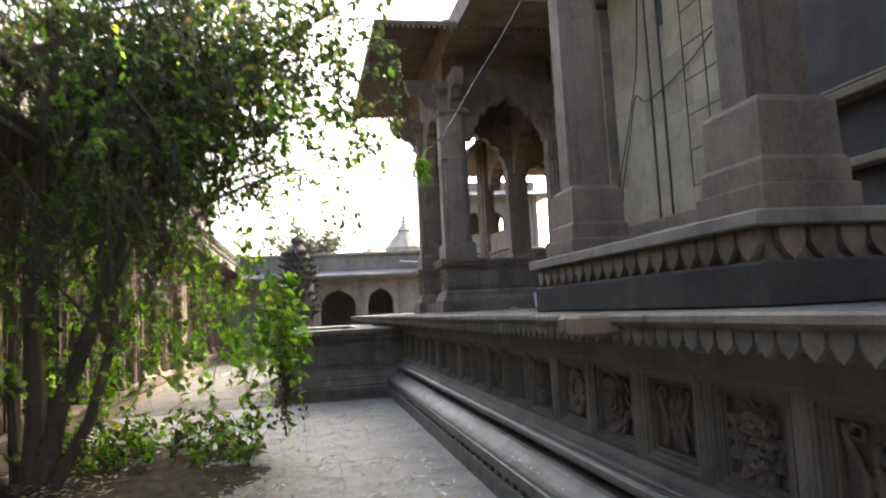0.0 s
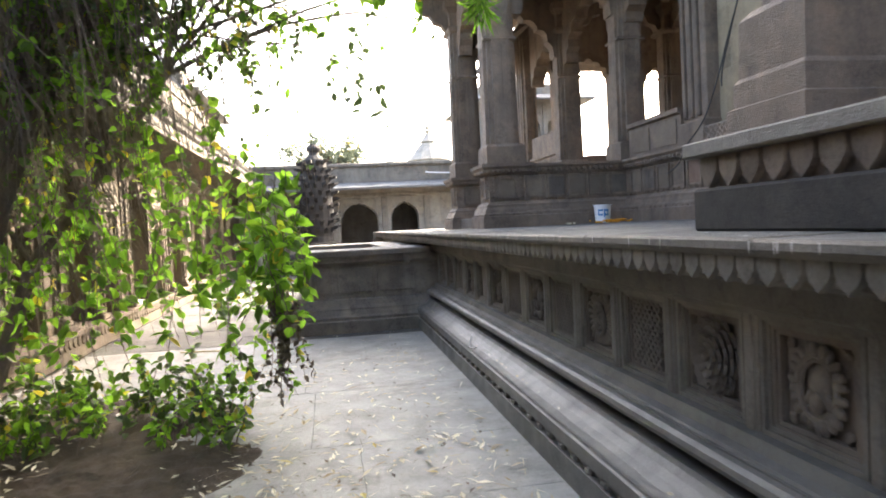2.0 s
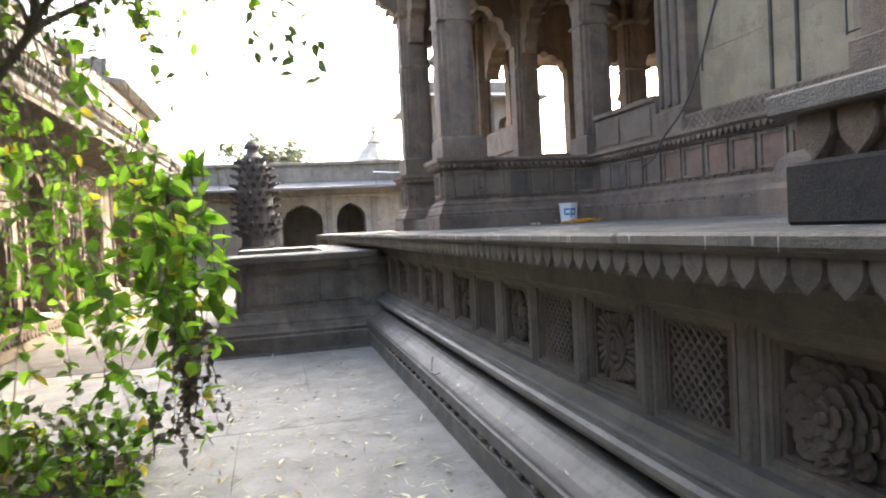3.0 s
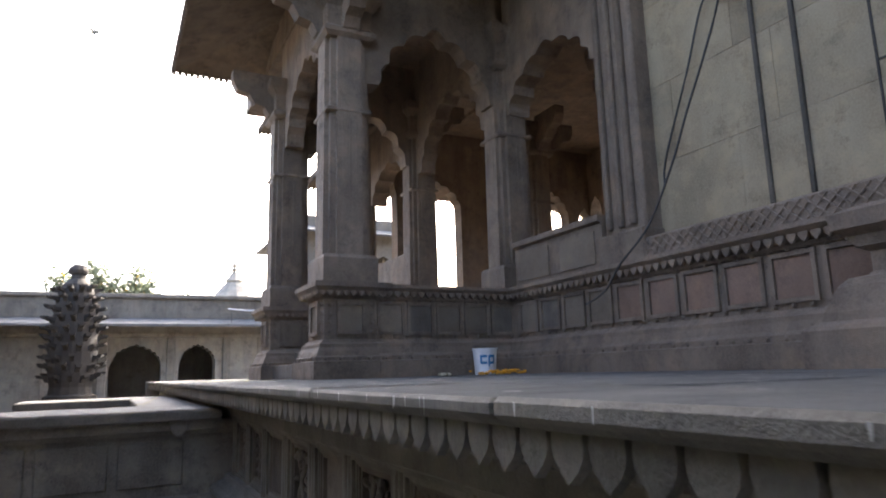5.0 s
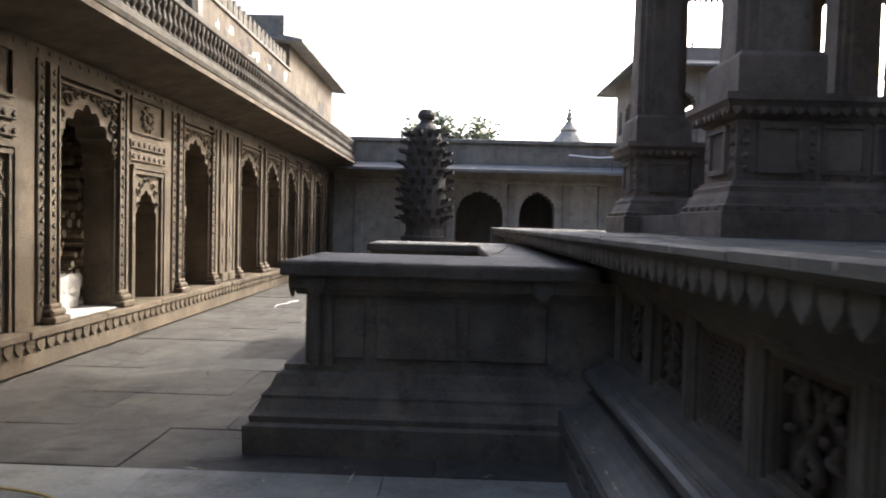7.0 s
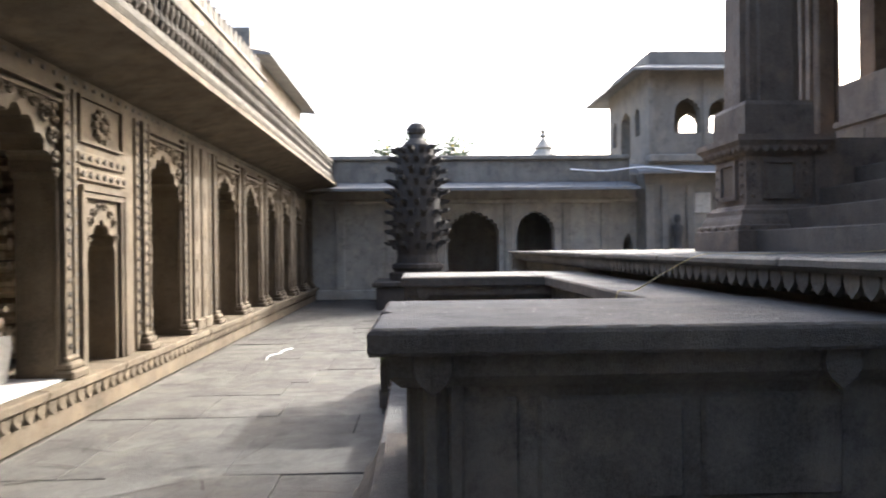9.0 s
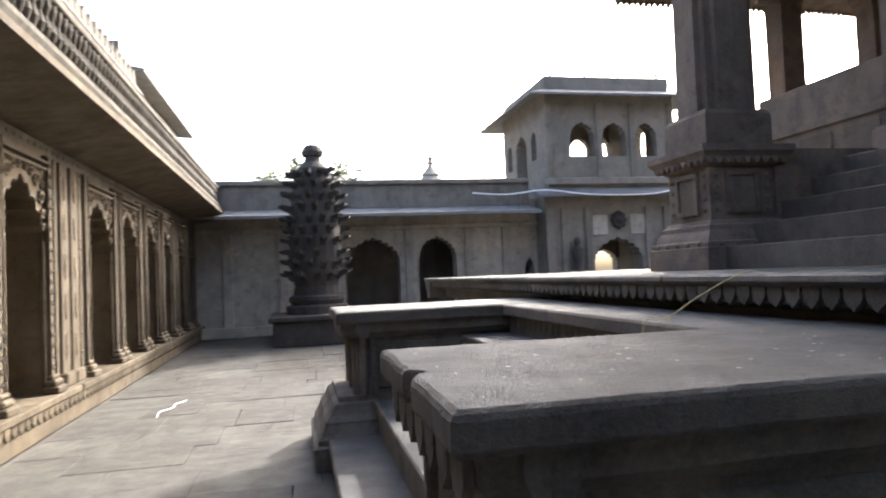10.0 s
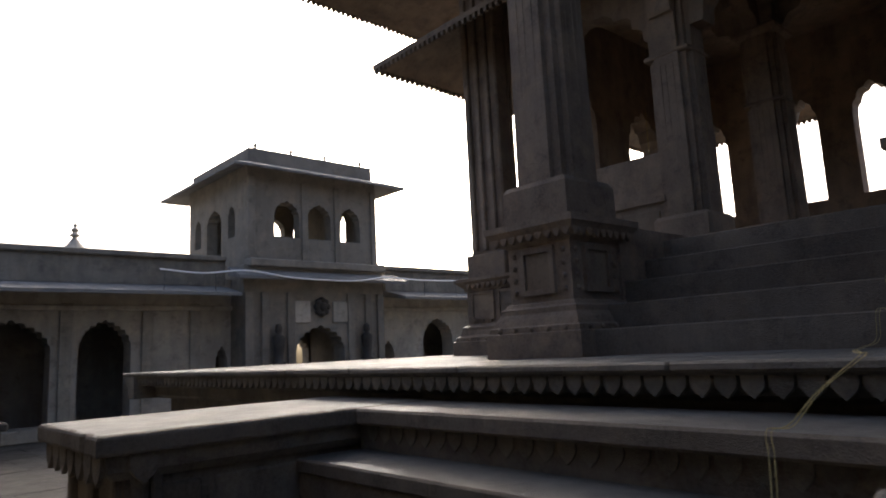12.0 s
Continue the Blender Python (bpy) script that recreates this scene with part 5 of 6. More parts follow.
pierced(bm, (0, BY), (1, 0), (0, -1), -9, 7.2, 0, 3.0, 0.5, [(2.02, 3.41, 0.25, 1.75, 2.36, 11), (3.90, 4.94, 0.25, 1.8, 2.36, 11), (6.82, 7.12, 0.25, 1.3, 1.72, 5)])
part("wall_front", bm, WALL, back)
bm = bmesh.new()
pierced(bm, (0, BY), (1, 0), (0, -1), 11.4, 30, 0, 3.0, 0.5, [(11.7, 12.1, 0.25, 1.3, 1.72, 5), (13.2, 14.4, 0.25, 1.75, 2.36, 11)])
part("wall_front", bm, WALL, back)
part("room_back", boxed(-9, 28.5, 0, 7.6, 28.9, 3.6), WALL, back)
part("room_back", boxed(11.4, 28.5, 0, 30, 28.9, 3.6), WALL, back)
part("room_roof", boxed(-9, BY, 3.0, 30, 28.9, 3.3), WALL, back)
part("wall_foot", boxed(-1.5, BY - 0.3, 0, 30, BY, 0.25, bevel=0.02), WALL, back)
for x in (-1.0, 0.35, 1.72, 3.55, 5.15, 6.2):
    part("pilaster", boxed(x, BY - 0.06, 0.24, x + 0.24, BY + 0.02, 2.7, bevel=0.015), WALL, back)
part("string_course", boxed(-1.6, BY - 0.09, 2.55, 30, BY, 2.66, bevel=0.02), WALL, back)
for xa, xb in ((-9, 6.9), (11.6, 30)):
    bm = bmesh.new()
    run(bm, [(-0.1, 2.98), (1.25, 2.80), (1.25, 2.87), (-0.1, 3.2)], (xa, BY), (xb, BY), (0, -1))
    part("eave_slab", bm, SLATE, back)
    part("parapet", boxed(xa, BY - 0.35, 3.1, xb, BY + 0.2, 3.70), BASALT, back)
    part("coping", boxed(xa, BY - 0.45, 3.68, xb, BY + 0.3, 3.80, bevel=0.02), BASALT, back)

# ---- gate with a pavilion above ----
gate = thing("gate_tower", "grey stone gate with an open pavilion storey above", "gate tower")
GX0, GX1, GY = 7.2, 11.25, 24.5
bm = bmesh.new()
pierced(bm, (0, GY), (1, 0), (0, -1), GX0, GX1, 0, 3.3, 0.5, [(8.55, 9.95, 0, 1.55, 2.15, 9)])
part("gate_front", bm, GATE_STONE, gate)
bm = bmesh.new()
pierced(bm, (0, 28.4), (1, 0), (0, -1), GX0, GX1, 0, 3.3, 0.4, [(10.25, 11.2, 0, 1.55, 1.95, 7)])
part("gate_rear", bm, GATE_STONE, gate)
part("gate_side", boxed(GX0, GY + 0.5, 0, GX0 + 0.4, 28.4, 3.3), GATE_STONE, gate)
part("gate_side", boxed(GX1, GY + 0.5, 0, GX1 + 0.25, 28.4, 3.3), GATE_STONE, gate)
part("gate_ceiling", boxed(GX0, GY, 3.3, GX1, 28.8, 3.6), GATE_STONE, gate)
for x in (GX0, GX0 + 0.42, 8.3, 10.05, GX1 - 0.65, GX1 - 0.25):
    part("pilaster", boxed(x, GY - 0.07, 0, x + 0.2, GY + 0.02, 2.95, bevel=0.015), GATE_STONE, gate)
bm = bmesh.new()
run(bm, [(-0.1, 3.32), (0.55, 3.20), (0.55, 3.27), (-0.1, 3.52)], (GX0 - 0.35, GY), (GX1 + 0.45, GY), (0, -1))
part("gate_eave", bm, SLATE, gate)
part("balcony_course", boxed(GX0 + 0.1, GY - 0.16, 3.55, GX1, GY + 0.2, 3.75, bevel=0.03), GATE_STONE, gate)
T0, T1, TY0, TY1 = 7.35, 11.15, 24.6, 28.2
for (o, al, nn, u0, u1, hs) in (((0, TY0), (1, 0), (0, -1), T0, T1, [(8.05, 8.75, 4.35, 4.9, 5.28, 7), (8.98, 9.68, 4.35, 4.9, 5.28, 7), (9.95, 10.6, 4.35, 4.9, 5.28, 7)]),
                                ((0, TY1), (1, 0), (0, 1), T0, T1, [(8.2, 8.8, 4.5, 5.2, 5.55, 7), (9.5, 10.15, 4.5, 5.2, 5.55, 7), (10.45, 10.87, 4.5, 5.2, 5.55, 7)]),
                                ((T0, 0), (0, 1), (-1, 0), TY0 + 0.284, TY1 - 0.284, [(25.3, 25.7, 4.4, 4.9, 5.2, 5), (26.1, 27.0, 3.9, 4.9, 5.28, 7), (27.4, 27.8, 4.4, 4.9, 5.2, 5)]),
                                ((T1, 0), (0, 1), (1, 0), TY0 + 0.284, TY1 - 0.284, [(25.7, 26.4, 4.4, 5.1, 5.5, 7)])):
    bm = bmesh.new()
    pierced(bm, o, al, nn, u0, u1, 3.6, 5.95, 0.28, hs)
    part("pavilion_wall", bm, GATE_STONE, gate)
for x in (T0, 8.85 - 0.05, 9.78, T1 - 0.2):
    part("pavilion_pilaster", boxed(x, TY0 - 0.05, 3.75, x + 0.18, TY0 + 0.02, 5.8, bevel=0.015), GATE_STONE, gate)
part("pavilion_roof", boxed(T0, TY0, 5.95, T1, TY1, 6.15), GATE_STONE, gate)
part("roof_parapet", boxed(T0 + 0.05, TY0 + 0.05, 6.14, T1 - 0.05, TY1 - 0.05, 6.54, bevel=0.03), GATE_STONE, gate)
for p in ((T0 + 0.3, TY0 + 0.2), (T0 + 1.3, TY0 + 0.2), (T0 + 2.3, TY0 + 0.2), (T1 - 0.35, TY0 + 0.2), (T1 - 0.2, TY0 + 1.2)):
    bm = bmesh.new()
    stack(bm, p[0], p[1], [(0.05, 6.52), (0.03, 6.60), (0.05, 6.64), (0.01, 6.76)], 8)
    part("finial", bm, GATE_STONE, gate)
pe = bmesh.new()
lo = [(T0 - 0.6, TY0 - 0.6), (T1 + 0.6, TY0 - 0.6), (T1 + 0.6, TY1 + 0.6), (T0 - 0.6, TY1 + 0.6)]
hi = [(T0, TY0), (T1, TY0), (T1, TY1), (T0, TY1)]
a = [pe.verts.new((*p, 5.86)) for p in lo]
b = [pe.verts.new((*p, 6.08)) for p in hi]
c = [pe.verts.new((*p, 5.92)) for p in lo]
d = [pe.verts.new((*p, 6.16)) for p in hi]
for i in range(4):
    j = (i + 1) % 4
    for q in ((a[i], b[i], b[j], a[j]), (c[i], c[j], d[j], d[i]), (a[i], a[j], c[j], c[i])):
        pe.faces.new(q)
part("pavilion_eave", pe, SLATE, gate)

# ---- lamp pillar ----
lamp = thing("lamp_pillar", "dark stone lamp pillar with rows of projecting lamp brackets", "lamp pillar", at=(1.2, 22.75, 0))
bm = boxed(-0.92, -0.92, 0, 0.92, 0.92, 0.5, bevel=0.02)
part("plinth", bm, BLACK_STONE, lamp)
part("plinth_slab", boxed(-1.0, -1.0, 0.5, 1.0, 1.0, 0.62, bevel=0.025), BLACK_STONE, lamp)
bm = bmesh.new()
stack(bm, 0, 0, [(0.66, 0.62), (0.66, 0.78), (0.55, 0.82), (0.6, 0.90), (0.6, 0.98), (0.5, 1.02), (0.47, 1.2), (0.52, 1.5), (0.56, 2.0), (0.52, 2.8), (0.44, 3.4), (0.34, 3.75), (0.18, 3.9), (0.16, 4.0)], 16)
part("shaft", bm, BLACK_STONE, lamp)
bm = bmesh.new()
stack(bm, 0, 0, [(0.16, 4.0), (0.22, 4.03), (0.24, 4.12), (0.20, 4.2), (0.14, 4.26)], 12)
part("cap", bm, BLACK_STONE, lamp)
bm = bmesh.new()
run(bm, [(0.0, -0.12), (0.06, -0.10), (0.10, -0.03), (0.24, 0.0), (0.25, 0.05), (0.0, 0.05)], (0, -0.05), (0, 0.05), (1, 0))
box(bm, 0.17, -0.075, 0.03, 0.27, 0.075, 0.07)
LAMP_ARM = mesh_of("lamp_bracket", bm, BLACK_STONE)
lamp_rng = random.Random(2)
for lv in range(10):
    z = 1.45 + lv * 0.24
    r = 0.50 if z < 2.9 else 0.50 - (z - 2.9) * 0.22
    for i in range(12):
        if lamp_rng.random() < 0.08:
            continue
        piece("lamp_bracket", LAMP_ARM, lamp, at=(r * math.cos(2 * math.pi * (i + 0.5 * (lv % 2)) / 12), r * math.sin(2 * math.pi * (i + 0.5 * (lv % 2)) / 12), z + lamp_rng.uniform(-0.04, 0.04)), turn=2 * math.pi * (i + 0.5 * (lv % 2)) / 12 + lamp_rng.uniform(-0.15, 0.15))

# ---- far spire ----
spire = thing("far_spire", "distant pale temple spire above the wall", "spire", at=(9.0, 48.0, 0))
bm = bmesh.new()
stack(bm, 0, 0, [(1.5, 0), (1.5, 6.0), (1.6, 6.1), (1.15, 6.6), (0.85, 7.0), (0.5, 7.35), (0.6, 7.45), (0.3, 7.8), (0.1, 8.1), (0.27, 8.2), (0.1, 8.35), (0.2, 8.5), (0.05, 8.65), (0.12, 8.75), (0.03, 8.85), (0.03, 9.3)], 12)
part("dome", bm, WALL, spire)


# ---- trees and bush ----
def leaf_into(verts, faces, c, d, up, ln, w):
    """One pointed leaf, folded at its midrib."""
    s = d.cross(up).normalized() * w
    n = s.cross(d).normalized()
    i = len(verts)
    verts += [c, c + d * ln * 0.45 + s + n * w * 0.35, c + d * ln, c + d * ln * 0.45 - s + n * w * 0.35]
    faces += [(i, i + 1, i + 2), (i, i + 2, i + 3)]


def leaves_mesh(name, verts, faces, material, parent, label=""):
    me = bpy.data.meshes.new(name)
    me.from_pydata([tuple(v) for v in verts], [], faces)
    me.materials.append(material)
    ob = piece(name, me, parent, label)
    return tagged(ob, kind="stuff")


def rand_dir(rnd):
    while True:
        v = Vector((rnd.uniform(-1, 1), rnd.uniform(-1, 1), rnd.uniform(-1, 1)))
        if 0.1 < v.length < 1:
            return v.normalized()


def limb(rnd, p, d, ln, n, sag=0.0, wob=0.25):
    pts = [Vector(p)]
    d = Vector(d).normalized()
    for i in range(n):
        d = (d + Vector((rnd.uniform(-wob, wob), rnd.uniform(-wob, wob), rnd.uniform(-wob, wob) - sag))).normalized()
        pts.append(pts[-1] + d * (ln / n))
    return pts


def far_tree(x, y, h, r, seed, z0=0.0, count=1500):
    rnd = random.Random(seed)
    t = thing("tree", "distant leafy tree behind the compound wall", "tree", "far trees", at=(x, y, z0))
    bm = bmesh.new()
    tube(bm, limb(rnd, (0, 0, 0), (0, 0, 1), h * 0.6, 5, wob=0.1), 0.25, 0.14, 7)
    tips = []
    for i in range(9):
        a = rnd.uniform(0, 6.28)
        pts = limb(rnd, (0, 0, h * rnd.uniform(0.45, 0.6)), (math.cos(a), math.sin(a), rnd.uniform(0.3, 1.3)), r * rnd.uniform(0.8, 1.2), 5, wob=0.3)
        tube(bm, pts, 0.09, 0.03, 5)
        tips += pts[2:]
    part("trunk", bm, BARK, t)
    v, f = [], []
    for i in range(count):
        c = rnd.choice(tips) + rand_dir(rnd) * rnd.uniform(0.1, 0.9) * r * 0.35
        leaf_into(v, f, c, rand_dir(rnd), rand_dir(rnd), 0.30, 0.10)
    leaves_mesh("crown", v, f, FAR_LEAF, t)


far_tree(1.9, 44, 9.2, 2.6, 5, count=2600)
far_tree(-3.2, 44, 7.2, 1.7, 6, count=1500)
far_tree(10.9, 44, 7.3, 2.0, 7, count=2000)
far_tree(5.6, 46, 7.4, 1.5, 8, count=1400)
far_tree(8.0, 54, 8.4, 2.6, 9, count=2000)
far_tree(13.5, 46, 6.6, 1.6, 10, count=1400)
far_tree(0.0, 50, 7.0, 2.4, 12, count=1600)

# the tree that overhangs the walk
def broad_leaf(verts, faces, c, d, up, ln, w):
    """One broad pointed leaf, folded at its midrib and drooping at the tip."""
    s = d.cross(up).normalized() * w
    n = s.cross(d).normalized()
    i = len(verts)
    verts += [c, c + d * ln * 0.28 + s * 0.85 + n * w * 0.3, c + d * ln * 0.62 + s * 0.8 + n * w * 0.2, c + d * ln - n * ln * 0.12,
              c + d * ln * 0.62 - s * 0.8 + n * w * 0.2, c + d * ln * 0.28 - s * 0.85 + n * w * 0.3, c + d * ln * 0.5]
    faces += [(i, i + 1, i + 6), (i + 1, i + 2, i + 6), (i + 2, i + 3, i + 6), (i + 3, i + 4, i + 6), (i + 4, i + 5, i + 6), (i + 5, i, i + 6)]


rnd = random.Random(21)
TREE_X, TREE_Y = -0.85, 4.55
bush = thing("bush_tree", "overgrown leafy tree with hanging twigs beside the walk", "tree", at=(TREE_X, TREE_Y, 0))
trunks = [[(0, 0, 0), (0.12, 0.03, 0.7), (0.38, 0.08, 1.4), (0.62, 0.15, 2.2), (0.72, 0.4, 3.0), (1.0, 0.7, 3.7)],
          [(-0.12, 0.1, 0), (-0.10, 0.15, 0.8), (-0.22, 0.3, 1.7), (-0.1, 0.2, 2.8), (0.2, -0.2, 3.9)],
          [(0.10, -0.1, 0), (0.34, 0.1, 0.55), (0.45, 0.45, 1.25), (0.8, 0.9, 1.9), (1.2, 1.1, 2.6)],
          [(-0.3, 0.3, 0), (-0.5, 0.7, 0.9), (-0.7, 1.2, 1.9), (-0.5, 1.6, 2.9), (0.0, 1.9, 3.6)]]
for t, r in zip(trunks, (0.09, 0.10, 0.06, 0.07)):
    bm = bmesh.new()
    tube(bm, t, r, r * 0.4, 8)
    part("stem", bm, BARK, bush)


def clear(p):
    """Whether a leaf at p (local) stays out of the walker's way."""
    x, y, z = p.x + TREE_X, p.y + TREE_Y, p.z
    return (x < 1.05 and y < 6.6) or (x < 1.45 and y > 4.4 and z > 0.15) or (z > 2.35 and x < 2.55 and y < 4.9)


anchor = []
for i in range(150):
    t = rnd.choice(trunks)
    k = rnd.choice((2, 3, 3, 4, 4)) if i < 100 else rnd.choice((3, 4, 5))
    p = Vector(t[min(k, len(t) - 1)])
    goal = Vector((rnd.uniform(-1.9, 3.2), rnd.uniform(-1.7, 1.7), rnd.uniform(1.9, 5.4)))
    if goal.x > 1.5:
        goal.y = min(goal.y, 0.1)
        goal.z = rnd.uniform(2.7, 5.2 - 0.75 * (goal.x - 1.5))
    if i == 149:
        goal = Vector((2.72, 0.45, 2.62))
    elif i >= 100:                         # limbs that reach out over the walk
        goal = Vector((rnd.uniform(0.2, 3.05), rnd.uniform(-1.2, 0.15), rnd.uniform(2.75, 4.4)))
    bend = (p + goal) / 2 + Vector((rnd.uniform(-0.3, 0.3), rnd.uniform(-0.3, 0.3), rnd.uniform(0.1, 0.5)))
    pts = []
    for q in range(8):
        u = q / 7
        pts.append(p * (1 - u) ** 2 + bend * 2 * u * (1 - u) + goal * u * u + rand_dir(rnd) * 0.03)
    bm = bmesh.new()
    tube(bm, pts, 0.018 if i < 100 else 0.012, 0.005, 5)
    part("branch", bm, BARK, bush)
    anchor += [q for q in pts[2:]]
twig_bm = bmesh.new()
v, f, dv, df = [], [], [], []


ov, of = [], []


def twig(p, d, ln, sag, leaves, size, dead=False, thick=0.0045, shaded=False):
    pts = limb(rnd, p, d, ln, 6, sag=sag, wob=0.22)
    if not all(clear(q) for q in pts):
        return
    tube(twig_bm, pts, thick, 0.0018, 3)
    for q in range(leaves):
        s = rnd.uniform(0.12, 1.0) * (len(pts) - 1)
        i = min(int(s), len(pts) - 2)
        c = pts[i].lerp(pts[i + 1], s - i)
        dd = (rand_dir(rnd) + Vector((0, 0, -0.2))).normalized()
        broad_leaf(dv if dead else ov if shaded else v, df if dead else of if shaded else f, c, dd, (Vector((0, 0, 1)) + rand_dir(rnd) * 0.8).normalized(), size * rnd.uniform(0.5, 1.15), size * rnd.uniform(0.24, 0.38))


for i in range(2550):                      # the dense crown, its upper leaves in the darker, shade-toned copy
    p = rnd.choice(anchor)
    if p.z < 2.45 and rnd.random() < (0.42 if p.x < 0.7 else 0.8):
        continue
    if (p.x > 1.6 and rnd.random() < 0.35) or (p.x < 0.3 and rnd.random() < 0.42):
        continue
    twig(p, rand_dir(rnd) + Vector((0.1, 0.0, -0.1 if p.z < 2.6 else 0.1)), rnd.uniform(0.3, 0.8), 0.10, 13, 0.080, shaded=p.z > 3.0 + rnd.uniform(-0.9, 0.9))
for i in range(1600):                      # bare hanging tangle
    p = rnd.choice(anchor)
    if p.x > 1.5 and rnd.random() < 0.7:
        continue
    twig(p, Vector((rnd.uniform(-0.5, 0.6), rnd.uniform(-0.4, 0.5), -0.8)), rnd.uniform(0.7, 2.0), 0.20, 2, 0.065, thick=0.0042, shaded=rnd.random() < 0.6)
for i in range(150):                       # sprays of large bright leaves on the court side
    p = Vector((rnd.uniform(-1.0, 2.0), rnd.uniform(-0.35, 1.3), rnd.uniform(0.9, 2.3)))
    twig(p, Vector((rnd.uniform(-0.4, 0.5), rnd.uniform(-0.4, 0.5), -0.6)), rnd.uniform(0.4, 1.0), 0.20, 11, 0.105)
for i in range(34):                        # the spray that hangs nearest to the walk
    p = Vector((rnd.uniform(1.75, 2.22), rnd.uniform(-0.15, 0.8), rnd.uniform(1.25, 1.85)))
    twig(p, Vector((rnd.uniform(-0.3, 0.3), rnd.uniform(-0.4, 0.4), -0.7)), rnd.uniform(0.35, 0.75), 0.20, 10, 0.125)
for i in range(120):                       # growth from the ground
    twig(Vector((rnd.uniform(-0.3, 1.7), rnd.uniform(0.1, 1.3), 0.01)), Vector((rnd.uniform(-0.6, 0.6), rnd.uniform(-0.5, 0.5), 0.9)), rnd.uniform(0.25, 0.65), 0.05, 13, 0.09, shaded=i % 2 == 0)
for i in range(15):                        # a withered spray
    twig(Vector((2.05 + rnd.uniform(-0.10, 0.08), 0.30 + rnd.uniform(-0.12, 0.12), 1.0)), Vector((0.0, 0, -1)), rnd.uniform(0.45, 0.75), 0.2, 26, 0.055, True)
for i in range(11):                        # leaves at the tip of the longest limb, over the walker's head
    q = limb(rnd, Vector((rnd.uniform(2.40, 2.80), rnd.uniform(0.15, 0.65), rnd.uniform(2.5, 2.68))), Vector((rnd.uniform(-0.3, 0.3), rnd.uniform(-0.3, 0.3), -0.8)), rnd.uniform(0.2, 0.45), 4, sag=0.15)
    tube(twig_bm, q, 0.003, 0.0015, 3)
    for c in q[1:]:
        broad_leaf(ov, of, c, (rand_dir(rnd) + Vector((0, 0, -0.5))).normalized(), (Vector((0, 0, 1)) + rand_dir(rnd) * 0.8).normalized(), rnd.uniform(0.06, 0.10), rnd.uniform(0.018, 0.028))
tagged(part("twig_tangle", twig_bm, BARK, bush), kind="stuff")
leaves_mesh("foliage", v, f, LEAF, bush)
leaves_mesh("crown_foliage", ov, of, SHADED_LEAF, bush, "dense crown leaves in a darker copy of the leaf colour, for shade")
leaves_mesh("withered_foliage", dv, df, DARK_LEAF, bush, "dry brown leaves")
vine = thing("hanging_vine", "tuft of narrow green leaves hanging on a cable", "plant", at=(2.42, 3.96, 2.66))
v, f = [], []
for k in range(130):
    d = (rand_dir(rnd) + Vector((0, 0, -0.7))).normalized()
    leaf_into(v, f, Vector((rnd.uniform(-0.05, 0.05), rnd.uniform(-0.05, 0.05), rnd.uniform(-0.12, 0.08))), d, rand_dir(rnd), rnd.uniform(0.08, 0.17), 0.008)
leaves_mesh("vine_leaves", v, f, LEAF, vine)
bm = bmesh.new()
tube(bm, [(0, 0, 0.12), (0.0, 0.0, -0.05), (-0.02, 0.01, -0.2)], 0.004, 0.003, 4)
part("vine_stem", bm, BARK, vine)
bed = bmesh.new()
bmesh.ops.create_grid(bed, x_segments=90, y_segments=120, size=1, matrix=Matrix.Translation((-0.22, 3.2, 0)) @ Matrix.Diagonal((1.42, 3.6, 1, 1)))
for q in bed.verts:
    ex, ey = (q.co.x + 0.22) / 1.42, (q.co.y - 3.2) / 3.6
    e = max(0, 1 - abs(ex) ** 3) * max(0, 1 - abs(ey) ** 4)
    if q.co.x > 0.1:
        e = min(e, max(0, 1.25 - ((q.co.x - 0.1) / 0.95) ** 2 - ((q.co.y - 4.6) / 1.15) ** 2))
    e = max(0, e + 0.5 * (noise.noise(q.co * 1.3) - 0.2))
    q.co.z = -0.012 + 0.07 * min(1, e) * (0.7 + 0.6 * noise.noise(q.co * 2.5)) + 0.03 * min(1, e) * noise.noise(q.co * 13)
tagged(part("soil_bed", bed, SOIL), "brown soil and leaf mould under the bush", "soil", kind="stuff")

# ---- fallen leaves ----
v, f = [], []
rnd = random.Random(33)
for i in range(5200):
    x = rnd.uniform(-1.4, 2.45)
    y = rnd.uniform(-1.0, 7.5)
    if rnd.random() > math.exp(-max(0, x + 0.2) * 0.33) * (1.0 if y < 4.5 else 0.35):
        continue
    a = rnd.uniform(0, 6.28)
    leaf_into(v, f, Vector((x, y, 0.006 + (0.06 if x < -0.2 and y > 0.5 else 0))), Vector((math.cos(a), math.sin(a), rnd.uniform(0, 0.3))), Vector((0, 0, 1)), rnd.uniform(0.035, 0.11), rnd.uniform(0.007, 0.019))
for i in range(900):                        # slender pale shreds, thicker along the plinth's foot
    x, y = rnd.choice((rnd.uniform(0.2, 2.5), rnd.gauss(1.1, 0.5), 2.55 - abs(rnd.gauss(0, 0.35)))), rnd.choice((rnd.uniform(-0.5, 9.0), rnd.uniform(0.5, 5.0)))
    a = rnd.uniform(0, 6.28)
    leaf_into(v, f, Vector((x, y, 0.008)), Vector((math.cos(a), math.sin(a), rnd.uniform(0, 0.25))), Vector((0, 0, 1)), rnd.uniform(0.03, 0.13), rnd.uniform(0.002, 0.006))
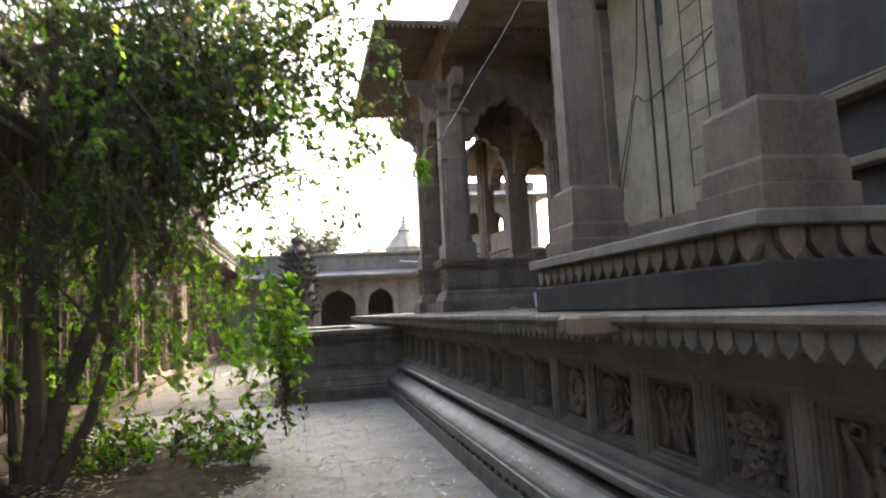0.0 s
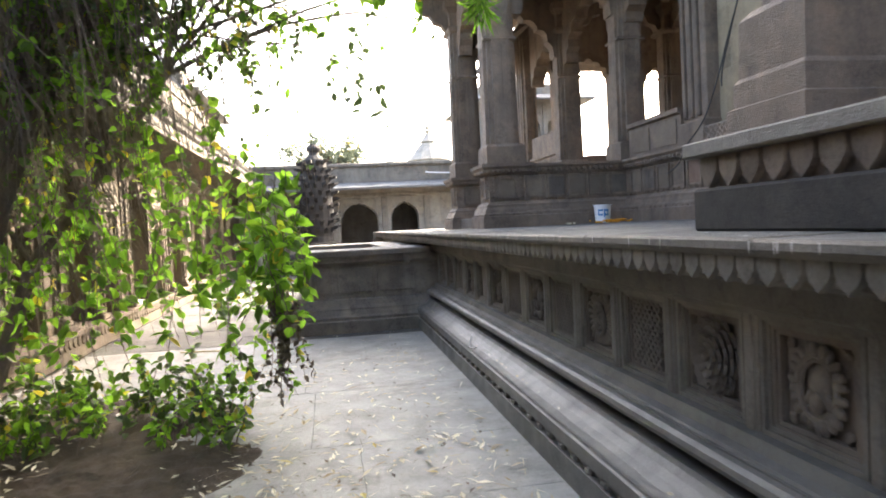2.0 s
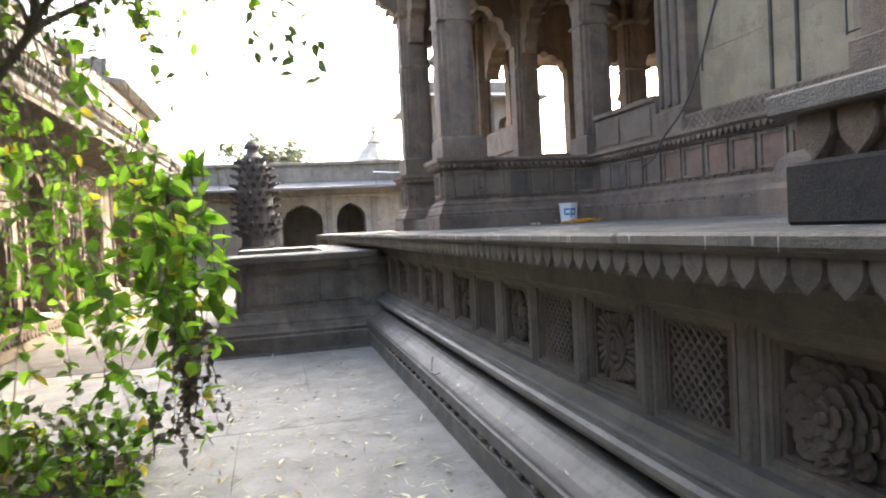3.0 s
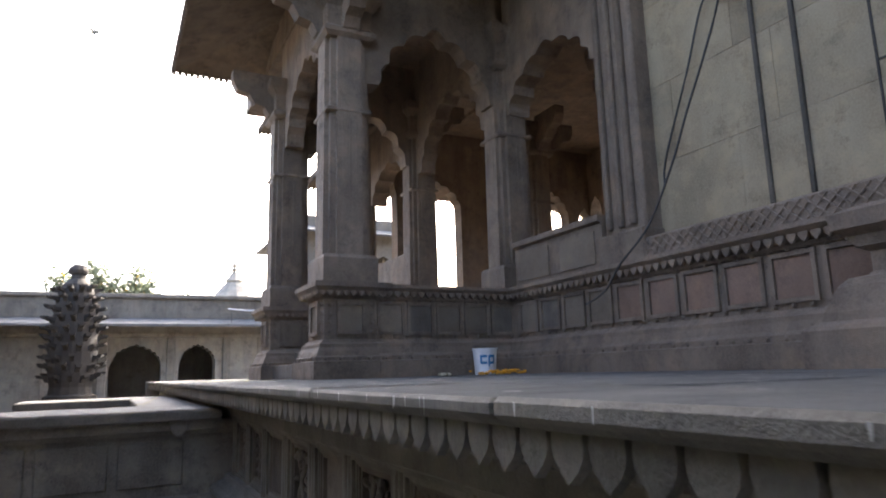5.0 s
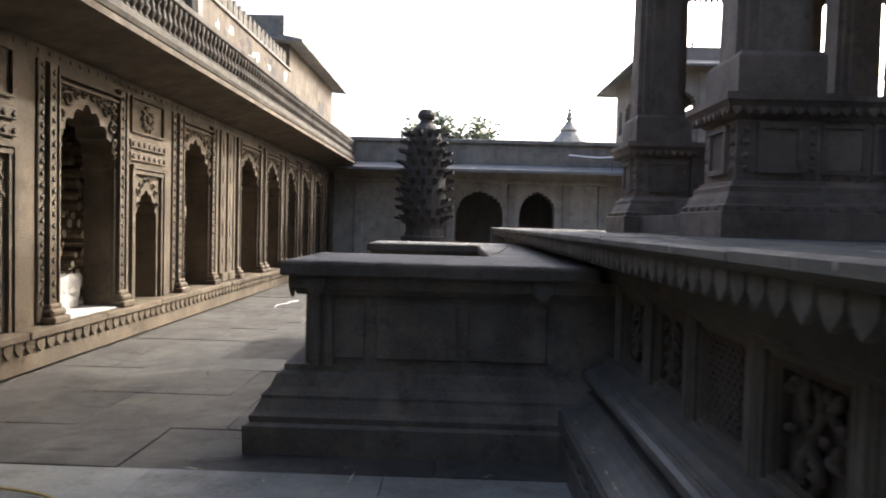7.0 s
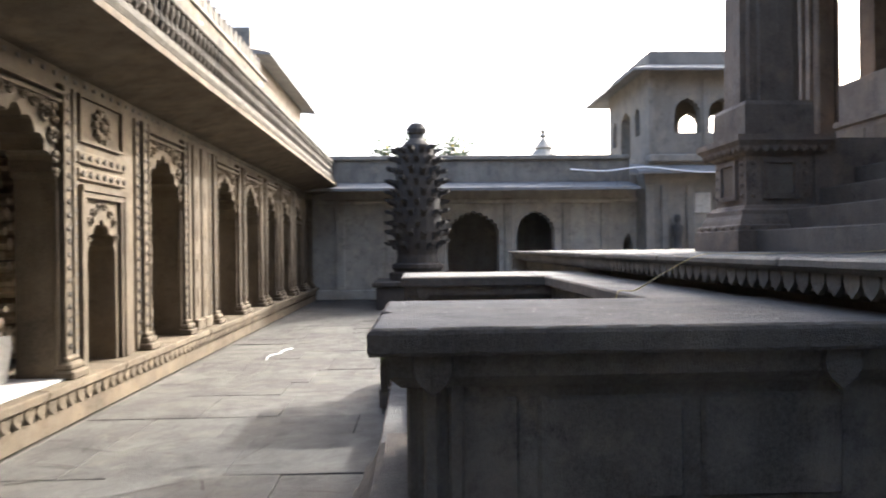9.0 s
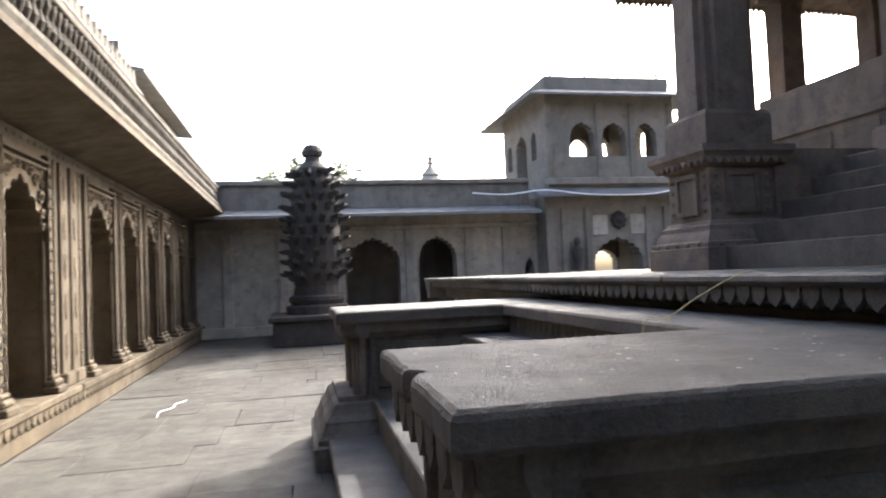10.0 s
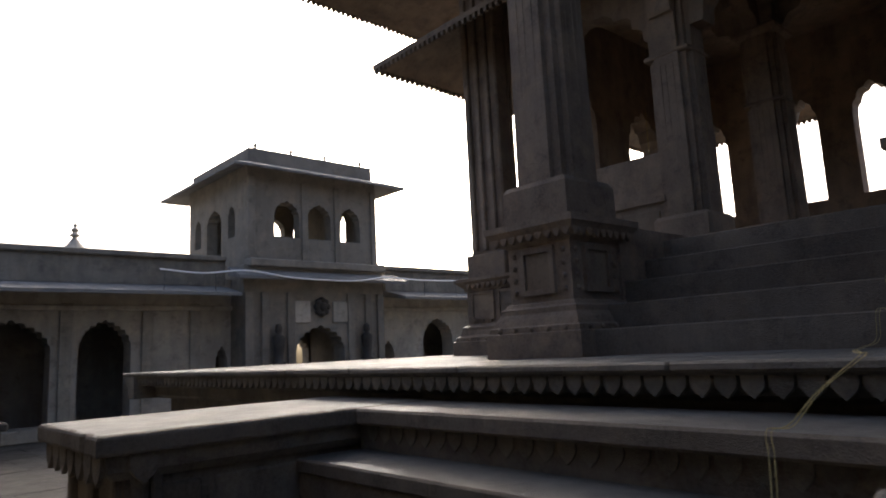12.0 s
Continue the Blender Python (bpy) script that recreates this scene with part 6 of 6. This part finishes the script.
for i in range(70):
    x, y = PX - rnd.uniform(-0.05, 0.12), rnd.uniform(1.0, 9.0)
    a = rnd.uniform(0, 6.28)
    zz = 0.30 if x > PX - 0.04 else 0.22
    leaf_into(v, f, Vector((PX - 0.02, y, 0.365)), Vector((math.cos(a) * 0.2 - 0.05, math.sin(a), -0.06)), Vector((-0.6, 0, 0.8)), rnd.uniform(0.02, 0.06), rnd.uniform(0.003, 0.007))
me = bpy.data.meshes.new("fallen_leaves")
me.from_pydata([tuple(q) for q in v], [], f)
me.materials.append(LITTER)
tagged(new("fallen_leaves", me), "dry fallen leaves scattered on the paving", "leaves", kind="stuff")

v, f = [], []
for i in range(1500):                       # dark crumbled leaves and twig bits
    x, y = rnd.choice((rnd.gauss(0.5, 0.6), rnd.uniform(0.0, 2.5))), rnd.choice((rnd.uniform(-0.5, 8.0), rnd.uniform(1.0, 4.6)))
    if not -0.1 < x < 2.55:
        continue
    a = rnd.uniform(0, 6.28)
    thin = rnd.random() < 0.4
    leaf_into(v, f, Vector((x, y, 0.007)), Vector((math.cos(a), math.sin(a), rnd.uniform(0, 0.5))), Vector((0, 0, 1)), rnd.uniform(0.05, 0.16) if thin else rnd.uniform(0.015, 0.05), 0.002 if thin else rnd.uniform(0.006, 0.014))
me = bpy.data.meshes.new("leaf_crumbs")
me.from_pydata([tuple(q) for q in v], [], f)
me.materials.append(DARK_LEAF)
tagged(new("leaf_crumbs", me), "dark crumbled leaves and twigs on the paving", "leaves", kind="stuff")
# flush strip; the channel's soil and its shade are both in the tone
channel = thing("drain_channel", "flat strip of soil and painted shade for the drain channel beside the bush", "channel", kind="structure")
part("channel_bed", boxed(-0.14, -3.0, -0.05, 0.07, 5.3, 0.004, bevel=0.003), SOIL, channel)

# ---- small things ----
beam = thing("timber_chock", "notched raw timber block jutting over the platform edge", "timber", at=(2.68, 1.08, 1.245))
part("block", boxed(-0.12, -0.13, -0.05, 0.10, 0.06, 0.045, bevel=0.014), WOOD, beam)
part("tenon", boxed(-0.115, 0.063, -0.045, -0.045, 0.17, 0.042, bevel=0.016), WOOD, beam)
part("tenon", boxed(-0.02, 0.063, -0.048, 0.08, 0.15, 0.03, bevel=0.016), WOOD, beam)

bucket = thing("bucket", "white plastic paint bucket with blue print on the platform", "bucket", at=(5.60, 9.73, PZ))
bucket.scale = (0.84, 0.84, 0.84)
bm = bmesh.new()
stack(bm, 0, 0, [(0.13, 0), (0.15, 0.30), (0.16, 0.305), (0.16, 0.325), (0.145, 0.325), (0.125, 0.02)], 24)
part("pail", bm, WHITE, bucket)
bm = bmesh.new()
for a0, a1, z0, z1 in ((-2.5, -1.9, 0.13, 0.16), (-2.5, -2.35, 0.13, 0.24), (-2.5, -1.9, 0.21, 0.24), (-1.8, -1.65, 0.10, 0.24), (-1.8, -1.2, 0.21, 0.24), (-1.35, -1.2, 0.13, 0.24), (-1.8, -1.2, 0.13, 0.16)):
    n = 6
    for k in range(n):
        t0, t1 = a0 + (a1 - a0) * k / n, a0 + (a1 - a0) * (k + 1) / n
        q = [((0.1315 + 0.02 * z / 0.3 + 0.0025) * math.cos(t), (0.1315 + 0.02 * z / 0.3 + 0.0025) * math.sin(t), z) for t, z in ((t0, z0), (t1, z0), (t1, z1), (t0, z1))]
        bm.faces.new([bm.verts.new(p) for p in q])
part("print", bm, BLUE, bucket, "blue printed mark")
bm = bmesh.new()
tube(bm, [(0.158 * math.cos(a), 0.158 * math.sin(a), 0.29 + 0.06 * math.sin(a * 0.5)) for a in [math.pi + k * math.pi / 10 for k in range(11)]], 0.004, 0.004, 5)
part("wire_handle", bm, IRON, bucket)
flowers = thing("marigold_heap", "small heap of orange marigold petals by the bucket", "flowers", at=(5.70, 9.52, PZ))
bm = bmesh.new()
rnd = random.Random(5)
for k in range(60):
    bmesh.ops.create_icosphere(bm, subdivisions=1, radius=0.02, matrix=Matrix.Translation((rnd.gauss(0, 0.10), rnd.gauss(0, 0.05), rnd.uniform(0.01, 0.045))) @ Matrix.Diagonal((1, 1, 0.6, 1)))
tagged(part("petals", bm, MARIGOLD, flowers), kind="stuff")
for (x, y) in ((4.95, 9.45), (5.05, 9.5), (5.45, 9.5)):
    bm = bmesh.new()
    for k in range(9):
        bmesh.ops.create_icosphere(bm, subdivisions=1, radius=0.018, matrix=Matrix.Translation((rnd.gauss(0, 0.03), rnd.gauss(0, 0.025), 0.015)))
    w = thing("flower_scrap", "withered flower scrap on the platform", "flowers", "flower scraps", at=(x, y, PZ))
    part("scrap", bm, LITTER if x < 5.2 else MARIGOLD, w)


def cable(name, pts, r, mat, label, category="cable"):
    t = thing(name, label, category)
    fine = []
    P = [Vector(p) for p in pts]
    for i in range(len(P) - 1):
        a, b, c, d = P[max(0, i - 1)], P[i], P[i + 1], P[min(len(P) - 1, i + 2)]
        for k in range(6):
            u = k / 6
            fine.append(0.5 * ((2 * b) + (c - a) * u + (2 * a - 5 * b + 4 * c - d) * u * u + (3 * b - a - 3 * c + d) * u ** 3))
    fine.append(P[-1])
    bm = bmesh.new()
    tube(bm, fine, r, r, 5)
    part("strand", bm, mat, t)
    return t


cable("wall_cable", [(6.08, 6.2, 6.9), (6.08, 6.5, 4.8), (6.08, 6.77, 4.08), (6.08, 6.96, 3.7), (6.08, 7.18, 3.32), (6.08, 7.38, 2.95), (6.07, 7.69, 2.5), (6.00, 8.0, 2.21), (6.02, 8.24, 2.01), (6.06, 8.58, 1.92)], 0.010, CABLE, "black cable slung down the cream shrine wall")
cable("slung_cable", [(2.40, 3.96, 2.72), (2.75, 4.4, 3.05), (3.3, 5.1, 3.85), (3.9, 5.5, 4.75), (4.4, 5.9, 5.6), (5.2, 6.6, 7.2), (6.2, 7.4, 9.0)], 0.008, CABLE, "dark cable slung from the tree to the temple roof")
cable("wall_wire", [(6.35, 7.74, 2.9), (6.35, 7.70, 3.13), (6.35, 7.38, 3.8), (6.35, 7.12, 4.36), (6.35, 6.9, 4.24), (6.35, 6.70, 4.21), (6.35, 6.3, 4.24), (6.35, 5.93, 4.31), (6.35, 5.5, 4.42), (6.35, 5.15, 4.56)], 0.010, CABLE, "black wire looped over the cream wall")
for o in (0.0, 0.016):
    cable("rope", [(4.6, 10.92 + o, 1.65), (4.29, 10.90 + o, 1.645), (4.26, 10.88 + o, 1.48), (3.99, 10.88 + o, 1.47), (3.95, 10.89 + o, 1.33), (3.75, 10.90 + o, 1.297), (3.3, 10.80 + o, 1.297), (2.95, 10.68 + o, 1.297), (2.69, 10.60 + o, 1.296),
                   (2.52, 10.68 + o * 0.5, 1.20), (2.38, 10.72 + o, 1.108), (2.30, 10.75 + o, 1.102), (2.27, 10.74 + o, 1.03), (2.2, 10.72 + o, 0.91), (2.1, 10.72 + o, 0.885)], 0.0016, ROPE, "twisted yellow plastic rope trailing over the steps", "rope")
hose = cable("hose", [(5.1, 23.95, 3.32), (6.0, 23.95, 3.27), (7.0, 23.96, 3.37), (8.0, 23.93, 3.26), (8.8, 23.93, 3.22), (10.0, 23.93, 3.23), (10.95, 23.95, 3.35), (12.2, 23.95, 3.32), (13.6, 23.95, 3.35)], 0.020, WHITE, "pale hose placed to fit the view along the eave, on added rods", "hose")
# rods added under the hose, itself placed to fit the camera's view
for x in (5.2, 6.3, 12.3, 13.5):
    bm = bmesh.new()
    tube(bm, [(x, 23.98, 2.84), (x, 23.97, 3.31)], 0.008, 0.008, 5)
    part("iron_rod", bm, IRON, hose, "thin iron rod added under the hose")
cable("plastic_strip", [(-0.64, 15.35, 0.012), (-0.66, 15.6, 0.02), (-0.55, 15.75, 0.03), (-0.58, 16.0, 0.02), (-0.5, 16.25, 0.012)], 0.007, WHITE, "white plastic strip lying on the paving", "litter")
cable("dry_stalk", [(0.35, 8.1, 0.012), (0.30, 8.35, 0.02), (0.15, 8.5, 0.012), (-0.3, 8.6, 0.012)], 0.008, ROPE, "yellow rope scrap lying on the paving", "litter")

# things stored inside the arcade
rnd = random.Random(9)
for ya, yb, xs in ((14.0, 15.9, -2.75), (16.3, 18.0, -2.75), (12.7, 13.8, -2.9)):
    stack_t = thing("firewood_stack", "rough stack of pale split firewood inside the arcade", "firewood", "firewood stacks", at=(xs, (ya + yb) / 2, AZ))
    z = 0.06
    while z < 1.9:
        y = -(yb - ya) / 2
        while y < (yb - ya) / 2:
            bm = bmesh.new()
            r = rnd.uniform(0.035, 0.065)
            tube(bm, [(-0.45 + rnd.uniform(-0.1, 0.1), y, z), (0.45 + rnd.uniform(-0.1, 0.15), y + rnd.uniform(-0.12, 0.12), z + rnd.uniform(-0.02, 0.04))], r, r * 0.9, 6)
            part("log", bm, FIREWOOD, stack_t)
            y += rnd.uniform(0.14, 0.24)
        z += 0.115
block = thing("cement_block", "broken pale cement block inside the doorway", "rubble", at=(-2.15, 12.0, AZ))
bm = bmesh.new()
bmesh.ops.create_cube(bm, size=1, matrix=Matrix.Diagonal((0.5, 0.75, 0.36, 1)) @ Matrix.Translation((0, 0, 0.5)))
bmesh.ops.subdivide_edges(bm, edges=bm.edges[:], cuts=3, use_grid_fill=True)
for q in bm.verts:
    q.co += Vector((noise.noise(q.co * 4), noise.noise(q.co * 4 + Vector((9, 0, 0))), noise.noise(q.co * 4 + Vector((0, 9, 0))))) * 0.05
part("rubble_block", bm, CEMENT, block)
pole = thing("pole", "pale wooden pole leaning in the doorway", "pole", at=(-2.3, 12.35, AZ))
bm = bmesh.new()
tube(bm, [(0.05, -0.12, 0.36), (-0.5, 0.9, 1.75)], 0.028, 0.024, 7)
part("shaft", bm, FIREWOOD, pole)
tub = thing("tub", "shallow brown stone tub inside the arcade", "tub", at=(-3.0, 13.5, AZ))
bm = bmesh.new()
stack(bm, 0, 0, [(0.32, 0), (0.48, 0.38), (0.50, 0.42), (0.44, 0.42), (0.36, 0.3)], 20)
part("bowl", bm, TAN, tub)

# guardian figures and relief on the gate, as plain worn shapes
for x in (8.0, 10.55):
    s = thing("statue", "worn stone guardian statue beside the gate arch", "statue", "gate statues", at=(x, GY - 0.16, 1.2))
    bm = bmesh.new()
    stack(bm, 0, 0, [(0.16, 0), (0.17, 0.06), (0.11, 0.10), (0.12, 0.35), (0.14, 0.5), (0.15, 0.66), (0.06, 0.74), (0.085, 0.80), (0.085, 0.90), (0.05, 0.97)], 10)
    for q in bm.faces:
        q.smooth = True
    me = mesh_of("statue", bm, DARK_STONE)
    ob = piece("figure", me, s)
boss_bm = bmesh.new()
bmesh.ops.create_icosphere(boss_bm, subdivisions=2, radius=0.13, matrix=Matrix.Translation((9.27, GY - 0.08, 2.6)))
boss = part("carved_boss", boss_bm, DARK_STONE, gate)
lobe_bm = bmesh.new()
bmesh.ops.create_icosphere(lobe_bm, subdivisions=2, radius=0.095)
LOBE = mesh_of("boss_petal", lobe_bm, DARK_STONE)
for k in range(8):
    a = k * math.pi / 4
    piece("boss_petal", LOBE, boss, at=(9.27 + 0.14 * math.cos(a), GY - 0.05, 2.6 + 0.16 * math.sin(a)))
part("gate_panel", boxed(8.5, GY - 0.05, 2.2, 8.95, GY + 0.02, 2.75, bevel=0.02), WALL, gate)
part("gate_panel", boxed(9.6, GY - 0.05, 2.2, 10.05, GY + 0.02, 2.75, bevel=0.02), WALL, gate)
bell = thing("bell", "small dark bell hanging in the hall window", "bell", at=(9.6, 15.2, 4.0))
bm = bmesh.new()
stack(bm, 0, 0, [(0.10, 0), (0.075, 0.05), (0.06, 0.14), (0.02, 0.18), (0.006, 0.19), (0.006, 1.0)], 12)
part("bell_body", bm, BRASS, bell)

# incised joints on the cream wall
for yy in (5.87, 5.40, 4.93, 4.46):
    part("incised_rib", boxed(WALLX + 0.012, yy, 2.76, WALLX + 0.03, yy + 0.016, 8.0), DARK_STONE, shrine)
for k in range(11):
    part("incised_rib", boxed(WALLX + 0.013, 3.6, 2.77 + 0.467 * k, WALLX + 0.03, 5.875, 2.784 + 0.467 * k), DARK_STONE, shrine)
part("wall_plate", boxed(WALLX + 0.008, 6.28, 5.15, WALLX + 0.03, 6.42, 5.6, bevel=0.004), DARK_STONE, shrine, "small dark iron plate")

# bird droppings and chips on the platform edge
v, f = [], []
rnd = random.Random(77)
for k in range(150):
    x, y = PX + rnd.uniform(0.0, 1.8), rnd.uniform(1.5, 9.0)
    r = rnd.uniform(0.006, 0.022)
    i = len(v)
    v += [Vector((x + r * math.cos(a) * rnd.uniform(0.6, 1.2), y + r * math.sin(a) * rnd.uniform(0.6, 1.6), PZ + 0.006)) for a in (0, 1.05, 2.1, 3.14, 4.2, 5.2)]
    f.append(tuple(range(i, i + 6)))
for k in range(60):
    x, y = rnd.uniform(1.15, 2.75), rnd.choice((rnd.uniform(9.28, 10.25), rnd.gauss(9.75, 0.12)))
    r = rnd.uniform(0.003, 0.008)
    i = len(v)
    v += [Vector((x + r * math.cos(a) * rnd.uniform(0.6, 1.2), y + r * math.sin(a) * rnd.uniform(0.6, 1.4), SZ + 0.003)) for a in (0, 1.05, 2.1, 3.14, 4.2, 5.2)]
    f.append(tuple(range(i, i + 6)))
for k in range(34):
    y = rnd.uniform(1.5, 9.0)
    w, h = rnd.uniform(0.002, 0.006), rnd.uniform(0.012, 0.04)
    i = len(v)
    v += [Vector((PX - 0.006, y - w, PZ - 0.008)), Vector((PX - 0.006, y + w, PZ - 0.008)), Vector((PX - 0.006, y + w * 0.4, PZ - 0.008 - h)), Vector((PX - 0.006, y - w * 0.4, PZ - 0.008 - h))]
    f.append((i, i + 1, i + 2, i + 3))
me = bpy.data.meshes.new("bird_droppings")
me.from_pydata([tuple(q) for q in v], [], f)
me.materials.append(CEMENT)
tagged(new("bird_droppings", me), "white bird droppings on the platform edge", "droppings", kind="stuff")

mark = thing("chalk_mark", "white chalk smear on the plinth moulding", "chalk mark")
bm = bmesh.new()
tube(bm, [(2.735, 6.10, 0.369), (2.700, 6.02, 0.331), (2.676, 5.92, 0.294), (2.684, 5.80, 0.306), (2.70, 5.74, 0.330)], 0.007, 0.004, 5)
part("smear", bm, CEMENT, mark)

# ---- courtyard paving, slab by slab ----
court = thing("pavement", "worn grey stone slabs of the courtyard", "paving", kind="structure")
rng = random.Random(7)


def slab(x0, y0, x1, y1, z, j, mat):
    """An uneven stone slab with worn edges."""
    c = [(x0 + rng.uniform(0, j), y0 + rng.uniform(0, j)), (x1 - rng.uniform(0, j), y0 + rng.uniform(0, j)), (x1 - rng.uniform(0, j), y1 - rng.uniform(0, j)), (x0 + rng.uniform(0, j), y1 - rng.uniform(0, j))]
    mx, my = (x0 + x1) / 2, (y0 + y1) / 2
    dz = [rng.uniform(-0.0025, 0.0025) * (1 if mat is ROUGH_FLOOR else 0.3) for _ in c]
    bm = bmesh.new()
    lo = [bm.verts.new((x, y, -0.06)) for x, y in c]
    mid = [bm.verts.new((x, y, z + d - 0.002)) for (x, y), d in zip(c, dz)]
    top = [bm.verts.new((x + (0.002 if x < mx else -0.002), y + (0.002 if y < my else -0.002), z + d)) for (x, y), d in zip(c, dz)]
    for a, b in ((lo, mid), (mid, top)):
        for i in range(4):
            bm.faces.new((a[i], a[(i + 1) % 4], b[(i + 1) % 4], b[i]))
    bm.faces.new(top)
    part("paving_slab", bm, mat, court)


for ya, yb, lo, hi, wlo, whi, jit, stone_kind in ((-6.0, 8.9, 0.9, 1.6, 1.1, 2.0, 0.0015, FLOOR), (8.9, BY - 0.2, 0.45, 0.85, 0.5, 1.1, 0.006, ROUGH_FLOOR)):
    y = ya
    while y < yb - 1e-6:
        ln = rng.uniform(lo, hi)
        if yb - y - ln < 0.35:
            ln = yb - y
        x = STEP_X
        while x < PX + 0.05:
            w = rng.uniform(wlo, whi)
            if PX + 0.06 - x - w < 0.3:
                w = PX + 0.06 - x
            slab(x, y, x + w, y + ln, rng.uniform(-0.004, 0.003) * (1 if stone_kind is ROUGH_FLOOR else 0.3), jit, stone_kind)
            x += w
        y += ln
CRACK_RNG = random.Random(51)
v, f = [], []
for k in range(260):
    x0, y0 = CRACK_RNG.uniform(-1.3, 2.6), CRACK_RNG.uniform(8.9, 24.0)
    if x0 > 0.6 and 9.0 < y0 < 14.2:
        continue
    ln, ang = CRACK_RNG.uniform(0.12, 0.6), CRACK_RNG.gauss(0.0, 0.25) + (1.57 if CRACK_RNG.random() < 0.2 else 0)
    i = len(v)
    n = 7
    for q in range(n):
        u = q / (n - 1)
        w = 0.009 * math.sin(math.pi * (0.05 + 0.9 * u)) * CRACK_RNG.uniform(0.5, 1.5)
        cx, cy = x0 + math.cos(ang) * ln * u, y0 + math.sin(ang) * ln * u + CRACK_RNG.uniform(-0.014, 0.014)
        v += [(cx - math.sin(ang) * w, cy + math.cos(ang) * w, 0.0085), (cx + math.sin(ang) * w, cy - math.cos(ang) * w, 0.0085)]
    f += [(i + 2 * q, i + 2 * q + 1, i + 2 * q + 3, i + 2 * q + 2) for q in range(n - 1)]
me = bpy.data.meshes.new("paving_cracks")
me.from_pydata(v, [], f)
me.materials.append(DARK_STONE)
tagged(piece("paving_cracks", me, court, "dark cracks and chipped joints"), kind="stuff")
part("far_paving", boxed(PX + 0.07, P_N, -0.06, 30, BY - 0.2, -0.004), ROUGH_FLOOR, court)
part("south_paving", boxed(-12, -30, -0.06, 30, -6.0, -0.004), FLOOR, court)
tagged(part("south_wall", boxed(-12, -9, 0, 16, -8.6, 4.5), WALL), "grey stone wall closing the court", "wall", kind="structure")
